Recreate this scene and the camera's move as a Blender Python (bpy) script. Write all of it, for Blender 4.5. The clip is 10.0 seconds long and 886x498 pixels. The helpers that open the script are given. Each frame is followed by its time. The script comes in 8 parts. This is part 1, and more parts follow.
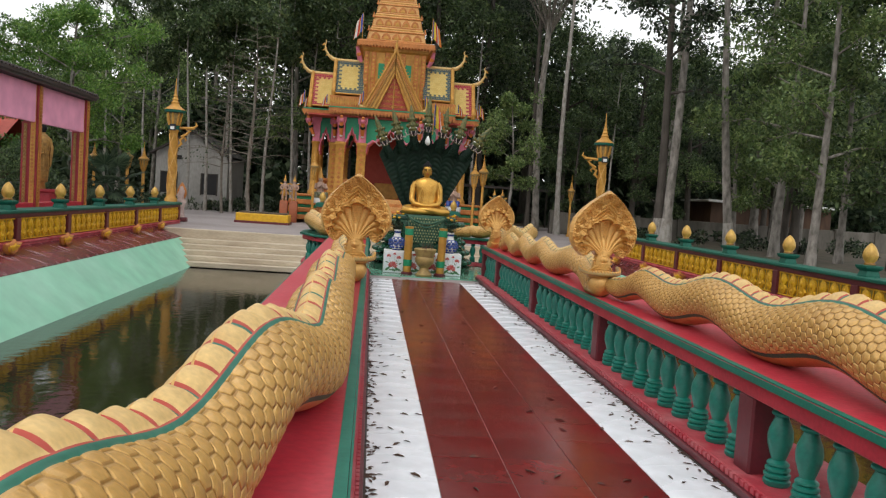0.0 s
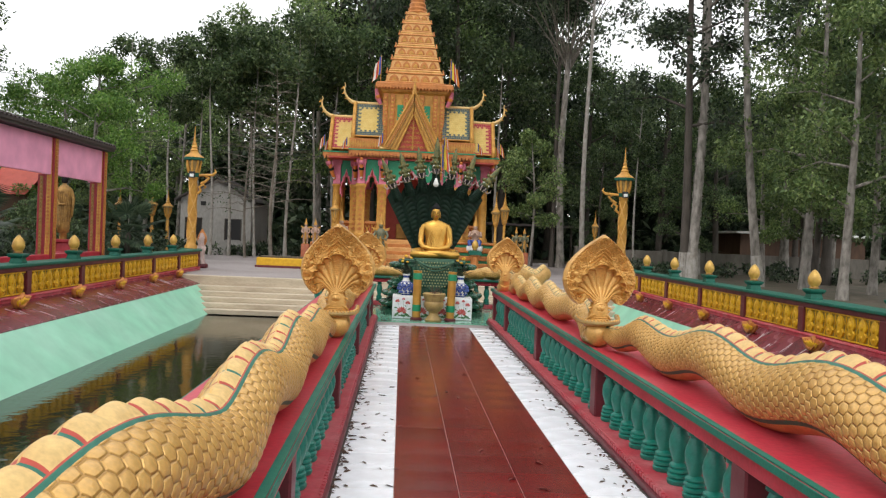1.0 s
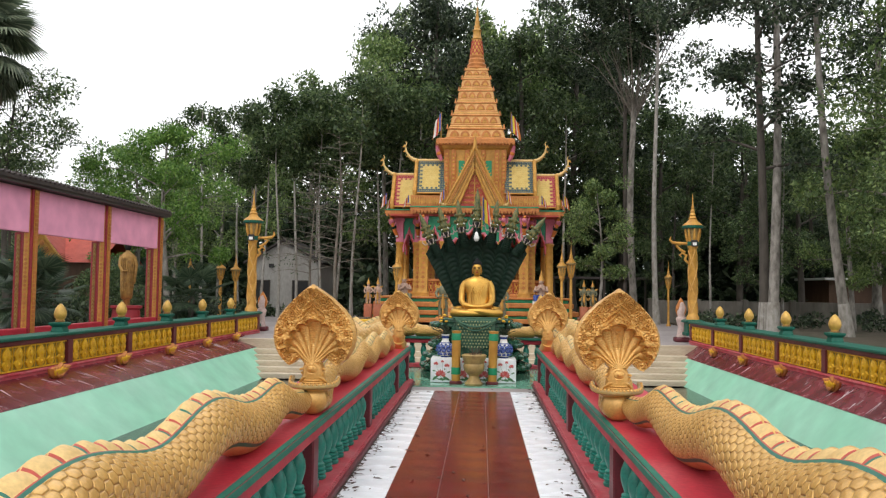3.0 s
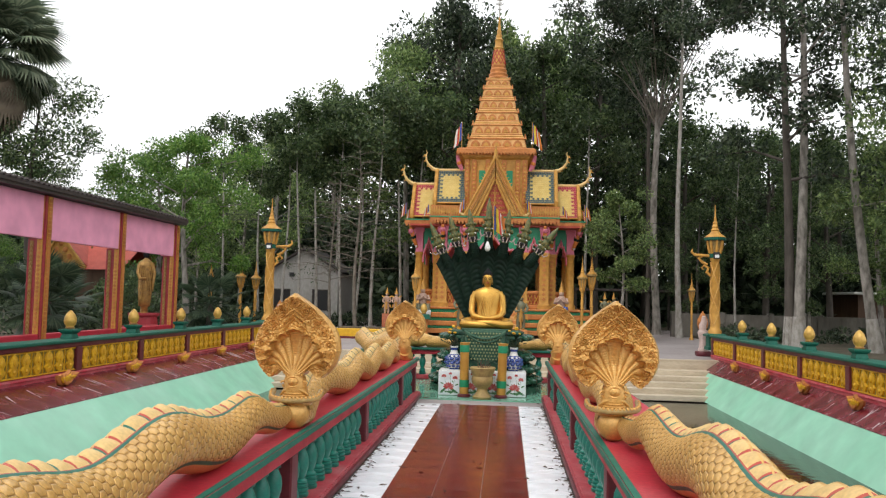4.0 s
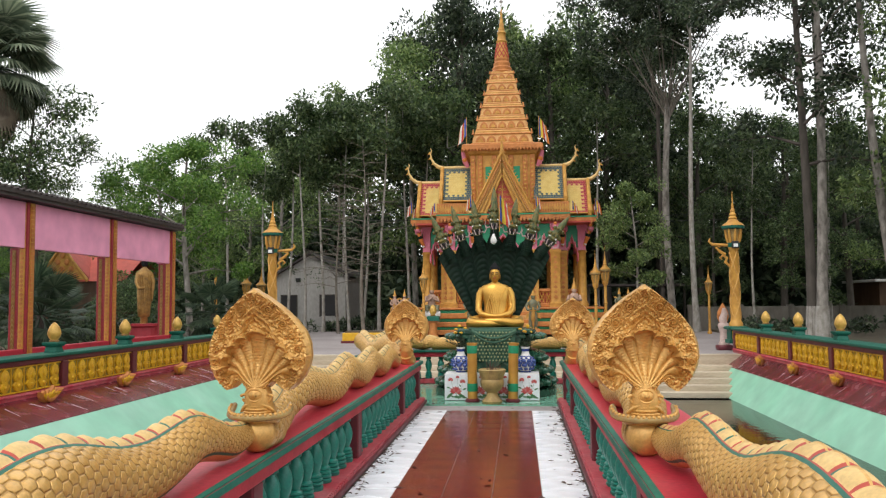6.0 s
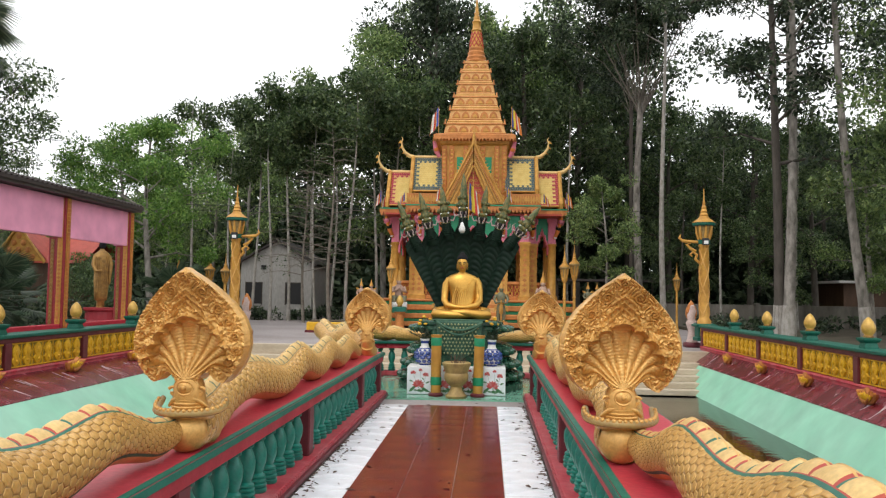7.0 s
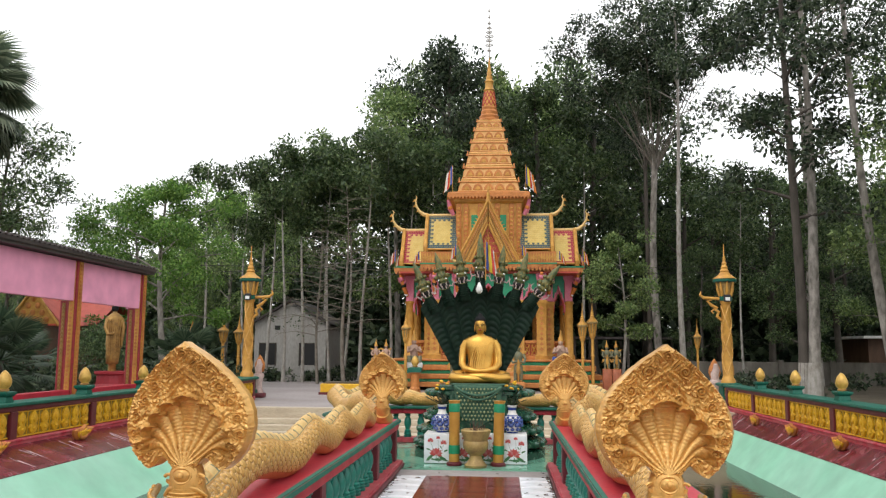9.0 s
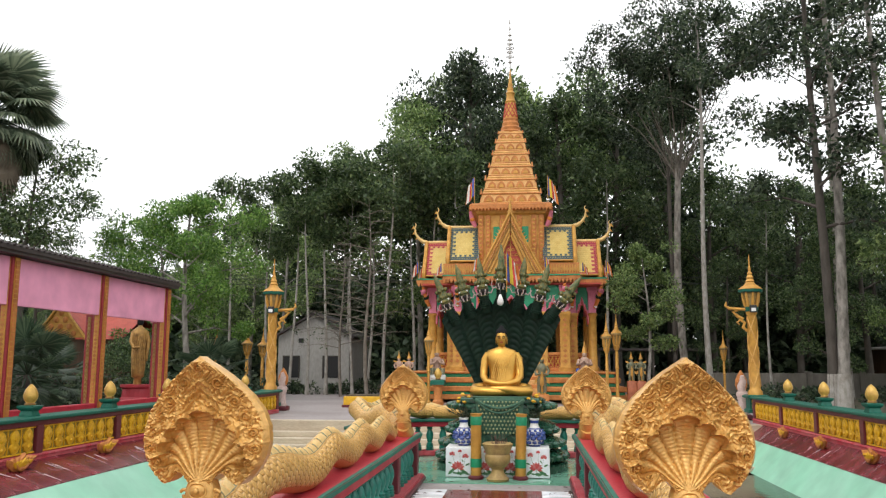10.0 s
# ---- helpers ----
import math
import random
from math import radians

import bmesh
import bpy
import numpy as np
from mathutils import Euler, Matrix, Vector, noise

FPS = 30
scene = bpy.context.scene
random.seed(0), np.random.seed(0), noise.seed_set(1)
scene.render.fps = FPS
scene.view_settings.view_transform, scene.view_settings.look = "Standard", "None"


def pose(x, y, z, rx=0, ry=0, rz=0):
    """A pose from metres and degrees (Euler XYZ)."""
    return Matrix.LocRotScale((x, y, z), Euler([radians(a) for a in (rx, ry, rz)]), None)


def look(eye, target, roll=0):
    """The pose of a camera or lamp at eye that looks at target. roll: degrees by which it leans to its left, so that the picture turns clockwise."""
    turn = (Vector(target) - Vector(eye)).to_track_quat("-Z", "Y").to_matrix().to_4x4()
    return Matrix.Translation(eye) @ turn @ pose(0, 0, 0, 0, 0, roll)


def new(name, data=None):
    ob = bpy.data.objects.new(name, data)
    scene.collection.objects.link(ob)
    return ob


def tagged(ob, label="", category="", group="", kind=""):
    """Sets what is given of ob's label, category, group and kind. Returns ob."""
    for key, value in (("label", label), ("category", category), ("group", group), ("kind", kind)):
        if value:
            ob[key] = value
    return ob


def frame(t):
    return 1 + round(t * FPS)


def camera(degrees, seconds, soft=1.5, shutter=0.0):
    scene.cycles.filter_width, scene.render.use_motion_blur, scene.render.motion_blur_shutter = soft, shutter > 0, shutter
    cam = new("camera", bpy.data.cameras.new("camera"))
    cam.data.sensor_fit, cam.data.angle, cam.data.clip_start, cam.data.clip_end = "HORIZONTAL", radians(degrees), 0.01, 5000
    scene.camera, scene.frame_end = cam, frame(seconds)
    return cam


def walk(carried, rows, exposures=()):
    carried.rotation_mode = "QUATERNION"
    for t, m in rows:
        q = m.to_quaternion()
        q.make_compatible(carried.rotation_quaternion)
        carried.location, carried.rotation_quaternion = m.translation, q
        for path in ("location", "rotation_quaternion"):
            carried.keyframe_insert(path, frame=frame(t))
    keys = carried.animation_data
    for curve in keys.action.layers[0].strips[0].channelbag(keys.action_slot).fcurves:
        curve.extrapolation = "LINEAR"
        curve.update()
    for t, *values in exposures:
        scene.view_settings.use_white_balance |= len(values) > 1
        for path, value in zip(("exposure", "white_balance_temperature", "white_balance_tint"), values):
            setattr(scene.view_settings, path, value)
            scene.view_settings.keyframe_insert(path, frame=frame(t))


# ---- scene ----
cam = camera(57.7, 10.0, 1.25)
PATH = [
    (0, (-1.028, 0.585, 1.457), (-0.845, 2.573, 1.333), 3.9),
    (0.5, (-0.828, 0.806, 1.577), (-0.666, 2.797, 1.491), 2.4),
    (1, (-0.612, 0.925, 1.575), (-0.509, 2.922, 1.54), 2.4),
    (1.5, (-0.404, 1.177, 1.582), (-0.373, 3.177, 1.594), 2.9),
    (2, (-0.232, 1.468, 1.575), (-0.244, 3.467, 1.631), 1.7),
    (2.5, (-0.057, 1.652, 1.602), (-0.113, 3.65, 1.681), 0.7),
    (4, (0.381, 2.09, 1.62), (0.222, 4.08, 1.744), 1.4),
    (4.5, (0.425, 2.288, 1.611), (0.264, 4.278, 1.727), -0.0),
    (5, (0.479, 2.571, 1.613), (0.307, 4.56, 1.738), -0.5),
    (5.5, (0.428, 2.848, 1.582), (0.226, 4.833, 1.719), -0.7),
    (7, (0.449, 3.656, 1.517), (0.338, 5.65, 1.627), 0.9),
    (7.5, (0.399, 3.835, 1.532), (0.309, 5.829, 1.664), 1.3),
    (8, (0.358, 3.965, 1.564), (0.266, 5.955, 1.744), 0.4),
    (8.5, (0.375, 4.011, 1.588), (0.241, 5.996, 1.794), 0.2),
    (9, (0.391, 4.01, 1.597), (0.244, 5.989, 1.849), 0.4),
    (9.5, (0.408, 4.019, 1.604), (0.24, 5.992, 1.886), 0.1),
    (10, (0.43, 4.039, 1.606), (0.226, 6.009, 1.887), 0.2),
]
walk(cam, [(t, look(eye, target, roll)) for t, eye, target, roll in PATH],
     [(0, 0.06), (1.0, 0.35), (2.5, 0.36), (5.0, 0.36), (8.0, 0.37), (9.0, 0.43), (10.0, 0.47)])

# ==== body
# ---- world and light: a bright overcast sky ----
world = bpy.data.worlds.new("overcast_sky")
scene.world = world
world.use_nodes = True
wn, wl = world.node_tree.nodes, world.node_tree.links
sky = wn.new("ShaderNodeTexSky")
sky.sky_type, sky.sun_disc = "NISHITA", False
sky.sun_elevation, sky.sun_rotation, sky.dust_density = radians(58), radians(200), 6.0
white = wn.new("ShaderNodeMix")
white.data_type = "RGBA"
white.inputs[0].default_value = 0.93
wl.new(sky.outputs[0], white.inputs[6])
white.inputs[7].default_value = (10.6, 10.7, 10.8, 1)
wl.new(white.outputs[2], wn["Background"].inputs[0])
wn["Background"].inputs[1].default_value = 0.115
sun = new("sun", bpy.data.lights.new("sun", "SUN"))
sun.data.energy, sun.data.angle, sun.data.color = 0.6, radians(25), (1.0, 0.96, 0.9)
sun.matrix_world = look((-8, -14, 26), (0, 6, 0))


# ---- materials ----
def material(name, base, rough=0.6, metal=0.0, spots=None, scale=6.0, amount=0.5, grain=120.0, bump=0.15,
             dirt=0.0, coat=0.0, per_object=0.0, spec=0.5, stretch=(1, 1, 1)):
    """Base colour with broad stains (spots), fine grain, relief, and a little change from piece to piece."""
    m = bpy.data.materials.new(name)
    m.use_nodes = True
    n, l = m.node_tree.nodes, m.node_tree.links
    b = n["Principled BSDF"]
    b.inputs["Roughness"].default_value = rough
    b.inputs["Metallic"].default_value = metal
    b.inputs["Coat Weight"].default_value = coat
    b.inputs["Coat Roughness"].default_value = 0.12
    b.inputs["Specular IOR Level"].default_value = spec
    co = n.new("ShaderNodeTexCoord")
    mp = n.new("ShaderNodeMapping")
    mp.inputs["Scale"].default_value = stretch
    l.new(co.outputs["Object"], mp.inputs[0])
    broad = n.new("ShaderNodeTexNoise")
    broad.inputs["Scale"].default_value, broad.inputs["Detail"].default_value = scale, 6
    fine = n.new("ShaderNodeTexNoise")
    fine.inputs["Scale"].default_value, fine.inputs["Detail"].default_value = grain, 3
    for t in (broad, fine):
        l.new(mp.outputs[0], t.inputs["Vector"])
    ramp = n.new("ShaderNodeMapRange")
    ramp.inputs[1].default_value, ramp.inputs[2].default_value = 0.38, 0.68
    l.new(broad.outputs[0], ramp.inputs[0])
    mix = n.new("ShaderNodeMix")
    mix.data_type = "RGBA"
    other = spots or tuple(c * 0.6 for c in base)
    mix.inputs[6].default_value, mix.inputs[7].default_value = (*base, 1), (*other, 1)
    k = n.new("ShaderNodeMath")
    k.operation = "MULTIPLY"
    k.inputs[1].default_value = amount
    l.new(ramp.outputs[0], k.inputs[0])
    l.new(k.outputs[0], mix.inputs[0])
    hsv = n.new("ShaderNodeHueSaturation")
    fr = n.new("ShaderNodeMapRange")
    fr.inputs[1].default_value, fr.inputs[2].default_value = 0.25, 0.75
    fr.inputs[3].default_value, fr.inputs[4].default_value = 0.84, 1.14
    l.new(fine.outputs[0], fr.inputs[0])
    l.new(mix.outputs[2], hsv.inputs["Color"])
    last = fr.outputs[0]
    if per_object:
        oi = n.new("ShaderNodeObjectInfo")
        rr = n.new("ShaderNodeMapRange")
        rr.inputs[3].default_value, rr.inputs[4].default_value = 1 - per_object, 1 + per_object
        l.new(oi.outputs["Random"], rr.inputs[0])
        mm = n.new("ShaderNodeMath")
        mm.operation = "MULTIPLY"
        l.new(last, mm.inputs[0])
        l.new(rr.outputs[0], mm.inputs[1])
        last = mm.outputs[0]
    l.new(last, hsv.inputs["Value"])
    l.new(hsv.outputs[0], b.inputs["Base Color"])
    if bump:
        bp = n.new("ShaderNodeBump")
        bp.inputs["Strength"].default_value, bp.inputs["Distance"].default_value = bump, 0.01
        l.new(fine.outputs[0], bp.inputs["Height"])
        l.new(bp.outputs[0], b.inputs["Normal"])
    rv = n.new("ShaderNodeMapRange")
    rv.inputs[3].default_value, rv.inputs[4].default_value = max(0.02, rough - 0.12), min(1, rough + 0.12)
    l.new(broad.outputs[0], rv.inputs[0])
    l.new(rv.outputs[0], b.inputs["Roughness"])
    return m


GOLD = material("gold_paint", (0.66, 0.375, 0.108), 0.33, 0.36, (0.44, 0.235, 0.06), 5, 0.7, 60, 0.15)
GILT = material("polished_gilt", (0.60, 0.34, 0.07), 0.33, 0.75, (0.45, 0.24, 0.05), 6, 0.6, 60, 0.05)
GOLDS = material("gold_scale_paint", (0.66, 0.39, 0.115), 0.34, 0.32, (0.48, 0.26, 0.07), 7, 0.6, 70, 0.15)
RIDGE = material("pale_ridge_paint", (0.66, 0.45, 0.17), 0.5, 0.1, (0.5, 0.32, 0.12), 9, 0.6, 60, 0.12)
PEACH = material("peach_gold_paint", (0.62, 0.35, 0.12), 0.55, 0.1, (0.48, 0.22, 0.06), 4, 0.7, 16, 0.4)
URN = material("tarnished_gold_paint", (0.40, 0.28, 0.10), 0.5, 0.2, (0.22, 0.14, 0.06), 9, 0.8, 40, 0.3)
ORANGE = material("ochre_ornament_paint", (0.54, 0.205, 0.050), 0.55, 0.1, (0.30, 0.10, 0.02), 3, 0.7, 14, 0.5)
AMBER = material("golden_ornament_paint", (0.57, 0.30, 0.055), 0.5, 0.15, (0.34, 0.15, 0.025), 4, 0.7, 16, 0.5)
RED = material("crimson_paint", (0.44, 0.030, 0.050), 0.45, 0, (0.30, 0.022, 0.034), 3, 0.7, 40, 0.12, spec=0.3)
REDWORN = material("faded_crimson_paint", (0.42, 0.040, 0.058), 0.5, 0, (0.50, 0.17, 0.18), 5.0, 0.7, 30, 0.15, spec=0.3)
GALRED = material("deep_red_gallery_paint", (0.30, 0.018, 0.028), 0.5, 0, (0.2, 0.012, 0.02), 3, 0.6, 30, 0.1)
TOPRED = material("worn_crimson_rail_paint", (0.46, 0.030, 0.052), 0.42, 0, (0.50, 0.085, 0.105), 2.0, 0.6, 30, 0.12, spec=0.32)
BARKW = material("whitish_bark", (0.36, 0.34, 0.31), 0.9, 0, (0.20, 0.18, 0.15), 3.5, 0.9, 24, 0.6, stretch=(2, 2, 0.9))
BRICKRED = material("vermilion_paint", (0.42, 0.055, 0.03), 0.55, 0, (0.3, 0.03, 0.02), 4, 0.5, 30, 0.15)
MAROON = material("maroon_post_paint", (0.12, 0.014, 0.022), 0.45, 0, (0.08, 0.01, 0.015), 5, 0.5, 40, 0.1)
MAROONT = material("maroon_glazed_tile", (0.115, 0.013, 0.017), 0.24, 0, (0.20, 0.035, 0.05), 3, 0.6, 30, 0.03, per_object=0.25, spec=0.42)
HAIR = material("matt_black_paint", (0.008, 0.008, 0.009), 0.85, 0, (0.015, 0.014, 0.014), 9, 0.5, 40, 0.2, spec=0.2)
BRONZE = material("aged_dark_gilding", (0.36, 0.20, 0.05), 0.45, 0.35, (0.17, 0.085, 0.025), 8, 0.8, 40, 0.3)
TIMBER = material("dark_stained_timber", (0.10, 0.05, 0.025), 0.7, 0, (0.05, 0.025, 0.015), 3, 0.7, 30, 0.3, stretch=(1, 1, 0.3))
GREEN = material("jade_baluster_paint", (0.008, 0.20, 0.145), 0.38, 0, (0.02, 0.13, 0.11), 8, 0.6, 50, 0.15)
STRIPE = material("jade_stripe_paint", (0.006, 0.155, 0.105), 0.5, 0, (0.015, 0.11, 0.08), 6, 0.5, 50, 0.1, spec=0.3)
CAPGREEN = material("deep_green_cap_paint", (0.005, 0.092, 0.062), 0.5, 0, (0.02, 0.135, 0.095), 3, 0.6, 30, 0.15, spec=0.3)
MINT = material("mint_plaster", (0.25, 0.55, 0.39), 0.5, 0, (0.33, 0.58, 0.45), 0.7, 0.7, 1.6, 0.02)
MINTFLOOR = material("green_floor_tile", (0.17, 0.42, 0.30), 0.12, 0, (0.25, 0.48, 0.36), 2, 0.7, 20, 0.05)
YELLOW = material("yellow_panel_paint", (0.70, 0.40, 0.012), 0.5, 0, (0.5, 0.25, 0.01), 8, 0.6, 40, 0.2)
# dark tone for the panel backs, recess shade put into the colour
DARKY = material("painted_shade_olive_panel", (0.30, 0.19, 0.02), 0.7, 0, (0.14, 0.12, 0.03), 9, 0.7, 40, 0.2)
EGG = material("egg_finial_paint", (0.58, 0.36, 0.075), 0.36, 0.2, (0.36, 0.19, 0.035), 9, 0.7, 60, 0.1)
REDTILE = material("dark_red_floor_tile", (0.150, 0.012, 0.012), 0.20, 0, (0.115, 0.016, 0.013), 2.2, 0.7, 9, 0.04, per_object=0.14, spec=0.27)
WHITETILE = material("white_floor_tile", (0.84, 0.87, 0.92), 0.26, 0, (0.76, 0.79, 0.83), 1.5, 0.6, 5, 0.03, per_object=0.03, spec=0.35)
GROUT = material("grey_grout", (0.36, 0.28, 0.25), 0.8, 0, (0.1, 0.08, 0.07), 5, 0.5)
CONCRETE = material("worn_concrete", (0.34, 0.31, 0.30), 0.75, 0, (0.24, 0.22, 0.21), 0.5, 0.8, 12, 0.3)
PLAZA = material("plaza_paving", (0.33, 0.29, 0.29), 0.6, 0, (0.24, 0.21, 0.20), 0.35, 0.8, 8, 0.2)
STEP = material("cream_step_plaster", (0.52, 0.44, 0.33), 0.7, 0, (0.36, 0.29, 0.21), 1.5, 0.8, 15, 0.25, stretch=(0.5, 1, 3))
SOIL = material("leaf_littered_soil", (0.10, 0.075, 0.05), 0.95, 0, (0.05, 0.05, 0.025), 1.2, 0.8, 9, 0.6)
PINK = material("pink_wall_paint", (0.80, 0.33, 0.48), 0.7, 0, (0.75, 0.30, 0.44), 0.5, 0.25, 2.0, 0.01)
PINKCOL = material("pink_column_paint", (0.62, 0.18, 0.26), 0.6, 0, (0.5, 0.14, 0.2), 3, 0.6, 20, 0.1)
ROOFDARK = material("dark_tin_roof", (0.035, 0.026, 0.024), 0.6, 0, (0.06, 0.05, 0.045), 2, 0.6, 20, 0.2)
ROOFRED = material("red_tile_roof", (0.50, 0.075, 0.045), 0.6, 0, (0.38, 0.06, 0.04), 3, 0.6, 20, 0.3)
TILEY = material("yellow_roof_tile", (0.80, 0.62, 0.22), 0.45, 0, (0.66, 0.44, 0.10), 4, 0.5, 25, 0.1, per_object=0.1)
TILER = material("rose_roof_tile", (0.50, 0.075, 0.095), 0.45, 0, (0.4, 0.04, 0.06), 4, 0.5, 25, 0.1, per_object=0.1)
TILEB = material("slate_blue_roof_tile", (0.11, 0.155, 0.15), 0.45, 0, (0.09, 0.13, 0.14), 4, 0.5, 25, 0.1, per_object=0.1)
TEALPANEL = material("emerald_panel_paint", (0.01, 0.26, 0.12), 0.5, 0, (0.01, 0.18, 0.09), 4, 0.5, 30, 0.1)
DKGREEN = material("dark_green_naga_paint", (0.003, 0.014, 0.008), 0.62, 0, (0.006, 0.026, 0.013), 9, 0.6, 40, 0.2, spec=0.25)
CROWN = material("green_gold_crown_paint", (0.045, 0.075, 0.025), 0.45, 0.2, (0.24, 0.17, 0.04), 22, 0.8, 60, 0.4)
FANG = material("pale_mouth_paint", (0.38, 0.34, 0.30), 0.5, 0, (0.45, 0.25, 0.27), 30, 0.7, 60, 0.1)
ALTGREEN = material("altar_green_glaze", (0.010, 0.055, 0.034), 0.25, 0, (0.03, 0.11, 0.06), 14, 0.8, 40, 0.2)
CLOTH = material("patterned_green_cloth", (0.022, 0.085, 0.055), 0.75, 0, (0.07, 0.14, 0.08), 22, 0.8, 60, 0.2)
LACE = material("pale_gold_cloth_pattern", (0.30, 0.33, 0.17), 0.6, 0.1, (0.16, 0.22, 0.10), 30, 0.7, 60, 0.1)
WHITEPAINT = material("white_paint", (0.72, 0.72, 0.70), 0.5, 0, (0.6, 0.6, 0.58), 5, 0.5, 40, 0.1)
BLUE = material("cobalt_glaze", (0.03, 0.06, 0.25), 0.2, 0, (0.05, 0.1, 0.35), 20, 0.6, 40, 0.05)
FLOWER = material("red_flower_glaze", (0.50, 0.03, 0.04), 0.3, 0, (0.6, 0.15, 0.12), 20, 0.6, 40, 0.05)
LEAFP = material("painted_leaf_glaze", (0.05, 0.17, 0.07), 0.3, 0, (0.1, 0.22, 0.08), 20, 0.6, 40, 0.05)
BLACK = material("black_paint", (0.012, 0.012, 0.013), 0.4, 0, (0.02, 0.02, 0.02), 5, 0.5, 40, 0.05)
# grey white wall with tree shade worked into a lowered base colour
HOUSEWALL = material("shaded_grey_white_house_wall", (0.36, 0.35, 0.33), 0.8, 0, (0.28, 0.27, 0.25), 0.7, 0.8, 10, 0.2, stretch=(1, 1, 0.4))
OLDWALL = material("weathered_wall", (0.20, 0.18, 0.155), 0.85, 0, (0.07, 0.065, 0.05), 0.8, 0.9, 9, 0.3, stretch=(1, 1, 0.3))
BARKG = material("pale_grey_bark", (0.30, 0.275, 0.245), 0.9, 0, (0.11, 0.10, 0.085), 2.6, 1.0, 22, 0.8, stretch=(2, 2, 0.8))
TWIG = material("brown_grey_twig_bark", (0.20, 0.175, 0.145), 0.9, 0, (0.10, 0.085, 0.065), 3, 0.8, 20, 0.4)
BARKD = material("dark_bark", (0.085, 0.072, 0.06), 0.9, 0, (0.04, 0.034, 0.028), 2, 0.8, 16, 0.6, stretch=(2, 2, 0.6))
DRYLEAF = material("dry_brown_leaf", (0.055, 0.030, 0.022), 0.8, 0, (0.15, 0.075, 0.04), 9, 0.5, 40, 0.1, per_object=0.4)
STRAW = material("grey_dead_frond", (0.17, 0.14, 0.10), 0.85, 0, (0.09, 0.07, 0.05), 2, 0.7, 40, 0.1)
GUTTER = material("damp_black_gutter", (0.03, 0.024, 0.02), 0.6, 0, (0.06, 0.045, 0.035), 8, 0.6, 40, 0.3)


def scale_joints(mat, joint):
    """Sharp joints between overlapping scales: staggered cells on the body's own lattice, with groove shade painted
    into the joints.
    """
    n, l = mat.node_tree.nodes, mat.node_tree.links
    b = n["Principled BSDF"]

    def calc(op, *args):
        q = n.new("ShaderNodeMath")
        q.operation = op
        for i, v in enumerate(args):
            if isinstance(v, (int, float)):
                q.inputs[i].default_value = v
            else:
                l.new(v, q.inputs[i])
        return q.outputs[0]

    at = n.new("ShaderNodeAttribute")
    at.attribute_name = "scale_lattice"
    sp = n.new("ShaderNodeSeparateXYZ")
    l.new(at.outputs["Vector"], sp.inputs[0])
    su, tv, flank = sp.outputs
    xa, ta = calc("PINGPONG", su, 1.0), calc("PINGPONG", tv, 0.5)
    xb, tb = calc("SUBTRACT", 1.0, xa), calc("SUBTRACT", 0.5, ta)
    away = lambda x, t: calc("SQRT", calc("ADD", calc("MULTIPLY", x, x), calc("MULTIPLY", t, t)))
    da, db = away(xa, ta), away(xb, tb)
    sa, sb = away(xa, calc("SUBTRACT", 1.0, ta)), away(xb, calc("SUBTRACT", 1.0, tb))
    first = calc("LESS_THAN", da, db)
    same = calc("ADD", calc("MULTIPLY", first, sa), calc("MULTIPLY", calc("SUBTRACT", 1.0, first), sb))
    gap = calc("SUBTRACT", calc("MINIMUM", calc("MAXIMUM", da, db), same), calc("MINIMUM", da, db))
    signed = lambda v: calc("SUBTRACT", v, calc("MULTIPLY", 2.0, calc("ROUND", calc("MULTIPLY", v, 0.5))))
    ua, ub = signed(su), signed(calc("SUBTRACT", su, 1.0))
    tilt = calc("ADD", calc("MULTIPLY", first, ua), calc("MULTIPLY", calc("SUBTRACT", 1.0, first), ub))
    rise = n.new("ShaderNodeMapRange")
    rise.interpolation_type = "SMOOTHSTEP"
    rise.inputs[1].default_value, rise.inputs[2].default_value = 0.0, 0.24
    l.new(gap, rise.inputs[0])
    height = calc("MULTIPLY", flank, calc("MULTIPLY", rise.outputs[0], calc("SUBTRACT", 0.75, calc("MULTIPLY", 0.55, tilt))))
    bp = n.new("ShaderNodeBump")
    bp.inputs["Strength"].default_value, bp.inputs["Distance"].default_value = 0.85, 0.011
    l.new(height, bp.inputs["Height"])
    l.new(b.inputs["Normal"].links[0].from_socket, bp.inputs["Normal"])
    l.new(bp.outputs[0], b.inputs["Normal"])
    # darker gold near the gaps puts groove shade into the base colour
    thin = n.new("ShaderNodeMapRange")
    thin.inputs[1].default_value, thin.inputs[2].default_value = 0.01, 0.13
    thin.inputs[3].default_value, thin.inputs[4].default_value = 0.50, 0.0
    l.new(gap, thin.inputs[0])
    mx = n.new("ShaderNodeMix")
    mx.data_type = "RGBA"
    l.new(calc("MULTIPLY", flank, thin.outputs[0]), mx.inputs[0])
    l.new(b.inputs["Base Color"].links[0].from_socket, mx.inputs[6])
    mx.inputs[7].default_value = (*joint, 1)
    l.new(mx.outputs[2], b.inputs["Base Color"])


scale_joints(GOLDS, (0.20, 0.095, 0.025))


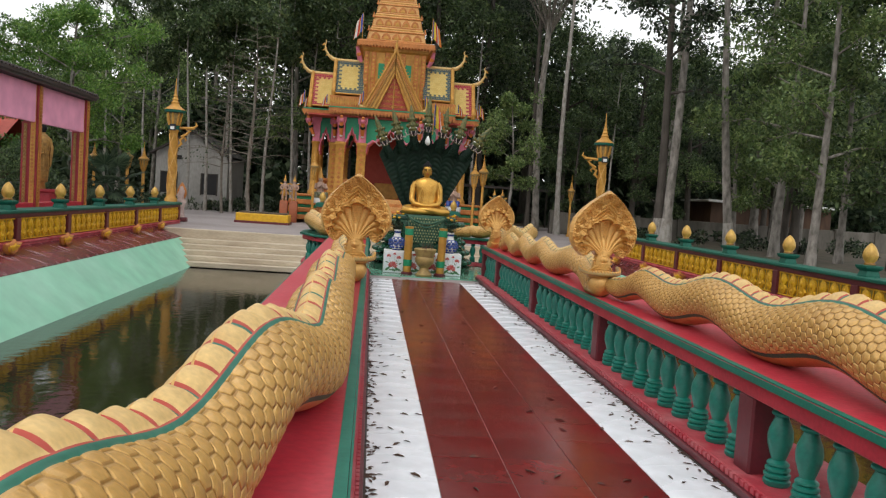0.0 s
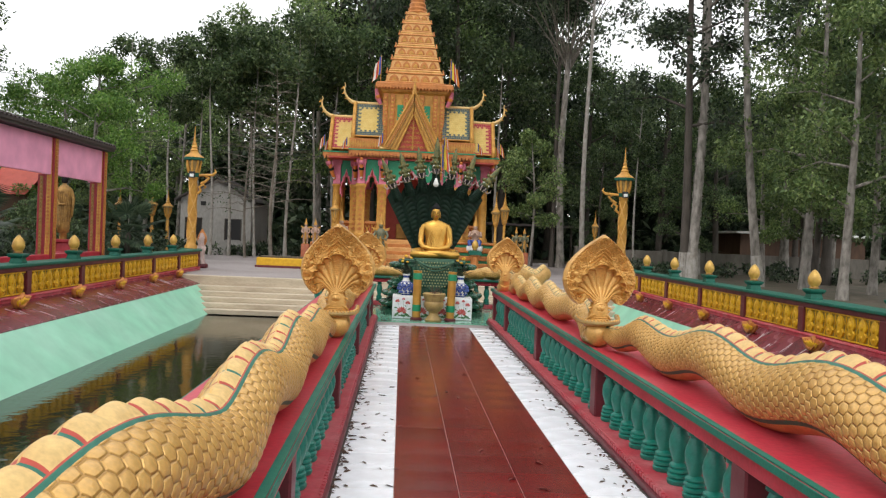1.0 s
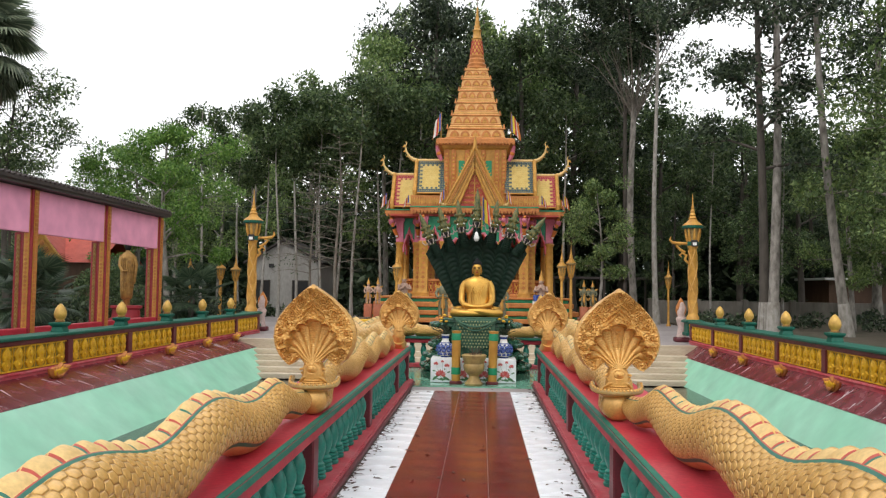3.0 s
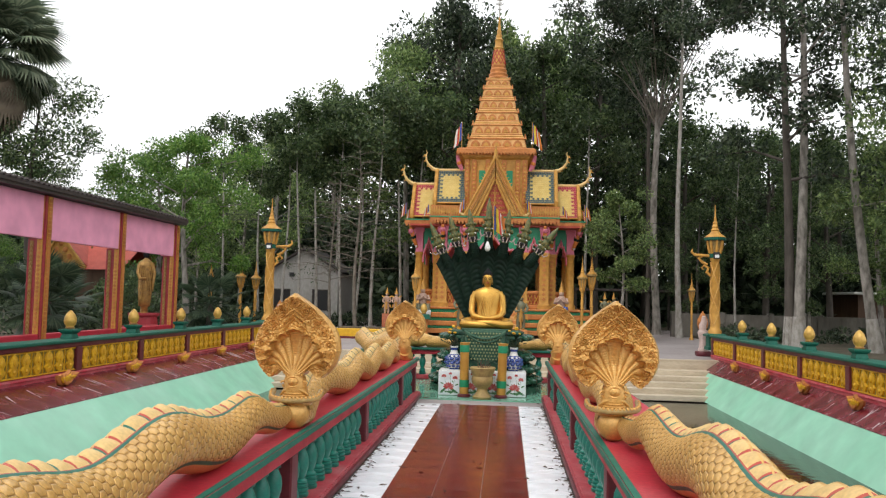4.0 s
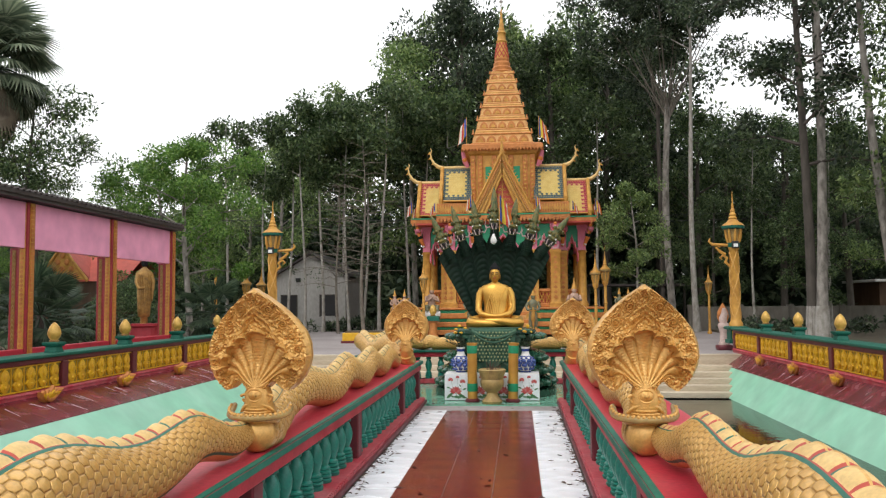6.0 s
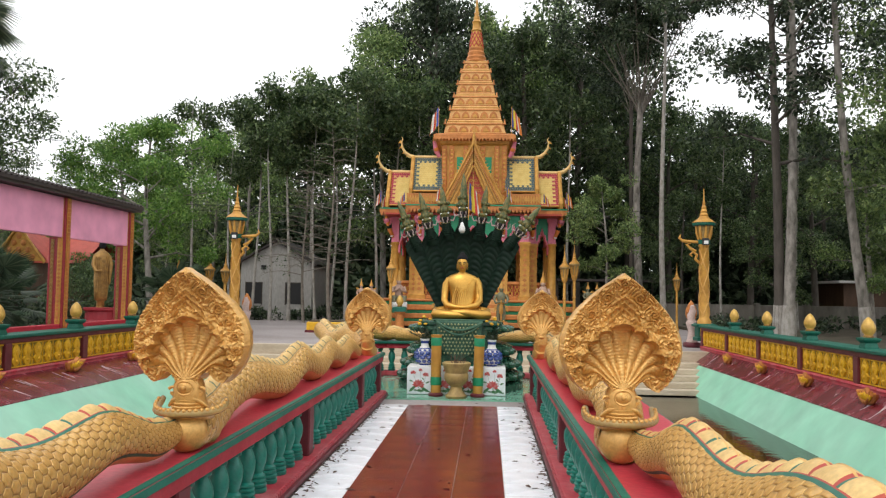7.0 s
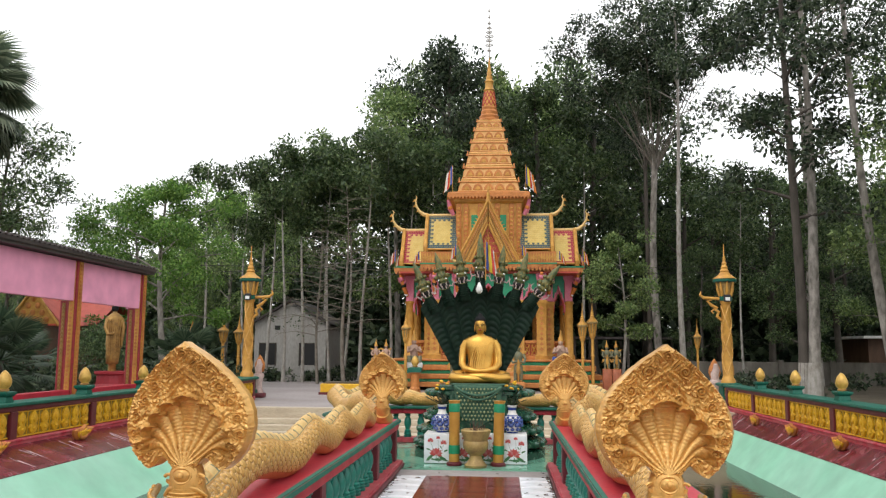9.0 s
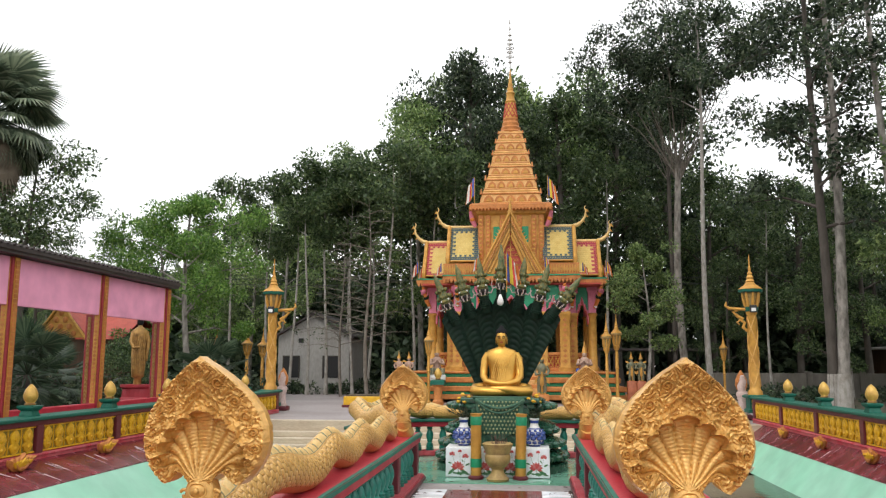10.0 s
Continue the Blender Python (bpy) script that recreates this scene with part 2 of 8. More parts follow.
def leaf_material(name, c1, c2, c3):
    m = bpy.data.materials.new(name)
    m.use_nodes = True
    n, l = m.node_tree.nodes, m.node_tree.links
    b = n["Principled BSDF"]
    b.inputs["Roughness"].default_value = 0.42
    b.inputs["Specular IOR Level"].default_value = 0.32
    geo = n.new("ShaderNodeNewGeometry")
    ramp = n.new("ShaderNodeValToRGB")
    ramp.color_ramp.elements[0].color, ramp.color_ramp.elements[1].color = (*c1, 1), (*c3, 1)
    e = ramp.color_ramp.elements.new(0.55)
    e.color = (*c2, 1)
    l.new(geo.outputs["Random Per Island"], ramp.inputs[0])
    oi = n.new("ShaderNodeObjectInfo")
    rr = n.new("ShaderNodeMapRange")
    rr.inputs[3].default_value, rr.inputs[4].default_value = 0.75, 1.3
    l.new(oi.outputs["Random"], rr.inputs[0])
    h = n.new("ShaderNodeHueSaturation")
    l.new(ramp.outputs[0], h.inputs["Color"])
    l.new(rr.outputs[0], h.inputs["Value"])
    l.new(h.outputs[0], b.inputs["Base Color"])
    tr = n.new("ShaderNodeBsdfTranslucent")
    l.new(h.outputs[0], tr.inputs[0])
    mx = n.new("ShaderNodeMixShader")
    mx.inputs[0].default_value = 0.38
    l.new(b.outputs[0], mx.inputs[1])
    l.new(tr.outputs[0], mx.inputs[2])
    l.new(mx.outputs[0], n["Material Output"].inputs[0])
    return m


LEAF = leaf_material("broad_green_leaf", (0.024, 0.046, 0.019), (0.066, 0.112, 0.043), (0.19, 0.25, 0.105))
# LEAFD set darker than LEAF to stand in for shade under the canopy
LEAFD = leaf_material("shade_dark_green_leaf", (0.013, 0.024, 0.014), (0.040, 0.065, 0.034), (0.125, 0.16, 0.09))
LEAFB = leaf_material("bright_green_leaf", (0.055, 0.135, 0.026), (0.13, 0.26, 0.05), (0.27, 0.41, 0.10))
LEAFM = leaf_material("fresh_green_leaf", (0.06, 0.105, 0.035), (0.14, 0.215, 0.07), (0.30, 0.38, 0.14))
LEAFP2 = leaf_material("palm_frond_leaf", (0.022, 0.042, 0.024), (0.04, 0.068, 0.038), (0.085, 0.115, 0.065))
LEAFP3 = leaf_material("sugar_palm_leaf", (0.07, 0.10, 0.065), (0.15, 0.19, 0.125), (0.30, 0.34, 0.23))

WATER = bpy.data.materials.new("murky_pond_water")
WATER.use_nodes = True
n, l = WATER.node_tree.nodes, WATER.node_tree.links
b = n["Principled BSDF"]
b.inputs["Base Color"].default_value = (0.020, 0.022, 0.009, 1)
b.inputs["Roughness"].default_value, b.inputs["IOR"].default_value = 0.04, 1.33
co, nz, bp = n.new("ShaderNodeTexCoord"), n.new("ShaderNodeTexNoise"), n.new("ShaderNodeBump")
nz.inputs["Scale"].default_value, nz.inputs["Detail"].default_value = 5.0, 3
bp.inputs["Strength"].default_value, bp.inputs["Distance"].default_value = 0.16, 0.02
l.new(co.outputs["Object"], nz.inputs["Vector"])
l.new(nz.outputs[0], bp.inputs["Height"])
l.new(bp.outputs[0], b.inputs["Normal"])

STREAK = material("pale_streak", (0.55, 0.45, 0.46), 0.8, 0, (0.4, 0.25, 0.27), 12, 0.8, 40, 0.1)
PETAL = material("pale_pink_glaze", (0.55, 0.16, 0.16), 0.2, 0, (0.6, 0.3, 0.3), 20, 0.6, 40, 0.03)


# ---- mesh tools ----
class Mesh:
    """Collects points and faces of one mesh, with a material for each face."""

    def __init__(self):
        self.v, self.f, self.m, self.mats = [], [], [], []

    def slot(self, mat):
        if mat not in self.mats:
            self.mats.append(mat)
        return self.mats.index(mat)

    def add(self, verts, faces, mat, m=None):
        k, s = len(self.v), self.slot(mat)
        self.v += [tuple(m @ Vector(p)) for p in verts] if m else [tuple(p) for p in verts]
        self.f += [tuple(k + i for i in f) for f in faces]
        self.m += [s] * len(faces)
        return self

    def box(self, x0, x1, y0, y1, z0, z1, mat, m=None, bevel=0.0):
        if bevel <= 0:
            v = [(x, y, z) for z in (z0, z1) for x, y in ((x0, y0), (x1, y0), (x1, y1), (x0, y1))]
            f = [(3, 2, 1, 0), (4, 5, 6, 7), (0, 1, 5, 4), (1, 2, 6, 5), (2, 3, 7, 6), (3, 0, 4, 7)]
            return self.add(v, f, mat, m)
        b = bevel
        ring = lambda i, z: [(x0 + b + i, y0 + i, z), (x1 - b - i, y0 + i, z), (x1 - i, y0 + b + i, z), (x1 - i, y1 - b - i, z),
                             (x1 - b - i, y1 - i, z), (x0 + b + i, y1 - i, z), (x0 + i, y1 - b - i, z), (x0 + i, y0 + b + i, z)]
        return self.rings([ring(b * 0.7, z0), ring(0, z0 + b), ring(0, z1 - b), ring(b * 0.7, z1)], mat, m)

    def rings(self, rings, mat, m=None, close=True, caps=True):
        n, v, f = len(rings[0]), [p for r in rings for p in r], []
        for i in range(len(rings) - 1):
            for j in range(n if close else n - 1):
                a, c = i * n + j, i * n + (j + 1) % n
                f.append((a, c, c + n, a + n))
        if caps:
            f += [tuple(reversed(range(n))), tuple(range((len(rings) - 1) * n, len(rings) * n))]
        return self.add(v, f, mat, m)

    def lathe(self, profile, mat, m=None, seg=16, flat=1.0, turn=0.0):
        """profile: (radius, z) from the foot up."""
        rings = [[(max(r, 1e-4) * math.cos(turn + 2 * math.pi * j / seg), flat * max(r, 1e-4) * math.sin(turn + 2 * math.pi * j / seg), z)
                  for j in range(seg)] for r, z in profile]
        return self.rings(rings, mat, m)

    def square(self, profile, mat, m=None):
        """Like lathe, with a square plan: (half width, z)."""
        return self.rings([[(-r, -r, z), (r, -r, z), (r, r, z), (-r, r, z)] for r, z in profile], mat, m)

    def tube(self, pts, radii, mat, seg=8, m=None):
        pts = [Vector(p) for p in pts]
        rings, side = [], None
        for i, p in enumerate(pts):
            d = (pts[min(i + 1, len(pts) - 1)] - pts[max(i - 1, 0)]).normalized()
            if side is None:
                side = d.orthogonal().normalized()
            side = (side - d * side.dot(d)).normalized()
            up = d.cross(side)
            r = float(radii[i]) if isinstance(radii, (list, tuple)) else float(radii)
            rings.append([p + r * (math.cos(2 * math.pi * j / seg) * side + math.sin(2 * math.pi * j / seg) * up) for j in range(seg)])
        return self.rings(rings, mat, m)

    def plate(self, outline, depth, mat, m=None, bevel=0.0):
        """An outline in the x-z plane, made thick along y from -depth/2 to depth/2."""
        cx, cz = sum(p[0] for p in outline) / len(outline), sum(p[1] for p in outline) / len(outline)
        d = depth / 2
        shrink = lambda k, y: [(cx + (x - cx) * k, y, cz + (z - cz) * k) for x, z in outline]
        k = 1 - bevel
        rs = [shrink(k, -d), shrink(1, -d * 0.6), shrink(1, d * 0.6), shrink(k, d)] if bevel else [shrink(1, -d), shrink(1, d)]
        return self.rings(rs, mat, m)

    def ball(self, c, r, mat, m=None, seg=10, scale=(1, 1, 1)):
        prof = [(math.sin(a), -math.cos(a)) for a in [math.pi * i / (seg // 2 + 1) for i in range(seg // 2 + 2)]]
        t = Matrix.Translation(c) @ Matrix.Diagonal((r * scale[0], r * scale[1], r * scale[2], 1))
        return self.lathe(prof, mat, (m @ t) if m else t, seg)

    def data(self, name, smooth=False):
        me = bpy.data.meshes.new(name)
        me.from_pydata(self.v, [], self.f)
        for mat in self.mats:
            me.materials.append(mat)
        me.polygons.foreach_set("material_index", self.m)
        if smooth:
            me.polygons.foreach_set("use_smooth", [True] * len(self.f))
            if smooth != True:
                me.set_sharp_from_angle(angle=radians(smooth))
        me.update()
        return me


def made(name, mesh, parent=None, label="", category="", group="", kind="", smooth=False, at=None):
    """One object from a Mesh or from mesh data; a part when it has a parent."""
    ob = new(name, mesh.data(name, smooth) if isinstance(mesh, Mesh) else mesh)
    if parent is not None:
        ob.parent = parent
    if at is not None:
        ob.matrix_local = at if isinstance(at, Matrix) else Matrix.Translation(at)
    return tagged(ob, label, category, group, kind)


def thing(name, at, label, category, group="", kind=""):
    ob = new(name)
    ob.empty_display_size = 0.2
    ob.matrix_world = at if isinstance(at, Matrix) else Matrix.Translation(at)
    return tagged(ob, label, category, group, kind)


# ---- ground, pond and walkway ----
GZ, WZ = -0.15, -1.2          # plaza and water level
NEAR, END = -9.0, 29.0        # the pond along y
LX, RX = -8.35, 7.3           # pond sides of the two parapets

g = Mesh()
xs, ys = (-1500, LX - 0.1, RX + 0.1, 1500), (-1500, NEAR - 0.05, END, 1500)
for i in range(3):
    for j in range(3):
        if i != 1 or j != 1:
            g.add([(xs[i], ys[j], GZ), (xs[i + 1], ys[j], GZ), (xs[i + 1], ys[j + 1], GZ), (xs[i], ys[j + 1], GZ)], [(0, 1, 2, 3)], PLAZA)
made("ground", g, label="grey concrete temple plaza reaching to the trees", category="ground", kind="structure")
made("forest_soil", Mesh().box(-160, 160, 51.5, 300, GZ - 0.1, GZ + 0.14, SOIL).box(10.5, 160, -40, 51.4, GZ - 0.1, GZ + 0.1, SOIL)
     .box(-200, -13.5, -60, 51.4, GZ - 0.1, GZ + 0.06, SOIL),
     label="brown leaf-littered soil under the trees", category="soil", kind="structure")
made("kerb", Mesh().box(-60, 60, 51.2, 51.5, GZ - 0.05, GZ + 0.2, CONCRETE, bevel=0.02), label="low concrete kerb before the trees", category="kerb", kind="structure")
made("pond_bed", Mesh().box(LX - 0.3, RX + 0.3, NEAR - 0.2, END + 0.2, -2.2, -2.0, CONCRETE), label="murky pond bottom", category="pond bed", kind="structure")
made("water", Mesh().add([(-7.0, NEAR, WZ), (6.6, NEAR, WZ), (6.6, 27.2, WZ), (-7.0, 27.2, WZ)], [(0, 1, 2, 3)], WATER),
     label="still murky green pond water", category="water", kind="structure")


def bank(name, prof, mats, y0, y1):
    m = Mesh()
    for (a, b), mat in zip(zip(prof, prof[1:]), mats):
        m.add([(a[0], y0, a[1]), (a[0], y1, a[1]), (b[0], y1, b[1]), (b[0], y0, b[1])], [(0, 1, 2, 3)], mat)
    return made(name, m, label="mint green sloping plaster pond bank", category="pond bank", kind="structure")


bank("pond_bank_west", [(-6.05, -2.0), (-6.55, WZ), (-7.4, -0.43), (-7.42, -0.47)], (MINT, MINT, MINT), NEAR, END)
bank("pond_bank_east", [(5.7, -2.0), (6.2, WZ), (6.75, -0.50), (6.77, -0.54)], (MINT, MINT, MINT), NEAR, END)
made("pond_wall", Mesh().box(-8.4, 7.4, NEAR - 0.2, NEAR, -2.0, GZ + 0.01, MINT), label="mint green end wall of the pond", category="wall", kind="structure")


def slope_tiles(name, x0, z0, x1, z1, y0, y1):
    """The glazed maroon apron over the bank: one slab with tiles laid on it."""
    bed = made(name, Mesh().add([(x0, y0, z0), (x0, y1, z0), (x1, y1, z1), (x1, y0, z1)], [(0, 1, 2, 3)], GROUT),
               label="glazed maroon tile apron above the pond bank", category="tile apron", kind="structure")
    d = Vector((x1 - x0, 0, z1 - z0))
    side = d.normalized()
    up = Vector((0, 1, 0)).cross(side)
    if up.z < 0:
        up = -up
    w, t = 0.578, Mesh()
    L = d.length
    rot = Matrix((( side.x, 0, up.x, 0), (0, 1, 0, 0), (side.z, 0, up.z, 0), (0, 0, 0, 1)))
    if rot.determinant() < 0:
        rot[1][1] = -1
    t.box(0.004, L - 0.004, -w / 2, w / 2, 0.002, 0.014, MAROONT, bevel=0.003)
    me = t.data("tile", False)
    y = y0 + 0.3
    while y < y1 - 0.2:
        ob = made("tile", me, bed)
        ob.matrix_local = Matrix.Translation((x0, y, z0)) @ rot
        y += 0.6
    return bed


# walkway slab over the water
made("walkway_slab", Mesh().box(-1.75, 1.75, NEAR, 15.6, -0.30, -0.022, CONCRETE), label="concrete slab of the walkway over the pond", category="slab", kind="structure")
for y in (-6, -2, 2, 6, 10, 14):
    made("walkway_pier", Mesh().box(-1.3, 1.3, y - 0.2, y + 0.2, -2.1, -0.3, CONCRETE), label="concrete pier under the walkway", category="pier", kind="structure")
ISLE = [(1.5, 15.3), (2.05, 15.75), (2.35, 16.5), (2.35, 17.5), (2.05, 18.2), (1.5, 18.6)]
ISLE = ISLE + [(-x, y) for x, y in reversed(ISLE)]
made("island_floor", Mesh().rings([[(x, y, z) for x, y in ISLE] for z in (-0.30, -0.004)], MINTFLOOR), label="glossy green tiled floor of the altar island", category="floor", kind="structure")
made("island_base", Mesh().rings([[(x * 0.8, 17 + (y - 17) * 0.8, z) for x, y in ISLE] for z in (-2.1, -0.3)], CONCRETE), label="concrete base of the altar island", category="base", kind="structure")

# steps down into the water at the far end
for k in range(8):
    y, z = END - 0.45 * k, GZ - 0.15 * k
    made("pond_step", Mesh().box(-8.2, 7.2, y - 0.45, y + 0.1 if k else y + 0.02, z - 0.3, z - 0.15 + (0.14 if not k else 0.0), STEP, bevel=0.012)
         if k else Mesh().box(-8.3, 7.3, y - 0.40, y, -0.6, GZ + 0.004, STEP, bevel=0.012),
         label="worn cream plaster step down to the pond", category="step", group="pond steps", kind="structure")


# ---- balustrades of the walkway ----
def baluster_mesh(h=0.42):
    prof = [(0.064, 0), (0.070, 0.012), (0.070, 0.028), (0.054, 0.038), (0.068, 0.046), (0.068, 0.062), (0.052, 0.071), (0.064, 0.078), (0.063, 0.092), (0.048, 0.101), (0.058, 0.108), (0.056, 0.12),
            (0.036, 0.135), (0.046, 0.165), (0.061, 0.215), (0.065, 0.255), (0.060, 0.295), (0.044, 0.335), (0.034, 0.36), (0.052, 0.372), (0.052, 0.384), (0.04, 0.394), (0.060, 0.404), (0.060, 0.42)]
    return Mesh().lathe([(r, z * h / 0.42) for r, z in prof], GREEN, seg=12).data("baluster", 40)


BALUSTER = baluster_mesh()
RAILZ = 0.64


def balustrade(x_in, y0, y1, posts, label):
    """One long side rail. x_in: the inner edge of its top; the thing's own x runs outwards."""
    s = 1 if x_in > 0 else -1
    t = thing("balustrade", (0, 0, 0), label, "balustrade", "walkway balustrades")
    xx = lambda a, b: (min(s * a, s * b), max(s * a, s * b))
    a, b = xx(1.02, 1.70)
    made("base_rail", Mesh().box(a, b, y0, y1, 0.0, 0.085, REDWORN, bevel=0.012), t)
    a, b = xx(0.985, 1.02)
    made("base_edge", Mesh().box(a, b, y0, y1, 0.0, 0.05, MAROON, bevel=0.008), t)
    beads = Mesh()
    y = y0 + 0.03
    while y < y1:
        beads.box(min(s * 1.005, s * 1.022), max(s * 1.005, s * 1.022), y - 0.02, y + 0.02, 0.052, 0.082, REDWORN)
        y += 0.06
    tagged(made("bead_trim", beads, t, "worn red bead trim"), kind="stuff")
    a, b = xx(1.07, 1.72)
    made("under_rail", Mesh().box(a, b, y0, y1, 0.505, 0.59, RED, bevel=0.008), t)
    a, b = xx(1.045, 1.76)
    made("top_rail", Mesh().box(a, b, y0, y1, 0.592, RAILZ, TOPRED, bevel=0.010), t, "crimson painted top with worn patches")
    for q in (1.041, 1.764):
        a, b = xx(q - 0.004, q + 0.004)
        made("edge_stripe", Mesh().box(a, b, y0, y1, 0.598, 0.634, STRIPE), t, "jade green painted edge")
    a, b = xx(1.035, 1.10)
    made("top_stripe", Mesh().box(min(s * 1.046, s * 1.085), max(s * 1.046, s * 1.085), y0, y1, RAILZ - 0.002, RAILZ + 0.004, STRIPE), t, "jade green painted stripe")
    pm = Mesh().box(-0.09, 0.09, -0.09, 0.09, 0.08, 0.506, MAROON, bevel=0.012).data("post")
    for y in posts:
        made("post", pm, t, at=(s * 1.17, y, 0))
    ends = [y0] + list(posts) + [y1]
    for p, q in zip(ends, ends[1:]):
        n = round((q - p - 0.18) / 0.272)
        if n < 1:
            continue
        for i in range(n):
            made("baluster", BALUSTER, t, at=(s * 1.17, p + 0.09 + (q - p - 0.18) * (i + 0.5) / n, 0.085))
    return t


POSTS = [-7.15, -4.17, -1.19, 1.79, 4.77, 7.75, 10.75, 13.72, 15.35]
balustrade(-1.07, NEAR, 15.5, POSTS, "crimson walkway balustrade with jade green vase balusters")
balustrade(1.07, NEAR, 15.5, POSTS, "crimson walkway balustrade with jade green vase balusters")

# the rail round the altar island
isle_rail = thing("balustrade", (0, 0, 0), "crimson and jade balustrade round the altar island", "balustrade")
RIM = [(x * 0.94, 17 + (y - 17) * 0.94) for x, y in ISLE]
for (x0, y0), (x1, y1) in zip(RIM, RIM[1:]):
    d = Vector((x1 - x0, y1 - y0, 0))
    m = Matrix.Translation((x0, y0, 0)) @ Matrix.Rotation(math.atan2(d.y, d.x), 4, "Z")
    L = d.length
    made("base_rail", Mesh().box(-0.03, L + 0.03, -0.14, 0.14, 0.0, 0.085, REDWORN, m, 0.01), isle_rail)
    made("under_rail", Mesh().box(-0.03, L + 0.03, -0.13, 0.13, 0.50, 0.585, RED, m, 0.01), isle_rail)
    made("top_rail", Mesh().box(-0.05, L + 0.05, -0.18, 0.18, 0.587, 0.63, CAPGREEN, m, 0.01), isle_rail)
    n = max(2, round(L / 0.24))
    for i in range(n):
        p = m @ Vector((L * (i + 0.5) / n, 0, 0.085))
        made("baluster", BALUSTER, isle_rail, at=tuple(p))


# ---- the long parapets beside the pond ----
def panel_mesh(w):
    """A yellow cast panel: a row of leaf-shaped motifs before a back with its shade painted in. It lies in the x-z
    plane and faces -y.
    """
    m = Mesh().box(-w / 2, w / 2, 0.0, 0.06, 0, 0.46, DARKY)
    n = 7
    p = w / n
    for i in range(n):
        c = -w / 2 + p * (i + 0.5)
        leaf = [(c + p * 0.40 * u, v) for u, v in ((0, 0.02), (0.5, 0.05), (0.95, 0.14), (0.55, 0.2), (0.9, 0.29), (0.62, 0.38), (0, 0.45),
                                                  (-0.62, 0.38), (-0.9, 0.29), (-0.55, 0.2), (-0.95, 0.14), (-0.5, 0.05))]
        m.plate(leaf, 0.05, YELLOW, Matrix.Translation((0, -0.015, 0)), 0.15)
        m.ball((c, -0.045, 0.3), 0.045, YELLOW, seg=8, scale=(1, 0.5, 1.6))
        m.ball((c, -0.045, 0.12), 0.035, YELLOW, seg=8, scale=(1.2, 0.5, 1))
        m.box(c - p / 2 - 0.006, c - p / 2 + 0.006, -0.02, 0.0, 0, 0.46, YELLOW)
    m.box(-w / 2, w / 2, -0.03, 0.0, 0, 0.025, YELLOW).box(-w / 2, w / 2, -0.03, 0.0, 0.435, 0.46, YELLOW)
    return m.data("panel", 50)


FINIAL = Mesh().lathe([(0.02, 0.0), (0.085, 0.01), (0.09, 0.03), (0.075, 0.05), (0.125, 0.11), (0.145, 0.18), (0.135, 0.25), (0.1, 0.33), (0.05, 0.39), (0.012, 0.42)],
                      EGG, seg=18)
FINIAL.v = [(x * 0.88, y * 0.88, z * 0.92) for x, y, z in FINIAL.v]
FINIAL.lathe([(0.075, 0.0), (0.092, 0.012), (0.092, 0.04), (0.07, 0.05)], BRONZE, seg=18)
FINIAL = FINIAL.data("egg", True)
FINBASE = Mesh().square([(0.125, 0), (0.125, 0.02), (0.105, 0.1), (0.14, 0.13), (0.158, 0.16), (0.158, 0.19), (0.10, 0.20)], CAPGREEN).data("foot", False)
spout = Mesh()
flame = [(0.0, -0.09), (0.12, -0.07), (0.22, -0.01), (0.33, 0.10), (0.36, 0.20), (0.27, 0.15), (0.245, 0.22), (0.17, 0.13), (0.135, 0.24), (0.075, 0.16), (0.0, 0.30)]
spout.plate(flame + [(-x, z) for x, z in reversed(flame[1:-1])], 0.09, ORANGE, None, 0.12)
spout.plate([(x * 0.66, 0.02 + z * 0.66) for x, z in flame] + [(-x * 0.66, 0.02 + z * 0.66) for x, z in reversed(flame[1:-1])], 0.05, YELLOW, Matrix.Translation((0, -0.055, 0)), 0.15)
for sx in (-1, 1):
    spout.tube([(sx * 0.02, -0.07, -0.03), (sx * 0.10, -0.075, 0.02), (sx * 0.16, -0.07, 0.09), (sx * 0.12, -0.07, 0.13)], [0.035, 0.03, 0.022, 0.008], ORANGE, 7)
spout.ball((0, -0.07, -0.01), 0.055, ORANGE, seg=10, scale=(1, 0.7, 1.0))
spout.v = [(x * 1.05 + 0.25 * max(0.0, z), y * 0.85, z * 0.80) for x, y, z in spout.v]
SPOUT = spout.data("spout", 50)


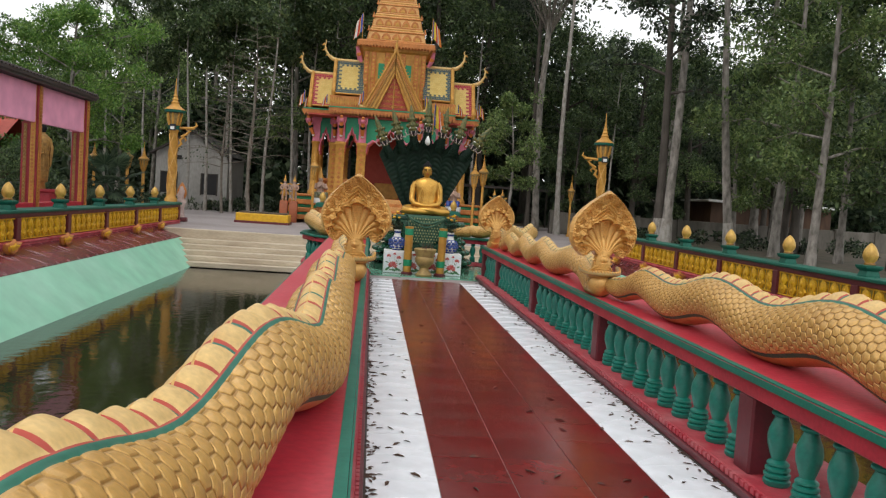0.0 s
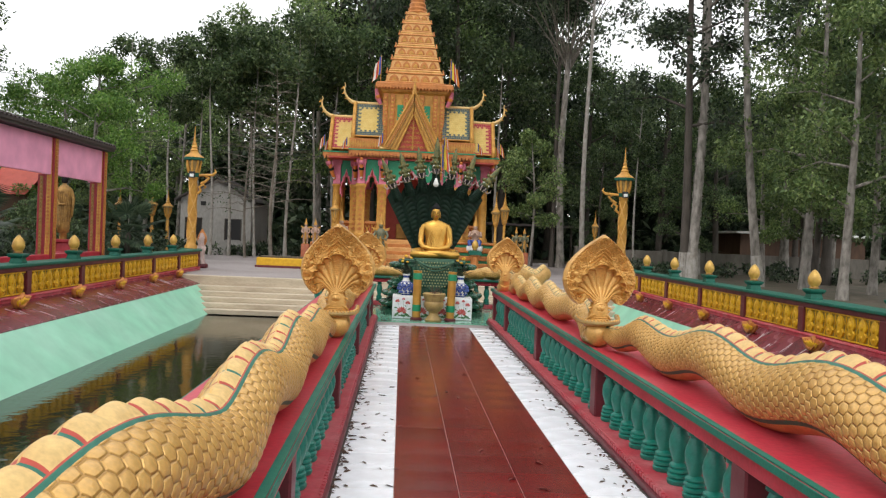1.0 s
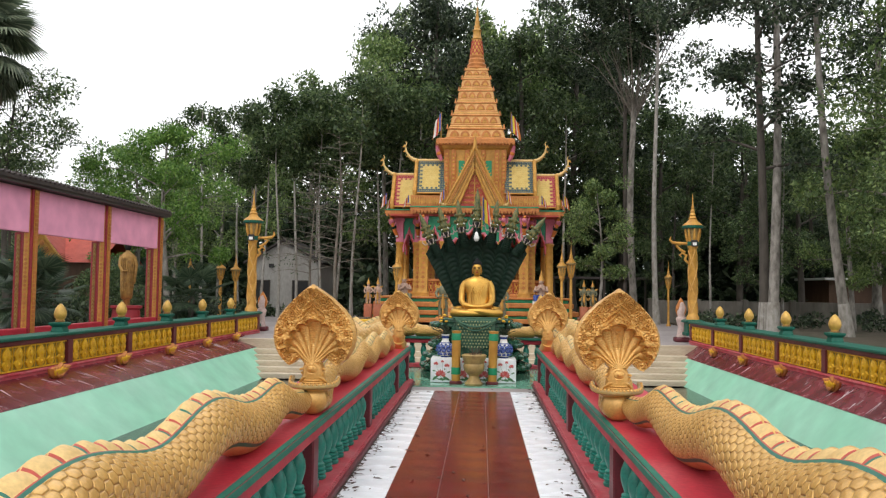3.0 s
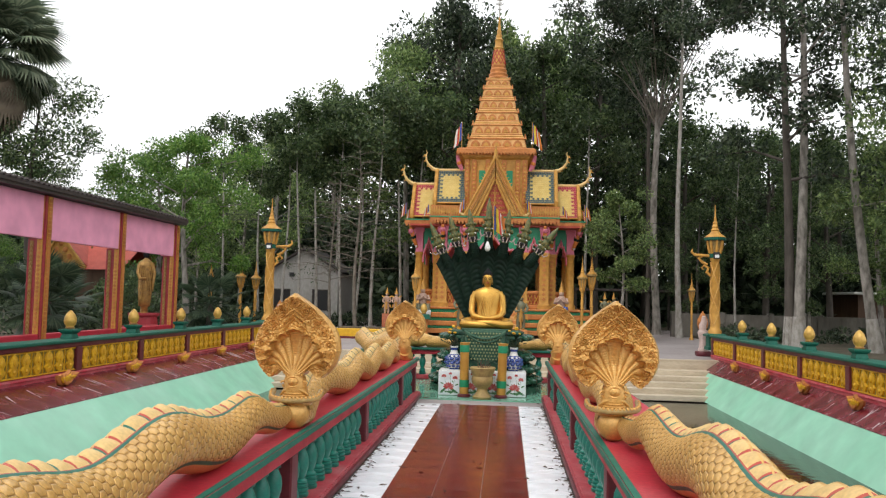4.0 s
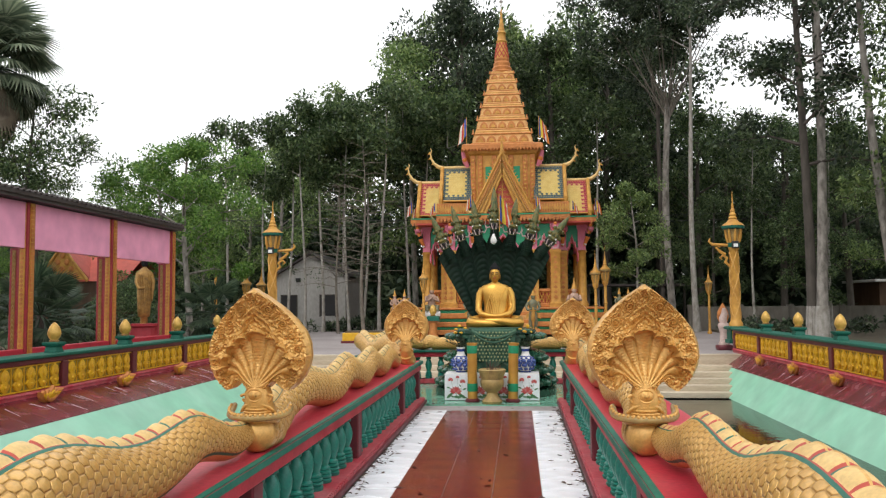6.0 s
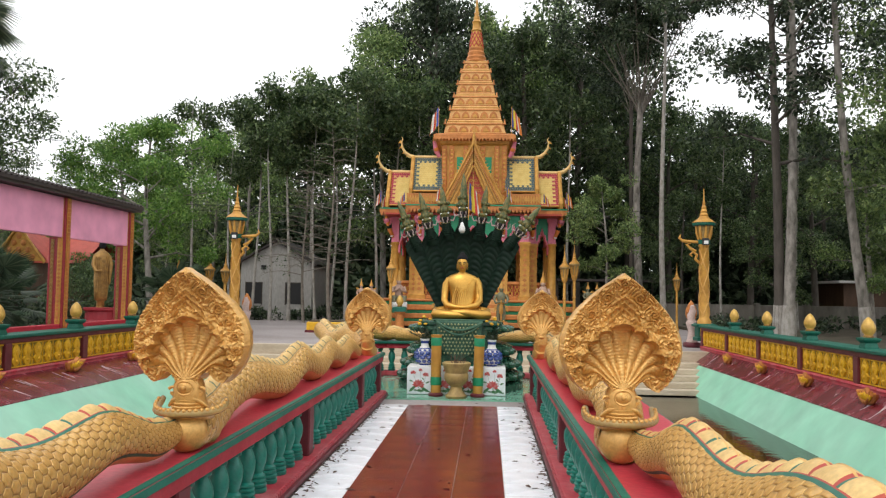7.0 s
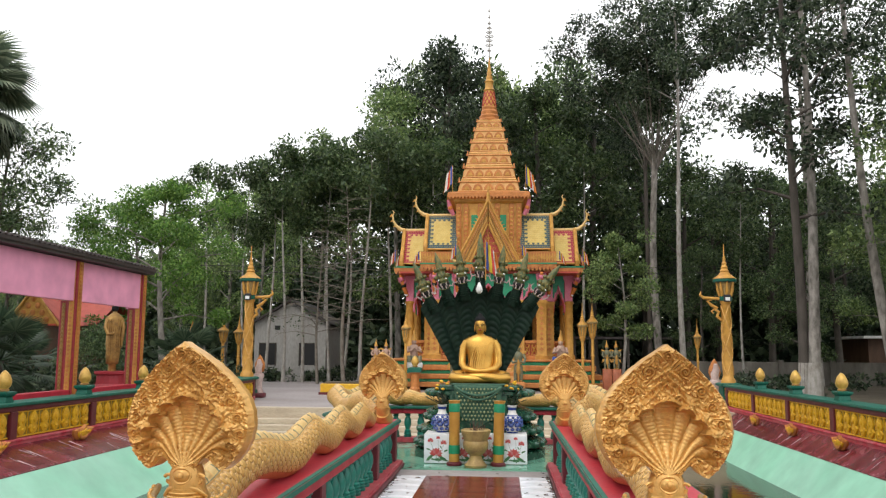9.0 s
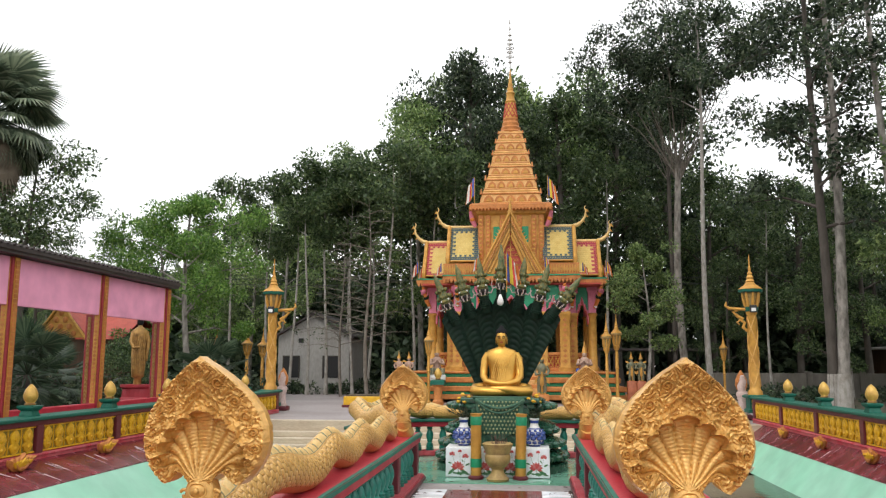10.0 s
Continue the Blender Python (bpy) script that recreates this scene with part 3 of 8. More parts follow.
def parapet(name, x, face, y_first, pitch, count, label):
    """x: the pond face; face: +1 when it looks towards +x."""
    t = thing(name, (x, 0, 0), label, "parapet", "pond parapets")
    y0, y1 = y_first - pitch * count, y_first
    o = -face
    bx = lambda a, b: (min(o * a, o * b), max(o * a, o * b))
    a, b = bx(0.03, 0.36)
    made("wall", Mesh().box(a, b, y0, y1, GZ - 0.3, 0.52, RED, bevel=0.01), t)
    a, b = bx(-0.06, 0.03)
    made("plinth", Mesh().box(a, b, y0, y1, -0.3, -0.02, REDWORN, bevel=0.015), t, "crimson plinth with a beaded edge")
    beads = Mesh()
    y = y0
    while y < y1:
        beads.ball((o * -0.065, y, -0.05), 0.026, REDWORN, seg=6)
        y += 0.07
    tagged(made("bead_trim", beads, t), kind="stuff")
    a, b = bx(-0.04, 0.40)
    made("under_cap", Mesh().box(a, b, y0, y1, 0.47, 0.56, MAROON, bevel=0.01), t)
    a, b = bx(-0.09, 0.45)
    made("cap", Mesh().box(a, b, y0, y1 + 0.06, 0.562, 0.625, CAPGREEN, bevel=0.012), t, "dark green painted cap")
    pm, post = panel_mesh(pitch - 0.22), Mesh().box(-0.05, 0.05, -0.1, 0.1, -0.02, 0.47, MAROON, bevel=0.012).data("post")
    turn = Matrix.Rotation(radians(90 * face), 4, "Z")
    for i in range(count + 1):
        y = y_first - pitch * i
        made("post", post, t, at=(o * 0.0, min(y, y1 - 0.1), 0))
        if i < count:
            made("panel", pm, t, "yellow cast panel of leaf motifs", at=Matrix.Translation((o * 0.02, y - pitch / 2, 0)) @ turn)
        if i:
            f = made("finial", FINBASE, t, "dark green finial foot", at=(o * 0.2, y, 0.625))
            made("egg", FINIAL, f, "golden egg", at=(0, 0, 0.19))
            s = made("spout", SPOUT, t, "small golden leaf-shaped spout")
            s.matrix_local = Matrix.Translation((-o * (0.30 if face > 0 else 0.26), y - pitch * 0.35, -0.15 if face > 0 else -0.22)) @ turn @ Matrix.Rotation(radians(12), 4, "X")
    return t


parapet("parapet", LX, 1, 32.2, 2.83, 14, "red and yellow pond parapet with golden egg finials")
parapet("parapet", RX, -1, 29.8, 2.70, 14, "red and yellow pond parapet with golden egg finials")


# ---- serpents on the rails ----
def serpent_body(path, radius, ds=0.0105, scale=0.064, around=122, roll=0.0, fine_from=-99.0):
    """A scaled body along path(u), 0..1, radius(u): rows of overlapping scales on the flanks, a banded ridge on the back
    between red and green lines, and a smooth belly. Returns points, quads and a slot number for each quad."""
    us = np.linspace(0, 1, 600)
    P = np.array([path(u) for u in us])
    seg = np.r_[0, np.cumsum(np.linalg.norm(np.diff(P, axis=0), axis=1))]
    # rings lie closer where the camera passes near
    weight = np.where(P[:, 1] < fine_from, 0.2, 1.0)
    grow = np.r_[0, np.cumsum(np.diff(seg) * weight[1:])]
    n = int(grow[-1] / ds)
    s = np.interp(np.linspace(0, grow[-1], n), grow, seg)
    u = np.interp(s, seg, us)
    C = np.array([path(k) for k in u])
    R = np.array([radius(k) for k in u])
    T = np.gradient(C, axis=0)
    T /= np.linalg.norm(T, axis=1)[:, None]
    S = np.cross(T, (0, 0, 1.0))
    S /= np.linalg.norm(S, axis=1)[:, None]
    U = np.cross(S, T)
    # angles from the crest, denser near it so that the painted lines stay sharp
    a = np.r_[np.linspace(0, 0.62, 16), np.linspace(0.62, 2.35, (around - 46) // 2 + 1)[1:], np.linspace(2.35, math.pi, 8)[1:]]
    th = np.r_[a, -a[-2:0:-1]]
    TH, SS = np.meshgrid(th, s)
    RR = R[:, None]
    k = RR / R.max()
    # scale lattice: rows along the body, staggered; sizes shrink with the body
    warp = np.cumsum(np.r_[0, np.diff(s)] / (0.35 + 0.65 * R / R.max()))[:, None]
    su, tv = warp / scale, TH * R.max() * 1.0 / (scale * 1.05)
    f1 = np.full_like(su + tv, 9.0)
    f2, tilt = f1.copy(), np.zeros_like(f1)
    for di in (-1, 0, 1):
        for dj in (-1, 0, 1):
            row = np.floor(su) + di
            col = np.floor(tv - 0.5 * (row % 2)) + dj
            cx, cy = row + 0.5, col + 0.5 + 0.5 * (row % 2)
            d = np.hypot((su - cx) * 1.05, tv - cy)
            nearer = d < f1
            f2 = np.where(nearer, f1, np.minimum(f2, d))
            tilt = np.where(nearer, su - cx, tilt)
            f1 = np.where(nearer, d, f1)
    groove = np.clip((f2 - f1) / 0.5, 0, 1)
    h = groove * (0.8 - 0.4 * tilt)
    flank = np.clip((np.abs(TH) - 0.42) / 0.05, 0, 1) * np.clip((2.35 - np.abs(TH)) / 0.1, 0, 1)
    r = RR * (1 + 0 * TH) + flank * 0.10 * scale * k * h
    seglen = 0.15
    ph = (warp / seglen) % 1.0
    bulge = np.sin(np.pi * ph) ** 0.5
    crest = np.clip(1 - np.abs(TH) / 0.34, 0, 1)
    r = r + crest ** 0.6 * k * (0.026 + 0.028 * bulge) + 0.010 * k * np.exp(-((np.abs(TH) - 0.38) / 0.05) ** 2)
    P3 = C[:, None] + (np.cos(TH + roll) * r)[..., None] * U[:, None] + (np.sin(TH + roll) * r)[..., None] * S[:, None]
    m = th.size
    idx = np.arange(n * m).reshape(n, m)
    idx = np.c_[idx, idx[:, :1]]
    q = np.stack([idx[:-1, :-1], idx[:-1, 1:], idx[1:, 1:], idx[1:, :-1]], -1)
    am = np.abs(np.angle(np.exp(1j * (np.r_[th[1:], 2 * np.pi] + th) / 2)))
    A = np.broadcast_to(am, (n - 1, m))
    B = np.broadcast_to(ph[:-1], (n - 1, m))
    G = np.floor(np.broadcast_to((warp / seglen)[:-1], (n - 1, m))).astype(int)
    mat = np.zeros((n - 1, m), int)
    mat[A < 0.36] = 1
    mat[(A < 0.33) & (B < 0.065)] = 2
    mat[(A < 0.33) & (B > 0.90) & (G % 3 > 0)] = 3
    mat[(A >= 0.33) & (A < 0.375)] = 2
    mat[(A >= 0.375) & (A < 0.46)] = 3
    mat[(A > 2.28) & (A < 2.5)] = 3
    lattice = np.stack([su - 0.5 + 0 * tv, tv - 0.5, flank + 0 * su], -1)
    return P3.reshape(-1, 3), q.reshape(-1, 4), mat.reshape(-1), lattice.reshape(-1, 3)


def hood_relief(x, z):
    """Height of the carved front of a cobra hood, x across and z up from its foot, in metres."""
    z0 = 0.015
    r, a = np.hypot(x, z - z0), np.arctan2(x, z - z0)
    # a fan of five necks, the middle one broadest, under a scalloped edge
    bounds = np.array([-1.30, -0.98, -0.68, -0.42, -0.17, 0.17, 0.42, 0.68, 0.98, 1.30])
    mids, half = (bounds[1:] + bounds[:-1]) / 2, (bounds[1:] - bounds[:-1]) / 2
    k = np.clip(np.searchsorted(bounds, a) - 1, 0, 8)
    c = np.clip(np.abs(a - mids[k]) / half[k], 0, 1)
    edge = 0.365 - 0.145 * (np.abs(mids[k]) / 1.3) ** 1.15 - 0.022 * c ** 3
    fan = (r < edge) & (np.abs(a) < 1.3)
    rib = np.sqrt(np.clip(1 - c ** 2, 0, 1))
    ring = ((r / 0.0185) % 1.0)
    swell = np.clip(r / 0.09, 0.15, 1)
    h_fan = -0.044 * np.clip(r / 0.16, 0, 1) + 0.017 * rib * swell + 0.0055 * ring * rib * np.clip(r / 0.1, 0, 1) + 0.03 * np.exp(-(r / 0.10) ** 2)
    wx, wz = x + 0.012 * np.sin(z * 71 + 1), z + 0.012 * np.sin(np.abs(x) * 83)
    ax = np.abs(wx)
    leafy = np.abs(np.sin(ax * 118 + 1.6 * np.sin(wz * 63))) * np.abs(np.sin(wz * 104 + 1.4 * np.sin(ax * 71)))
    tiny = np.sin(ax * 190 + 3 * np.sin(wz * 120)) * np.sin(wz * 205 + 2 * np.sin(ax * 150))
    h = np.where(fan, h_fan, 0.010 + 0.013 * leafy ** 0.6 + 0.005 * tiny)
    h = h + 0.026 * np.exp(-((r - edge) / 0.010) ** 2) * (np.abs(a) < 1.36)
    # a small open-mouthed head over each neck
    for i, aa in enumerate(mids):
        rr = 0.365 - 0.145 * (abs(aa) / 1.3) ** 1.15 + 0.014
        cx, cz, big = rr * math.sin(aa), z0 + rr * math.cos(aa), (1.25 if i == 4 else 0.78)
        dx, dz = (x - cx) / big, (z - cz) / big
        q = np.hypot(dx / 1.3, dz)
        h = h + 0.024 * np.exp(-(q / 0.030) ** 2) - 0.016 * np.exp(-(np.hypot(dx / 1.5, dz + 0.026) / 0.012) ** 2)
        for s in (-1, 1):
            h = h + 0.010 * np.exp(-(np.hypot(dx - s * 0.026, dz - 0.012) / 0.010) ** 2)
    # a gabled crest over the middle head
    for q in range(3):
        h = h + 0.016 * np.exp(-((z - (0.47 + 0.033 * q) + (1.0 - 0.12 * q) * np.abs(x)) / 0.008) ** 2) * (np.abs(x) < 0.105 - 0.02 * q)
    # curled scrolls set among the leaves
    for px, pz, pr in ((0.085, 0.525, 0.032), (0.165, 0.43, 0.030), (0.215, 0.35, 0.028), (0.255, 0.265, 0.028), (0.27, 0.18, 0.026), (0.225, 0.11, 0.024), (0.0, 0.60, 0.022)):
        for sgn in ((1, -1) if px else (1,)):
            dx, dz = x - sgn * px, z - pz
            d, w = np.hypot(dx, dz), np.arctan2(dz, dx * sgn)
            h = np.where(d < pr, 0.018 + 0.009 * np.cos(d * 2 * math.pi / 0.016 - w), h)
    return h


def hood_outline(z):
    """Half width of the hood at height z above its foot (0..0.66)."""
    zs = [0.0, 0.04, 0.09, 0.15, 0.22, 0.30, 0.38, 0.46, 0.54, 0.60, 0.64, 0.665]
    ws = [0.205, 0.25, 0.285, 0.312, 0.325, 0.318, 0.29, 0.235, 0.16, 0.09, 0.035, 0.004]
    return np.interp(z, zs, ws)


def hood_points(rows=160, cols=144):
    z = np.linspace(0.0, 0.665, rows)
    t = np.linspace(-1, 1, cols)
    Z, Tt = np.meshgrid(z, t, indexing="ij")
    X = Tt * hood_outline(Z)
    # lower corners curl down round the chin
    zz = Z + 0.062 * np.exp(-((np.abs(Tt) - 0.52) / 0.2) ** 2) * np.clip(1 - Z / 0.2, 0, 1)
    rim = np.clip((1 - np.abs(Tt)) / 0.06, 0, 1) * np.clip((0.665 - Z) / 0.03, 0, 1)
    front = -(0.02 + 0.03 * rim) - hood_relief(X, Z) * np.clip(rim, 0.3, 1) - 0.03 * (1 - Tt ** 2)
    lean = 0.10 * ((Z - 0.3) / 0.35) ** 2 * (Z > 0.3) * -1
    F = np.stack([X, front + lean, zz], -1)
    Bk = np.stack([X, 0.03 + 0.05 * (1 - Tt ** 2) * np.clip((0.665 - Z) / 0.2, 0, 1) + lean + 0.004 * np.sin(Z * 120) * np.sin(Tt * 18), zz], -1)
    return F, Bk


def add_grid(m, P, mat, flip=False):
    r, c, _ = P.shape
    i = np.arange(r * c).reshape(r, c)
    q = np.stack([i[:-1, :-1], i[:-1, 1:], i[1:, 1:], i[1:, :-1]], -1).reshape(-1, 4)
    if flip:
        q = q[:, ::-1]
    return m.add(P.reshape(-1, 3).tolist(), q.tolist(), mat)


def serpent(name, path, radius, label, hood=None, around=106, lines=None, scale=0.056, ds=0.0120, roll=0.0):
    """One serpent figure as a single mesh: body, and where hood is given the raised hood at that place."""
    pts, quads, mat, lattice = serpent_body(path, radius, ds, around=around, scale=scale, roll=roll, fine_from=0.7)
    m = Mesh()
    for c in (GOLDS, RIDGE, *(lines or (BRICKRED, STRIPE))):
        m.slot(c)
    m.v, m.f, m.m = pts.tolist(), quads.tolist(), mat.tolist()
    if hood:
        hx, hy, hz = hood
        F, Bk = hood_points(150, 136) if hy < 12 else hood_points(90, 84)
        T = Matrix.Translation((hx, hy, hz))
        off = np.array([hx, hy, hz + 0.045])
        F[..., 2] *= 0.933
        Bk[..., 2] *= 0.933
        add_grid(m, F + off, GOLD)
        add_grid(m, Bk + off, GOLD, True)
        for e in (0, -1):
            add_grid(m, np.stack([F[:, e], Bk[:, e]], 1) + off, GOLD, e == 0)
        add_grid(m, np.stack([F[-1], Bk[-1]], 0) + off, GOLD)
        add_grid(m, np.stack([F[0], Bk[0]], 0) + off, GOLD, True)
        # throat, and the lower jaw with its row of teeth
        m.tube([(0, -0.01, 0.16), (0, -0.03, 0.10), (0, -0.04, 0.03), (0, -0.035, -0.04), (0, -0.02, -0.09), (0, 0.02, -0.13)],
               [0.016, 0.055, 0.082, 0.088, 0.096, 0.10], GOLD, 24, T)
        # the blunt snout: a boss inside two rings, flanked by cheek scrolls
        m.ball((0, -0.105, 0.020), 0.040, GOLD, T, 14, (1.1, 0.7, 0.95))
        m.ball((0, -0.131, 0.022), 0.017, GOLD, T, 10, (1.0, 0.7, 1.0))
        for ro, rt, yy in ((0.037, 0.0075, -0.122), (0.055, 0.0085, -0.100)):
            m.tube([(ro * 1.12 * math.cos(b), yy + 0.016 * abs(math.cos(b)), 0.020 + ro * math.sin(b)) for b in np.linspace(0, 2 * math.pi, 25)], rt, GOLD, 6, T)
        for e in (-1, 1):
            m.tube([(e * (0.075 + 0.030 * math.cos(b) * (1 - b / 9)), -0.075, -0.005 + 0.030 * math.sin(b) * (1 - b / 9)) for b in np.linspace(0.5, 6.4, 14)], 0.009, GOLD, 6, T)
            m.tube([(e * 0.03, -0.10, -0.035), (e * 0.07, -0.085, -0.05), (e * 0.105, -0.05, -0.085)], [0.016, 0.014, 0.008], GOLD, 7, T)
        for q in range(4):
            m.tube([((0.074 + 0.005 * q) * math.sin(b), -0.035 - (0.078 + 0.004 * q) * math.cos(b), -0.030 - 0.018 * q) for b in np.linspace(-1.5, 1.5, 13)], 0.0065, GOLD, 6, T)
        if hy < 12:
            m.lathe([(0.06, -0.21), (0.10, -0.17), (0.135, -0.13), (0.145, -0.108), (0.09, -0.10)], GOLDS, T @ Matrix.Translation((0, -0.01, 0.0)), 24, 1.05)
        m.tube([(0, -0.03, -0.14), (0, 0.02, -0.19), (0, 0.1, -0.22), (0, 0.2, -0.23)], [0.085, 0.10, 0.105, 0.11], GOLDS, 18, T)
    if hood and hood[1] < 12:
        jaw = [((0.155 + 0.03 * abs(b) / 1.9) * math.sin(b), -0.01 - 0.168 * math.cos(b), -0.108 + 0.055 * (abs(b) / 1.9) ** 4) for b in np.linspace(-1.9, 1.9, 23)]
        m.tube(jaw, [0.014] + [0.022] * 21 + [0.014], URN, 10, T)
        m.ball((0, -0.055, -0.215), 0.12, GOLDS, T, 16, (1, 1, 0.95))
        m.tube([(x * 1.08, y - 0.008, z - 0.010) for x, y, z in jaw], 0.009, BRONZE, 6, T)
        for p in jaw[1:-1]:
            m.ball((p[0] * 1.04, p[1] - 0.009, p[2] + 0.016), 0.0125, GOLD, T, 8)
    ob = made(name, m, None, label, "serpent statue", "serpent statues", smooth=55)
    grid = np.zeros((len(m.v), 3), np.float32)
    grid[:len(lattice)] = lattice
    ob.data.attributes.new("scale_lattice", "FLOAT_VECTOR", "POINT").data.foreach_set("vector", grid.ravel())
    return ob


NAGAGREEN = material("dark_jade_line", (0.008, 0.13, 0.08), 0.5, 0, (0.015, 0.09, 0.06), 8, 0.6, 50, 0.1)
DULL = material("weathered_green_line", (0.055, 0.10, 0.06), 0.6, 0, (0.20, 0.17, 0.08), 12, 0.6, 40, 0.1)


def rail_wave(y, r, peak, period=1.42, lift=0.06):
    return RAILZ + 0.004 + r * 0.94 + lift * (1 + math.cos(2 * math.pi * (y - peak) / period))


TAILR = lambda y: float(np.interp(y, [-6, 0, 3, 5, 6.5, 7.2, 7.7, 8.0], [0.205, 0.197, 0.184, 0.172, 0.15, 0.122, 0.088, 0.05]))
SWAY = {-1: [1.50, 1.545, 1.495, 1.38, 1.26, 1.27, 1.27, 1.24, 1.2], 1: [1.45, 1.46, 1.45, 1.42, 1.38, 1.37, 1.34, 1.30, 1.22]}
TAILX = lambda y, s: float(np.interp(y, [-5, 1.4, 2.0, 2.9, 3.7, 5, 6.6, 7.4, 8.0], SWAY[s]))
SLIM = lambda y, s: 1.0 if s > 0 else float(np.interp(y, [3.2, 4.6, 6.6], [0.87, 0.85, 1.0]))
BACKR = lambda y: float(np.interp(y, [7.8, 8.3, 9.2, 11, 13, 14.0, 14.5], [0.125, 0.135, 0.137, 0.137, 0.125, 0.095, 0.05]))
for s in (-1, 1):
    def tail_path(u, s=s):
        y = -2.8 + 10.75 * u
        r = TAILR(y) * SLIM(y, s)
        lift = 0.05 * min(1.0, max(0.0, (7.9 - y) / 0.8))
        return (s * (TAILX(y, s) - (TAILR(y) - r)), y, rail_wave(y, r, 7.2 if s > 0 else 7.27, 1.42, lift) + 0.075 * max(0.0, (y - 7.55) / 0.4) ** 1.5)

    serpent("serpent_statue", tail_path, lambda u, s=s: TAILR(-2.8 + 10.75 * u) * SLIM(-2.8 + 10.75 * u, s), "gold scaled serpent body lying along the red balustrade", lines=(BRICKRED, NAGAGREEN), roll=0.16 * s if s < 0 else 0.06)

    HUMPS = [8.3, 10.3, 11.65, 12.95, 14.2, 15.4]

    def back_path(u, s=s):
        y = 7.96 + 6.5 * u
        r = BACKR(y)
        return (s * (1.17 + 0.11 * min(1, max(0, y - 8.06) / 0.7)), y, RAILZ + 0.004 + r * 0.94 + 0.05 * (1 - math.cos(2 * math.pi * float(np.interp(y, HUMPS, range(6))))))

    serpent("serpent_statue", back_path, lambda u: BACKR(7.96 + 6.5 * u), "gold hooded serpent statue rising on the red balustrade", (s * 1.16, 8.02, 0.97), around=108, lines=(GOLDS, DULL), scale=0.062, ds=0.0125)
    RIMC = [(1.2, 14.78), (1.45, 15.2), (1.85, 15.75), (2.18, 16.5), (2.18, 17.5), (1.93, 18.1), (1.4, 18.5), (0.9, 18.5), (0.45, 18.5)]
    rs = [0.12, 0.14, 0.14, 0.14, 0.135, 0.125, 0.115, 0.09, 0.04]
    ks = np.linspace(0, 1, len(RIMC))

    def rim_path(u, s=s):
        x, y = np.interp(u, ks, [p[0] for p in RIMC]), np.interp(u, ks, [p[1] for p in RIMC])
        r = float(np.interp(u, ks, rs))
        return (s * float(x), float(y), RAILZ + r * 0.95 + 0.06 * (1 - math.cos(u * 2 * math.pi * 4)) * min(1, u * 8) * (u < 0.8))

    serpent("serpent_statue", rim_path, lambda u: float(np.interp(u, ks, rs)), "gold hooded serpent statue lying on the island balustrade", (s * 1.19, 14.74, 0.92), around=84, lines=(GOLDS, DULL), scale=0.062, ds=0.018)


# ---- altar on the island ----
altar = thing("altar_pedestal", (0.03, 16.95, 0), "tiered dark green glazed lotus pedestal under the statue", "pedestal")
tiers = [[(1.02, 0), (1.02, 0.10), (0.98, 0.12)], [(0.86, 0.12), (1.0, 0.17), (1.0, 0.24), (0.86, 0.30)], [(0.78, 0.30), (0.94, 0.36), (0.95, 0.43), (0.80, 0.50)],
         [(0.66, 0.50), (0.70, 0.56), (0.84, 0.62), (0.85, 0.68), (0.70, 0.74)], [(0.60, 0.74), (0.60, 0.86)], [(0.62, 0.86), (0.80, 0.93), (0.82, 0.98), (0.72, 1.0)], [(0.66, 1.0), (0.70, 1.05), (0.62, 1.085)]]
for p in tiers:
    m = Mesh().lathe(p, ALTGREEN, seg=24)
    if len(p) > 3:
        for k in range(24):
            a = 2 * math.pi * k / 24
            r, z = max(q[0] for q in p) - 0.03, (p[1][1] + p[2][1]) / 2
            m.ball((r * math.cos(a), r * math.sin(a), z), 0.10, ALTGREEN, seg=8, scale=(0.9, 0.9, 0.55))
    made("tier", m, altar, smooth=40)

made("table_front", Mesh().box(-0.44, 0.44, -0.86, -0.2, 0.0, 1.02, ALTGREEN, bevel=0.02).box(-0.58, 0.58, -0.89, -0.1, 1.02, 1.10, ALTGREEN, bevel=0.02).box(-0.52, 0.52, -0.87, -0.12, 0.94, 1.02, ALTGREEN, bevel=0.02), altar, "dark green altar table front")

block = thing("tiled_block", (0.0, 16.05, 0), "low altar block clad in white tiles painted with red lotus flowers", "altar block")
made("core", Mesh().box(-0.74, 0.74, -0.25, 0.28, 0, 0.415, WHITEPAINT, bevel=0.01), block)


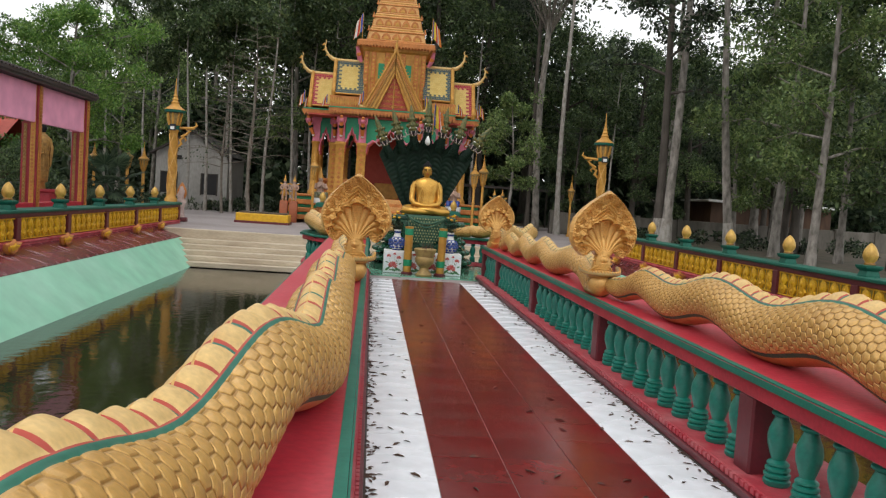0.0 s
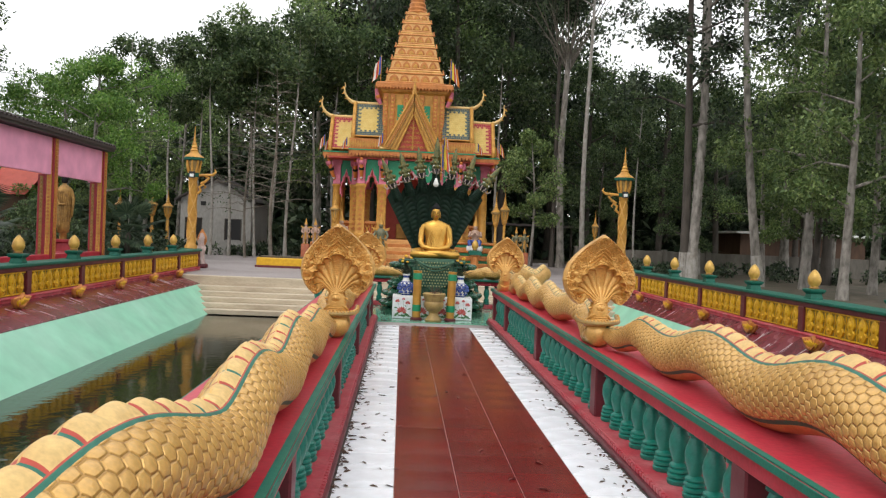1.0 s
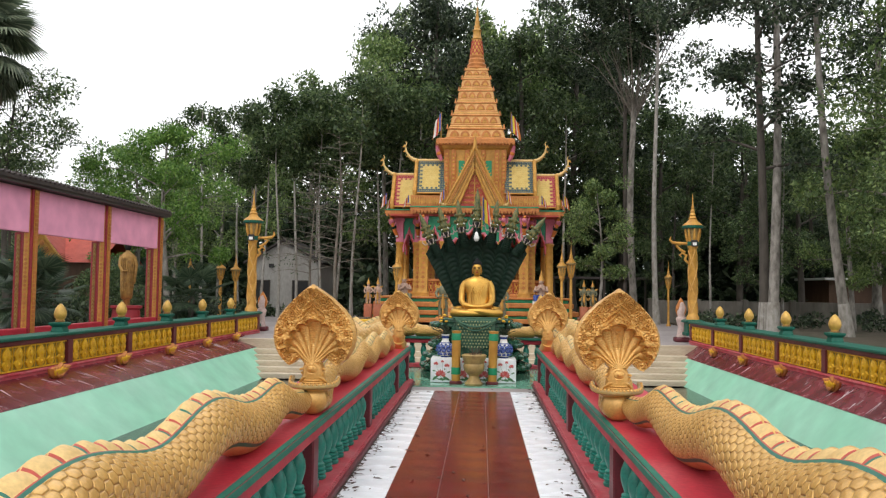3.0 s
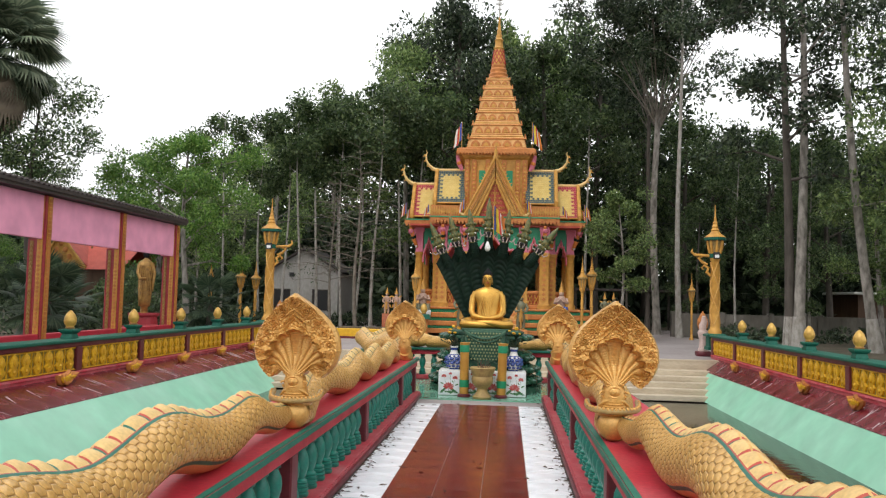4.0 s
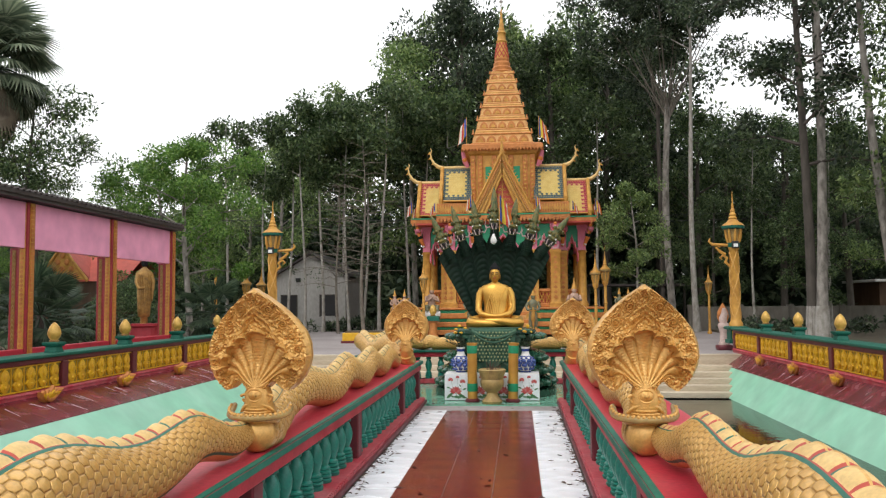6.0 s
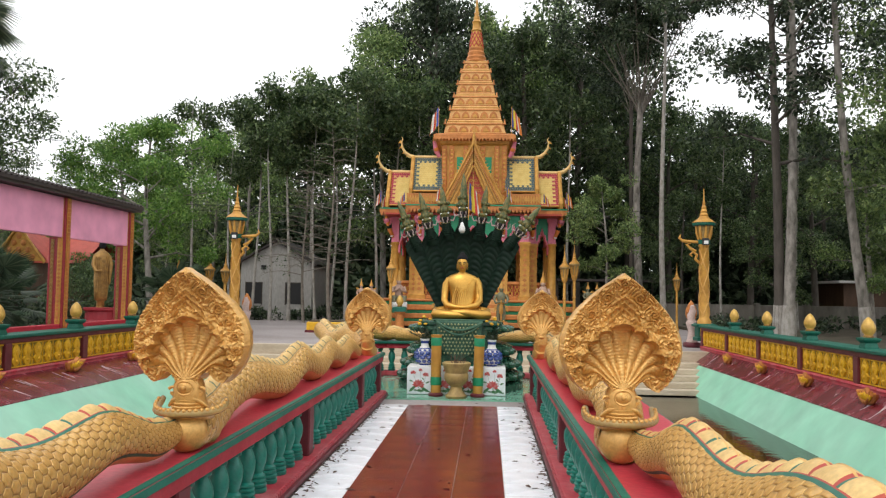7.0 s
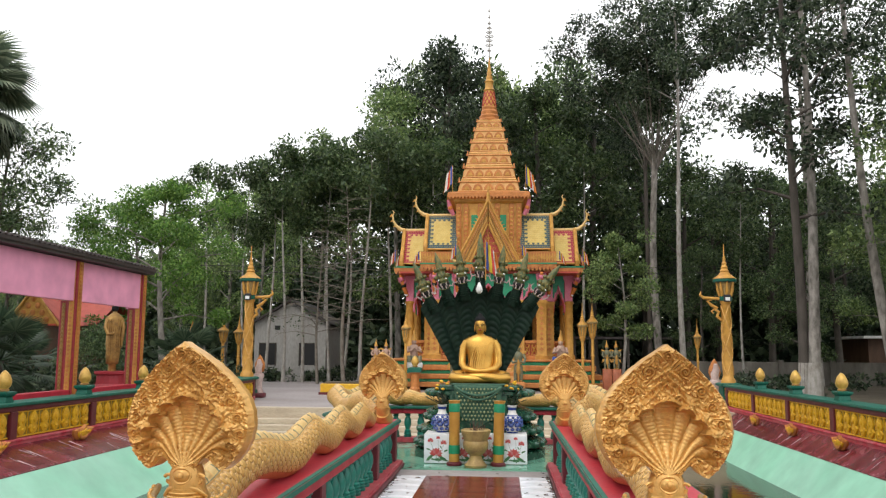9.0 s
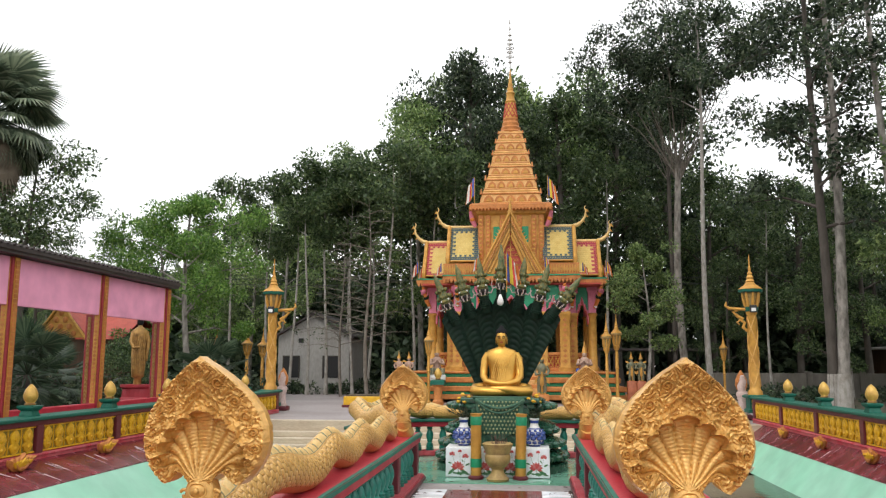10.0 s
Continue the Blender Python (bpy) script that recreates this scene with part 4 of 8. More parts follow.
def lotus_tile():
    m = Mesh().box(-0.18, 0.18, -0.008, 0.0, 0.0, 0.40, WHITETILE)
    for cx, cz, k in ((-0.01, 0.13, 1.05), (0.10, 0.28, 0.52), (-0.09, 0.31, 0.48), (0.02, 0.35, 0.34)):
        for ring, n, q in ((1.0, 9, 0.0), (0.72, 7, 0.001), (0.42, 5, 0.002)):
            for e in range(n):
                r = radians(-115 + 230 * e / (n - 1))
                tip = (cx + 0.095 * k * ring * math.sin(r), cz + 0.085 * k * ring * math.cos(r))
                sx, sz = 0.020 * k * math.cos(r), -0.020 * k * math.sin(r)
                mx, mz = cx + (tip[0] - cx) * 0.6, cz + (tip[1] - cz) * 0.6
                m.plate([(cx, cz - 0.01 * k), (mx + sx, mz + sz), tip, (mx - sx, mz - sz)], 0.004, PETAL if (e + n) % 3 == 0 else FLOWER, Matrix.Translation((0, -0.0105 - q, 0)))
        m.tube([(cx, -0.009, cz), (cx * 0.7 + 0.01, -0.009, cz * 0.6), (0.03, -0.009, 0.012)], 0.0022, LEAFP, 4)
    for cx, cz, w, a in ((0.09, 0.06, 0.068, 0.5), (-0.10, 0.07, 0.066, -0.7), (0.02, 0.045, 0.06, 0.1), (-0.12, 0.19, 0.032, 0.3), (0.13, 0.17, 0.036, -0.4), (0.06, 0.22, 0.026, 1.0), (-0.05, 0.05, 0.036, 0.2), (0.14, 0.035, 0.03, 0.1)):
        m.plate([(-w, 0), (-w * 0.4, w * 0.34), (w * 0.5, w * 0.3), (w, 0), (w * 0.4, -w * 0.26), (-w * 0.5, -w * 0.3)], 0.004, LEAFP, Matrix.Translation((cx, -0.0125, cz)) @ Matrix.Rotation(a, 4, "Y"))
    return m.data("tile")


LOTUS = lotus_tile()
for x in (-0.555, -0.185, 0.185, 0.555):
    made("tile", LOTUS, block, "white tile with painted red lotus", at=(x, -0.251, 0.008))

cloth = Mesh()
cols, rows = 40, 26
grid = [(0.36 * (2 * i / cols - 1) * (1 - 0.12 * j / rows), -0.90 - 0.05 * math.sin(i * 0.9) * (j / rows) * 0.5 - 0.02 * (j > 0), 1.104 - (0.62 - 0.10 * abs(2 * i / cols - 1) * 2) * j / rows)
        for j in range(rows + 1) for i in range(cols + 1)]
quads = [(j * (cols + 1) + i, j * (cols + 1) + i + 1, (j + 1) * (cols + 1) + i + 1, (j + 1) * (cols + 1) + i) for j in range(rows) for i in range(cols)]
cloth.add(grid, quads, CLOTH)
cloth.add([(p[0], p[1] + 0.012, p[2]) for p in grid], [tuple(reversed(q)) for q in quads], CLOTH)
cloth.box(-0.40, 0.40, -0.905, -0.3, 1.104, 1.112, CLOTH)
for j in range(9):
    for i in range(13):
        x, z = -0.33 + 0.053 * i + 0.026 * (j % 2), 1.045 - 0.055 * j
        if abs(x) < 0.33 - 0.012 * j and z > 0.52 + 0.35 * abs(x):
            cloth.plate([(x - 0.017, z), (x, z + 0.019), (x + 0.017, z), (x, z - 0.019)], 0.012, LACE, Matrix.Translation((0, -0.946, 0)))
made("altar_cloth", cloth, None, "green altar cloth with a pale dotted pattern", "cloth", at=(0.03, 16.95, 0), smooth=True)
made("cloth_swag", Mesh().tube([(0.36 * t, -0.945, 1.085 - 0.13 * (1 - t * t)) for t in np.linspace(-1, 1, 15)], 0.022, CLOTH, 8).tube(
    [(0.36 * t, -0.945, 1.085 - 0.20 * (1 - t * t)) for t in np.linspace(-1, 1, 15)], 0.018, CLOTH, 8), None, "twisted green cloth swag on the altar front", "cloth", at=(0.03, 16.95, 0), smooth=True)

for x in (-0.295, 0.325):
    c = thing("altar_column", pose(x, 15.66, 0, 0, 1.5 if x > 0 else 0, 0), "golden cylindrical altar candle column with green bands", "column", "altar columns")
    made("shaft", Mesh().lathe([(0.075, 0.03), (0.075, 0.86), (0.085, 0.9), (0.02, 0.905)], AMBER, seg=16), c, smooth=40)
    for z in (0.16, 0.74):
        made("band", Mesh().lathe([(0.078, z), (0.080, z + 0.01), (0.080, z + 0.11), (0.078, z + 0.12)], TEALPANEL, seg=16), c, smooth=40)
    made("foot", Mesh().lathe([(0.11, 0), (0.11, 0.03), (0.085, 0.05)], MAROON, seg=16), c, smooth=40)

urn = thing("incense_urn", (0.015, 15.5, 0), "worn golden incense urn on a stepped foot", "urn")
made("bowl", Mesh().lathe([(0.15, 0), (0.16, 0.03), (0.13, 0.06), (0.09, 0.11), (0.085, 0.16), (0.12, 0.19), (0.175, 0.26), (0.18, 0.33), (0.165, 0.36), (0.2, 0.46), (0.215, 0.5), (0.19, 0.515), (0.16, 0.47)], URN, seg=22), urn, smooth=40)
made("ash", Mesh().lathe([(0.165, 0.47), (0.1, 0.485), (0.01, 0.49)], CONCRETE, seg=16), urn)
rnd = random.Random(5)
sticks = Mesh()
for k in range(26):
    a, r = rnd.uniform(0, 6.28), rnd.uniform(0, 0.1)
    sticks.tube([(r * math.cos(a), r * math.sin(a), 0.48), (1.5 * r * math.cos(a), 1.5 * r * math.sin(a), 0.48 + rnd.uniform(0.06, 0.17))], 0.004, DRYLEAF, 4)
made("incense_sticks", sticks, urn, "burnt dark incense sticks")


def vase(x, y):
    v = thing("vase", (x, y, 0.415), "blue and white porcelain vase holding flowers", "vase", "altar vases")
    prof = [(0.075, 0), (0.085, 0.02), (0.12, 0.08), (0.135, 0.15), (0.115, 0.22), (0.065, 0.28), (0.055, 0.33), (0.07, 0.39), (0.075, 0.40), (0.055, 0.395)]
    made("body", Mesh().lathe(prof, WHITEPAINT, seg=20), v, smooth=True)
    m = Mesh()
    for z0, z1 in ((0.0, 0.025), (0.245, 0.26), (0.33, 0.37)):
        rr = lambda z: float(np.interp(z, [p[1] for p in prof[:9]], [p[0] for p in prof[:9]])) + 0.003
        m.lathe([(rr(z0), z0), (rr((z0 + z1) / 2), (z0 + z1) / 2), (rr(z1), z1)], BLUE, seg=20)
    for k in range(9):
        a = 2 * math.pi * k / 9
        for z, q in ((0.12, 0.044), (0.185, 0.042), (0.06, 0.034), (0.225, 0.024), (0.15, 0.03)):
            r = float(np.interp(z, [p[1] for p in prof[:9]], [p[0] for p in prof[:9]]))
            m.ball((r * math.cos(a + z * 9), r * math.sin(a + z * 9), z), q, BLUE, seg=6, scale=(1, 1, 0.8))
    made("glaze_pattern", m, v, "cobalt painted pattern")
    fl, rn = Mesh(), random.Random(int(x * 50))
    for k in range(44):
        a, e, q = rn.uniform(0, 6.28), rn.uniform(0.3, 1.4), rn.uniform(0.10, 0.30)
        tip = Vector((q * math.cos(a) * math.cos(e), q * math.sin(a) * math.cos(e), 0.4 + q * math.sin(e)))
        fl.tube([(0, 0, 0.38), tip * 0.6 + Vector((0, 0, 0.16)), tip], [0.004, 0.003, 0.002], LEAFD, 4)
        sd = Vector((math.sin(a), -math.cos(a), 0.3)) * 0.022
        mid = tip * 0.75 + Vector((0, 0, 0.1))
        fl.add([mid, mid + sd + (tip - mid) * 0.4, tip + (tip - mid) * 0.3, mid - sd + (tip - mid) * 0.4], [(0, 1, 2, 3)], LEAFD)
    made("stems", fl, v, "dark green stems")
    bl = Mesh()
    for k in range(9):
        a, q = rn.uniform(0, 6.28), rn.uniform(0.03, 0.15)
        bl.ball((q * math.cos(a), q * math.sin(a), 0.62 + rn.uniform(0, 0.12)), 0.03, YELLOW, seg=8, scale=(1, 1, 0.6))
    made("blossoms", bl, v, "yellow blossoms")


vase(-0.50, 16.08)
vase(0.53, 16.08)


# ---- the seated statue, one plain mesh ----
def seated_statue():
    m = Mesh()
    el = lambda prof, fl: m.rings([[(cx + rx * math.cos(a), cy + ry * math.sin(a), z) for a in [2 * math.pi * j / 28 for j in range(28)]] for rx, ry, cx, cy, z in prof], fl)
    # crossed legs
    el([(0.34, 0.20, 0, 0.0, 0.0), (0.40, 0.25, 0, -0.02, 0.04), (0.40, 0.25, 0, -0.02, 0.10), (0.34, 0.22, 0, -0.01, 0.16), (0.26, 0.18, 0, 0.03, 0.20)], GILT)
    for s in (-1, 1):
        m.tube([(s * 0.10, 0.04, 0.13), (s * 0.28, -0.02, 0.125), (s * 0.43, -0.09, 0.105), (s * 0.44, -0.17, 0.09), (s * 0.30, -0.25, 0.085), (s * 0.08, -0.28, 0.10 + 0.02 * s), (-s * 0.16, -0.26, 0.10 + 0.03 * s)],
               [0.10, 0.10, 0.095, 0.085, 0.075, 0.06, 0.035], GILT, 16)
        for k in range(4):
            m.tube([(s * (0.20 + 0.06 * k), -0.10 - 0.02 * k, 0.215 - 0.012 * k), (s * (0.24 + 0.06 * k), -0.2, 0.185 - 0.02 * k), (s * (0.22 + 0.05 * k), -0.305 + 0.03 * k, 0.10)], 0.008, GILT, 6)
    # torso under the robe
    el([(0.29, 0.18, 0.0, 0.05, 0.10), (0.245, 0.165, 0.02, 0.05, 0.24), (0.225, 0.15, 0.025, 0.055, 0.34), (0.23, 0.15, 0.02, 0.055, 0.46), (0.255, 0.15, 0.01, 0.055, 0.56),
        (0.275, 0.14, 0, 0.06, 0.63), (0.268, 0.125, 0, 0.062, 0.685), (0.22, 0.11, 0, 0.065, 0.73), (0.115, 0.085, 0, 0.067, 0.768), (0.062, 0.066, 0, 0.067, 0.79), (0.048, 0.058, 0, 0.07, 0.81), (0.047, 0.056, 0, 0.07, 0.87)], GILT)
    for s in (-1, 1):
        k = 1.0 if s < 0 else 1.14
        m.tube([(s * 0.215, 0.06, 0.67), (s * 0.268, 0.055, 0.58), (s * 0.288, 0.04, 0.45), (s * 0.292, -0.02, 0.31), (s * 0.235, -0.14, 0.235), (s * 0.09, -0.2, 0.205), (s * -0.02, -0.21, 0.205)],
               [0.066 * k, 0.070 * k, 0.064 * k, 0.060 * k, 0.052, 0.042, 0.028], GILT, 16)
    # robe folds from the shoulder
    for k in range(7):
        x0 = -0.04 - 0.035 * k
        m.tube([(x0 + 0.25, -0.03, 0.69), (x0 + 0.18, -0.085, 0.59), (x0 + 0.13, -0.094, 0.46), (x0 + 0.10, -0.095, 0.35), (x0 + 0.09, -0.118, 0.24)], 0.0085, GILT, 6)
    for k in range(6):
        m.tube([(0.24 + 0.014 * k, -0.02, 0.66 - 0.03 * k), (0.285, -0.035, 0.52 - 0.03 * k), (0.30, -0.085, 0.38 - 0.03 * k), (0.25, -0.17, 0.23)], 0.009, GILT, 6)
    # head: egg shape, ears, cap of hair
    neck = len(m.v)
    el([(0.04, 0.05, 0, 0.045, 0.822), (0.066, 0.088, 0, 0.045, 0.85), (0.081, 0.105, 0, 0.05, 0.91), (0.088, 0.115, 0, 0.055, 0.97), (0.084, 0.112, 0, 0.06, 1.03), (0.05, 0.07, 0, 0.06, 1.075)], GILT)
    m.ball((0, -0.060, 0.935), 0.018, GILT, seg=10, scale=(0.75, 1.0, 1.9))
    for s in (-1, 1):
        m.tube([(s * 0.014, -0.062, 0.972), (s * 0.036, -0.060, 0.984), (s * 0.060, -0.042, 0.974)], 0.0065, HAIR, 5)
        m.tube([(s * 0.018, -0.060, 0.956), (s * 0.036, -0.058, 0.953), (s * 0.054, -0.044, 0.957)], 0.0065, HAIR, 5)
        m.ball((s * 0.089, 0.055, 0.915), 0.026, GILT, seg=8, scale=(0.4, 0.7, 2.4))
    m.tube([(-0.024, -0.052, 0.886), (0, -0.058, 0.889), (0.024, -0.052, 0.886)], 0.008, BRICKRED, 5)
    el([(0.086, 0.085, 0, 0.125, 0.90), (0.093, 0.108, 0, 0.097, 0.97), (0.094, 0.119, 0, 0.066, 1.04), (0.087, 0.108, 0, 0.068, 1.072), (0.066, 0.085, 0, 0.066, 1.10), (0.042, 0.05, 0, 0.065, 1.118), (0.038, 0.042, 0, 0.065, 1.138), (0.01, 0.012, 0, 0.065, 1.16)], HAIR)
    for k in range(neck, len(m.v)):
        x, y, z = m.v[k]
        m.v[k] = (x, y, z - 0.03)
    return m


made("buddha_statue", seated_statue(), None, "gold painted seated statue in meditation on the altar", "statue", at=Matrix.Translation((0.04, 16.72, 1.10)) @ Matrix.Diagonal((0.95, 0.95, 0.97, 1)), smooth=60)


# ---- the many-headed serpent canopy behind it ----
def canopy():
    m = Mesh()
    n = 7
    roots = [(-0.36 + 0.12 * i) for i in range(n)]
    tops = [-0.86, -0.58, -0.29, 0.01, 0.32, 0.63, 0.95]
    tz = [2.44, 2.58, 2.68, 2.78, 2.68, 2.58, 2.46]
    # the webbed hood as a dished sheet
    cols, rows = 71, 104
    F = np.zeros((rows, cols, 3))
    for j in range(rows):
        t = j / (rows - 1)
        for i in range(cols):
            u = i / (cols - 1)
            w = 0.28 + 0.68 * t ** 0.95
            x = (2 * u - 1) * w
            c = abs(((u * n) % 1.0) - 0.5) * 2
            top = float(np.interp(u, [0.02, 0.2, 0.35, 0.5, 0.65, 0.8, 0.98], tz)) - 0.08 - 0.16 * (c ** 2)
            z = 0.95 + (top - 0.95) * t
            ring = 0.017 * abs(math.sin(t * 34 * math.pi / 2 - 1.2 * c))
            F[j, i] = (x, 0.20 - 0.30 * (2 * u - 1) ** 2 - 0.22 * t * t - 0.040 * (1 - c ** 2) - ring * (1 - 0.75 * c), z)
    add_grid(m, F, DKGREEN)
    add_grid(m, F + np.array([0, 0.09, 0]), DKGREEN, True)
    for e in (0, -1):
        add_grid(m, np.stack([F[:, e], F[:, e] + np.array([0, 0.09, 0])], 1), DKGREEN)
    add_grid(m, np.stack([F[-1], F[-1] + np.array([0, 0.09, 0])], 0), DKGREEN)
    for i in range(n):
        x, z = tops[i], tz[i]
        a = radians((i - 3) * 8)
        T = Matrix.Translation((x, 0.0 - 0.30 * (x / 0.95) ** 2 * 0.5 - 0.16, z)) @ Matrix.Rotation(a if i < 6 else radians(38), 4, "Y")
        m.tube([(0, 0.08, -0.30), (0, 0.02, -0.18), (0, 0.0, -0.05)], [0.10, 0.085, 0.075], DKGREEN, 12, T)
        for k in range(7):
            m.tube([(0.08 * math.cos(b), 0.03 - 0.09 * math.sin(b), -0.26 + 0.035 * k) for b in np.linspace(0.2, 2.94, 8)], 0.012, DKGREEN, 5, T)
        # gaping head
        m.ball((0, -0.02, 0.03), 0.09, BLACK, T, 12, (1.1, 1.25, 0.95))
        m.ball((0, -0.05, 0.085), 0.08, CROWN, T, 12, (1.1, 1.3, 0.6))
        m.tube([(-0.09, -0.02, -0.02), (-0.06, -0.12, -0.06), (0, -0.15, -0.07), (0.06, -0.12, -0.06), (0.09, -0.02, -0.02)], 0.0065, CROWN, 6, T)
        m.tube([(-0.09, -0.02, 0.05), (-0.065, -0.13, 0.04), (0, -0.16, 0.045), (0.065, -0.13, 0.04), (0.09, -0.02, 0.05)], 0.0065, CROWN, 6, T)
        for s in (-1, 1):
            m.tube([(s * 0.045, -0.13, 0.04), (s * 0.05, -0.14, -0.03)], [0.014, 0.003], FANG, 5, T)
            m.tube([(s * 0.03, -0.13, -0.06), (s * 0.03, -0.13, 0.0)], [0.012, 0.003], FANG, 5, T)
            m.tube([(s * 0.07, -0.05, -0.01), (s * 0.13, -0.05, -0.03), (s * 0.165, -0.05, 0.03), (s * 0.15, -0.04, 0.09)], [0.014, 0.012, 0.009, 0.003], FANG, 6, T)
            m.ball((s * 0.06, -0.10, 0.1), 0.018, WHITEPAINT, T, 8)
        crown = [(0.09, 0.08), (0.10, 0.13), (0.08, 0.16), (0.09, 0.22), (0.07, 0.26), (0.076, 0.31), (0.058, 0.36), (0.06, 0.41), (0.052, 0.46), (0.05, 0.52), (0.03, 0.6), (0.006, 0.70)]
        m.lathe(crown if i == 3 else [(r * 0.95, 0.08 + (z - 0.08) * 0.82) for r, z in crown], CROWN, T, 12)
        for k in range(10):
            b = 2 * math.pi * k / 10
            m.ball((0.11 * math.cos(b), 0.11 * math.sin(b), 0.16), 0.025, CROWN, T, 6, (1, 1, 1.6))
            m.ball((0.09 * math.cos(b), 0.09 * math.sin(b), 0.28), 0.02, CROWN, T, 6, (1, 1, 1.6))
    # coiled base between pedestal and hood
    m.lathe([(0.40, 0.0), (0.46, 0.05), (0.42, 0.1), (0.34, 0.12)], DKGREEN, Matrix.Translation((0, -0.1, 1.02 - 0.02)), 24)
    return m


made("serpent_canopy", canopy(), None, "dark green seven-headed serpent hood behind the seated statue", "serpent statue", at=(0.02, 17.42, 0.08), smooth=50)
bulb = thing("hanging_bulb", (0.02, 16.95, 2.62), "white light bulb hanging from a black wire", "light bulb")
made("glass", Mesh().lathe([(0.015, 0.08), (0.03, 0.04), (0.055, -0.03), (0.05, -0.07), (0.02, -0.1)], WHITEPAINT, seg=14), bulb, smooth=True)
made("wire", Mesh().tube([(0, 0, 0.07), (0, 0.05, 0.2), (0, 0.14, 0.3)], 0.006, BLACK, 5), bulb)


FLAGS = [material("flag_cloth_" + n, c, 0.8, 0, None, 8, 0.3, 60, 0.1) for n, c in
         (("blue", (0.05, 0.08, 0.36)), ("yellow", (0.7, 0.5, 0.05)), ("red", (0.5, 0.05, 0.04)), ("white", (0.7, 0.7, 0.68)), ("orange", (0.62, 0.2, 0.04)))]


def flag(x, y, z, h=0.9, turn=0.0, w=0.16):
    w = w * 1.5
    f = thing("flag", pose(x, y, z, 0, 0, turn), "small limp five-coloured flag on a thin pole", "flag", "small flags")
    made("pole", Mesh().tube([(0, 0, 0), (0, 0, h)], 0.012 * h, AMBER, 6), f)
    m = Mesh()
    for k in range(5):
        a, b = w * k / 5, w * (k + 1) / 5
        pts = []
        for z2, dy in ((h * 0.98, 0), (h * 0.75, 0.02), (h * 0.5, -0.015), (h * 0.3, 0.01)):
            pts += [(a * (0.6 + 0.4 * (1 - z2 / h)) + 0.01, dy + 0.05 * math.sin(k * 2), z2 - a * 0.8), (b * (0.6 + 0.4 * (1 - z2 / h)) + 0.01, dy + 0.05 * math.sin(k * 2 + 2), z2 - b * 0.8)]
        m.add(pts, [(0, 1, 3, 2), (2, 3, 5, 4), (4, 5, 7, 6)], FLAGS[k])
    made("cloth", m, f, "striped limp cloth")


flag(0.12, 17.1, 2.75, 0.66, 10, 0.19)


# ---- the spired pavilion across the plaza ----
PX, PY = -0.27, 44.9           # its centre
pav = thing("pavilion", (PX, PY, GZ), "orange and gold temple pavilion with a tall tiered spire", "pavilion")


def horn(m, T, k=1.0):
    """A curling gable-end finial, rising from the origin towards +x."""
    pts = [(0, 0, 0), (0.20, 0, 0.05), (0.42, 0, 0.22), (0.58, 0, 0.48), (0.62, 0, 0.74), (0.56, 0, 0.92), (0.62, 0, 1.03)]
    m.tube([(k * x, y, k * z) for x, y, z in pts], [0.11 * k, 0.10 * k, 0.075 * k, 0.055 * k, 0.04 * k, 0.028 * k, 0.016 * k], RIDGE, 8, T)
    for q in range(4):
        x, y, z = pts[q + 1]
        m.plate([(k * (x - 0.03), k * z), (k * (x + 0.17), k * (z - 0.05)), (k * (x + 0.05), k * (z + 0.12))], 0.05 * k, AMBER, T)


# stepped base with green bands
for k, (w, z0, z1, mat) in enumerate([(5.3, 0.0, 0.22, ORANGE), (5.0, 0.22, 0.36, TEALPANEL), (5.1, 0.36, 0.58, ORANGE), (4.75, 0.58, 0.74, TEALPANEL), (4.85, 0.74, 0.98, ORANGE), (4.6, 0.98, 1.14, TEALPANEL), (4.7, 1.14, 1.24, ORANGE)]):
    made("base_step", Mesh().box(-w, w, -w + 0.75, w - 0.75, z0, z1, mat, bevel=0.03), pav)
for k in range(7):
    made("stair", Mesh().box(-1.2, 1.2, -4.1 - 0.28 * (7 - k), -3.9, 0.0, 0.175 * (k + 1), ORANGE if k % 2 else PEACH, bevel=0.02), pav, "ochre painted stair")

# columns: golden shafts, pink above the capital
shaft = Mesh().square([(0.30, 1.24), (0.30, 1.42), (0.24, 1.46), (0.22, 1.55), (0.22, 3.80), (0.27, 3.88), (0.27, 3.98), (0.2, 4.02)], AMBER)
for z in np.linspace(1.7, 3.6, 9):
    for a in range(4):
        shaft.plate([(-0.11, z), (0, z + 0.12), (0.11, z), (0, z - 0.06)], 0.03, ORANGE, Matrix.Rotation(a * math.pi / 2, 4, "Z") @ Matrix.Translation((0, -0.225, 0)))
SHAFT = shaft.data("column", 40)
ROUND = Mesh().lathe([(0.3, 1.24), (0.3, 1.4), (0.22, 1.5), (0.2, 3.85), (0.27, 3.95), (0.2, 4.02)], AMBER, seg=14).data("column", 40)
UPPER = Mesh().square([(0.2, 4.02), (0.18, 4.1), (0.18, 5.0), (0.24, 5.1), (0.24, 5.28)], PINKCOL).data("upper_column", 40)
bracket = Mesh().tube([(0, -0.2, 4.25), (0, -0.45, 4.6), (0, -0.62, 5.0), (0, -0.75, 5.25)], [0.07, 0.11, 0.10, 0.07], FLAGS[4], 8)
bracket.ball((0, -0.68, 5.05), 0.13, PINKCOL, seg=8).ball((0, -0.5, 4.75), 0.14, DKGREEN, seg=8).ball((0, -0.28, 4.32), 0.08, WHITEPAINT, seg=8)
for s in (-1, 1):
    bracket.tube([(0, -0.52, 4.8), (s * 0.2, -0.6, 4.95), (s * 0.22, -0.68, 5.15)], [0.05, 0.04, 0.03], PINKCOL, 6)
BRACKET = bracket.data("bracket", 50)
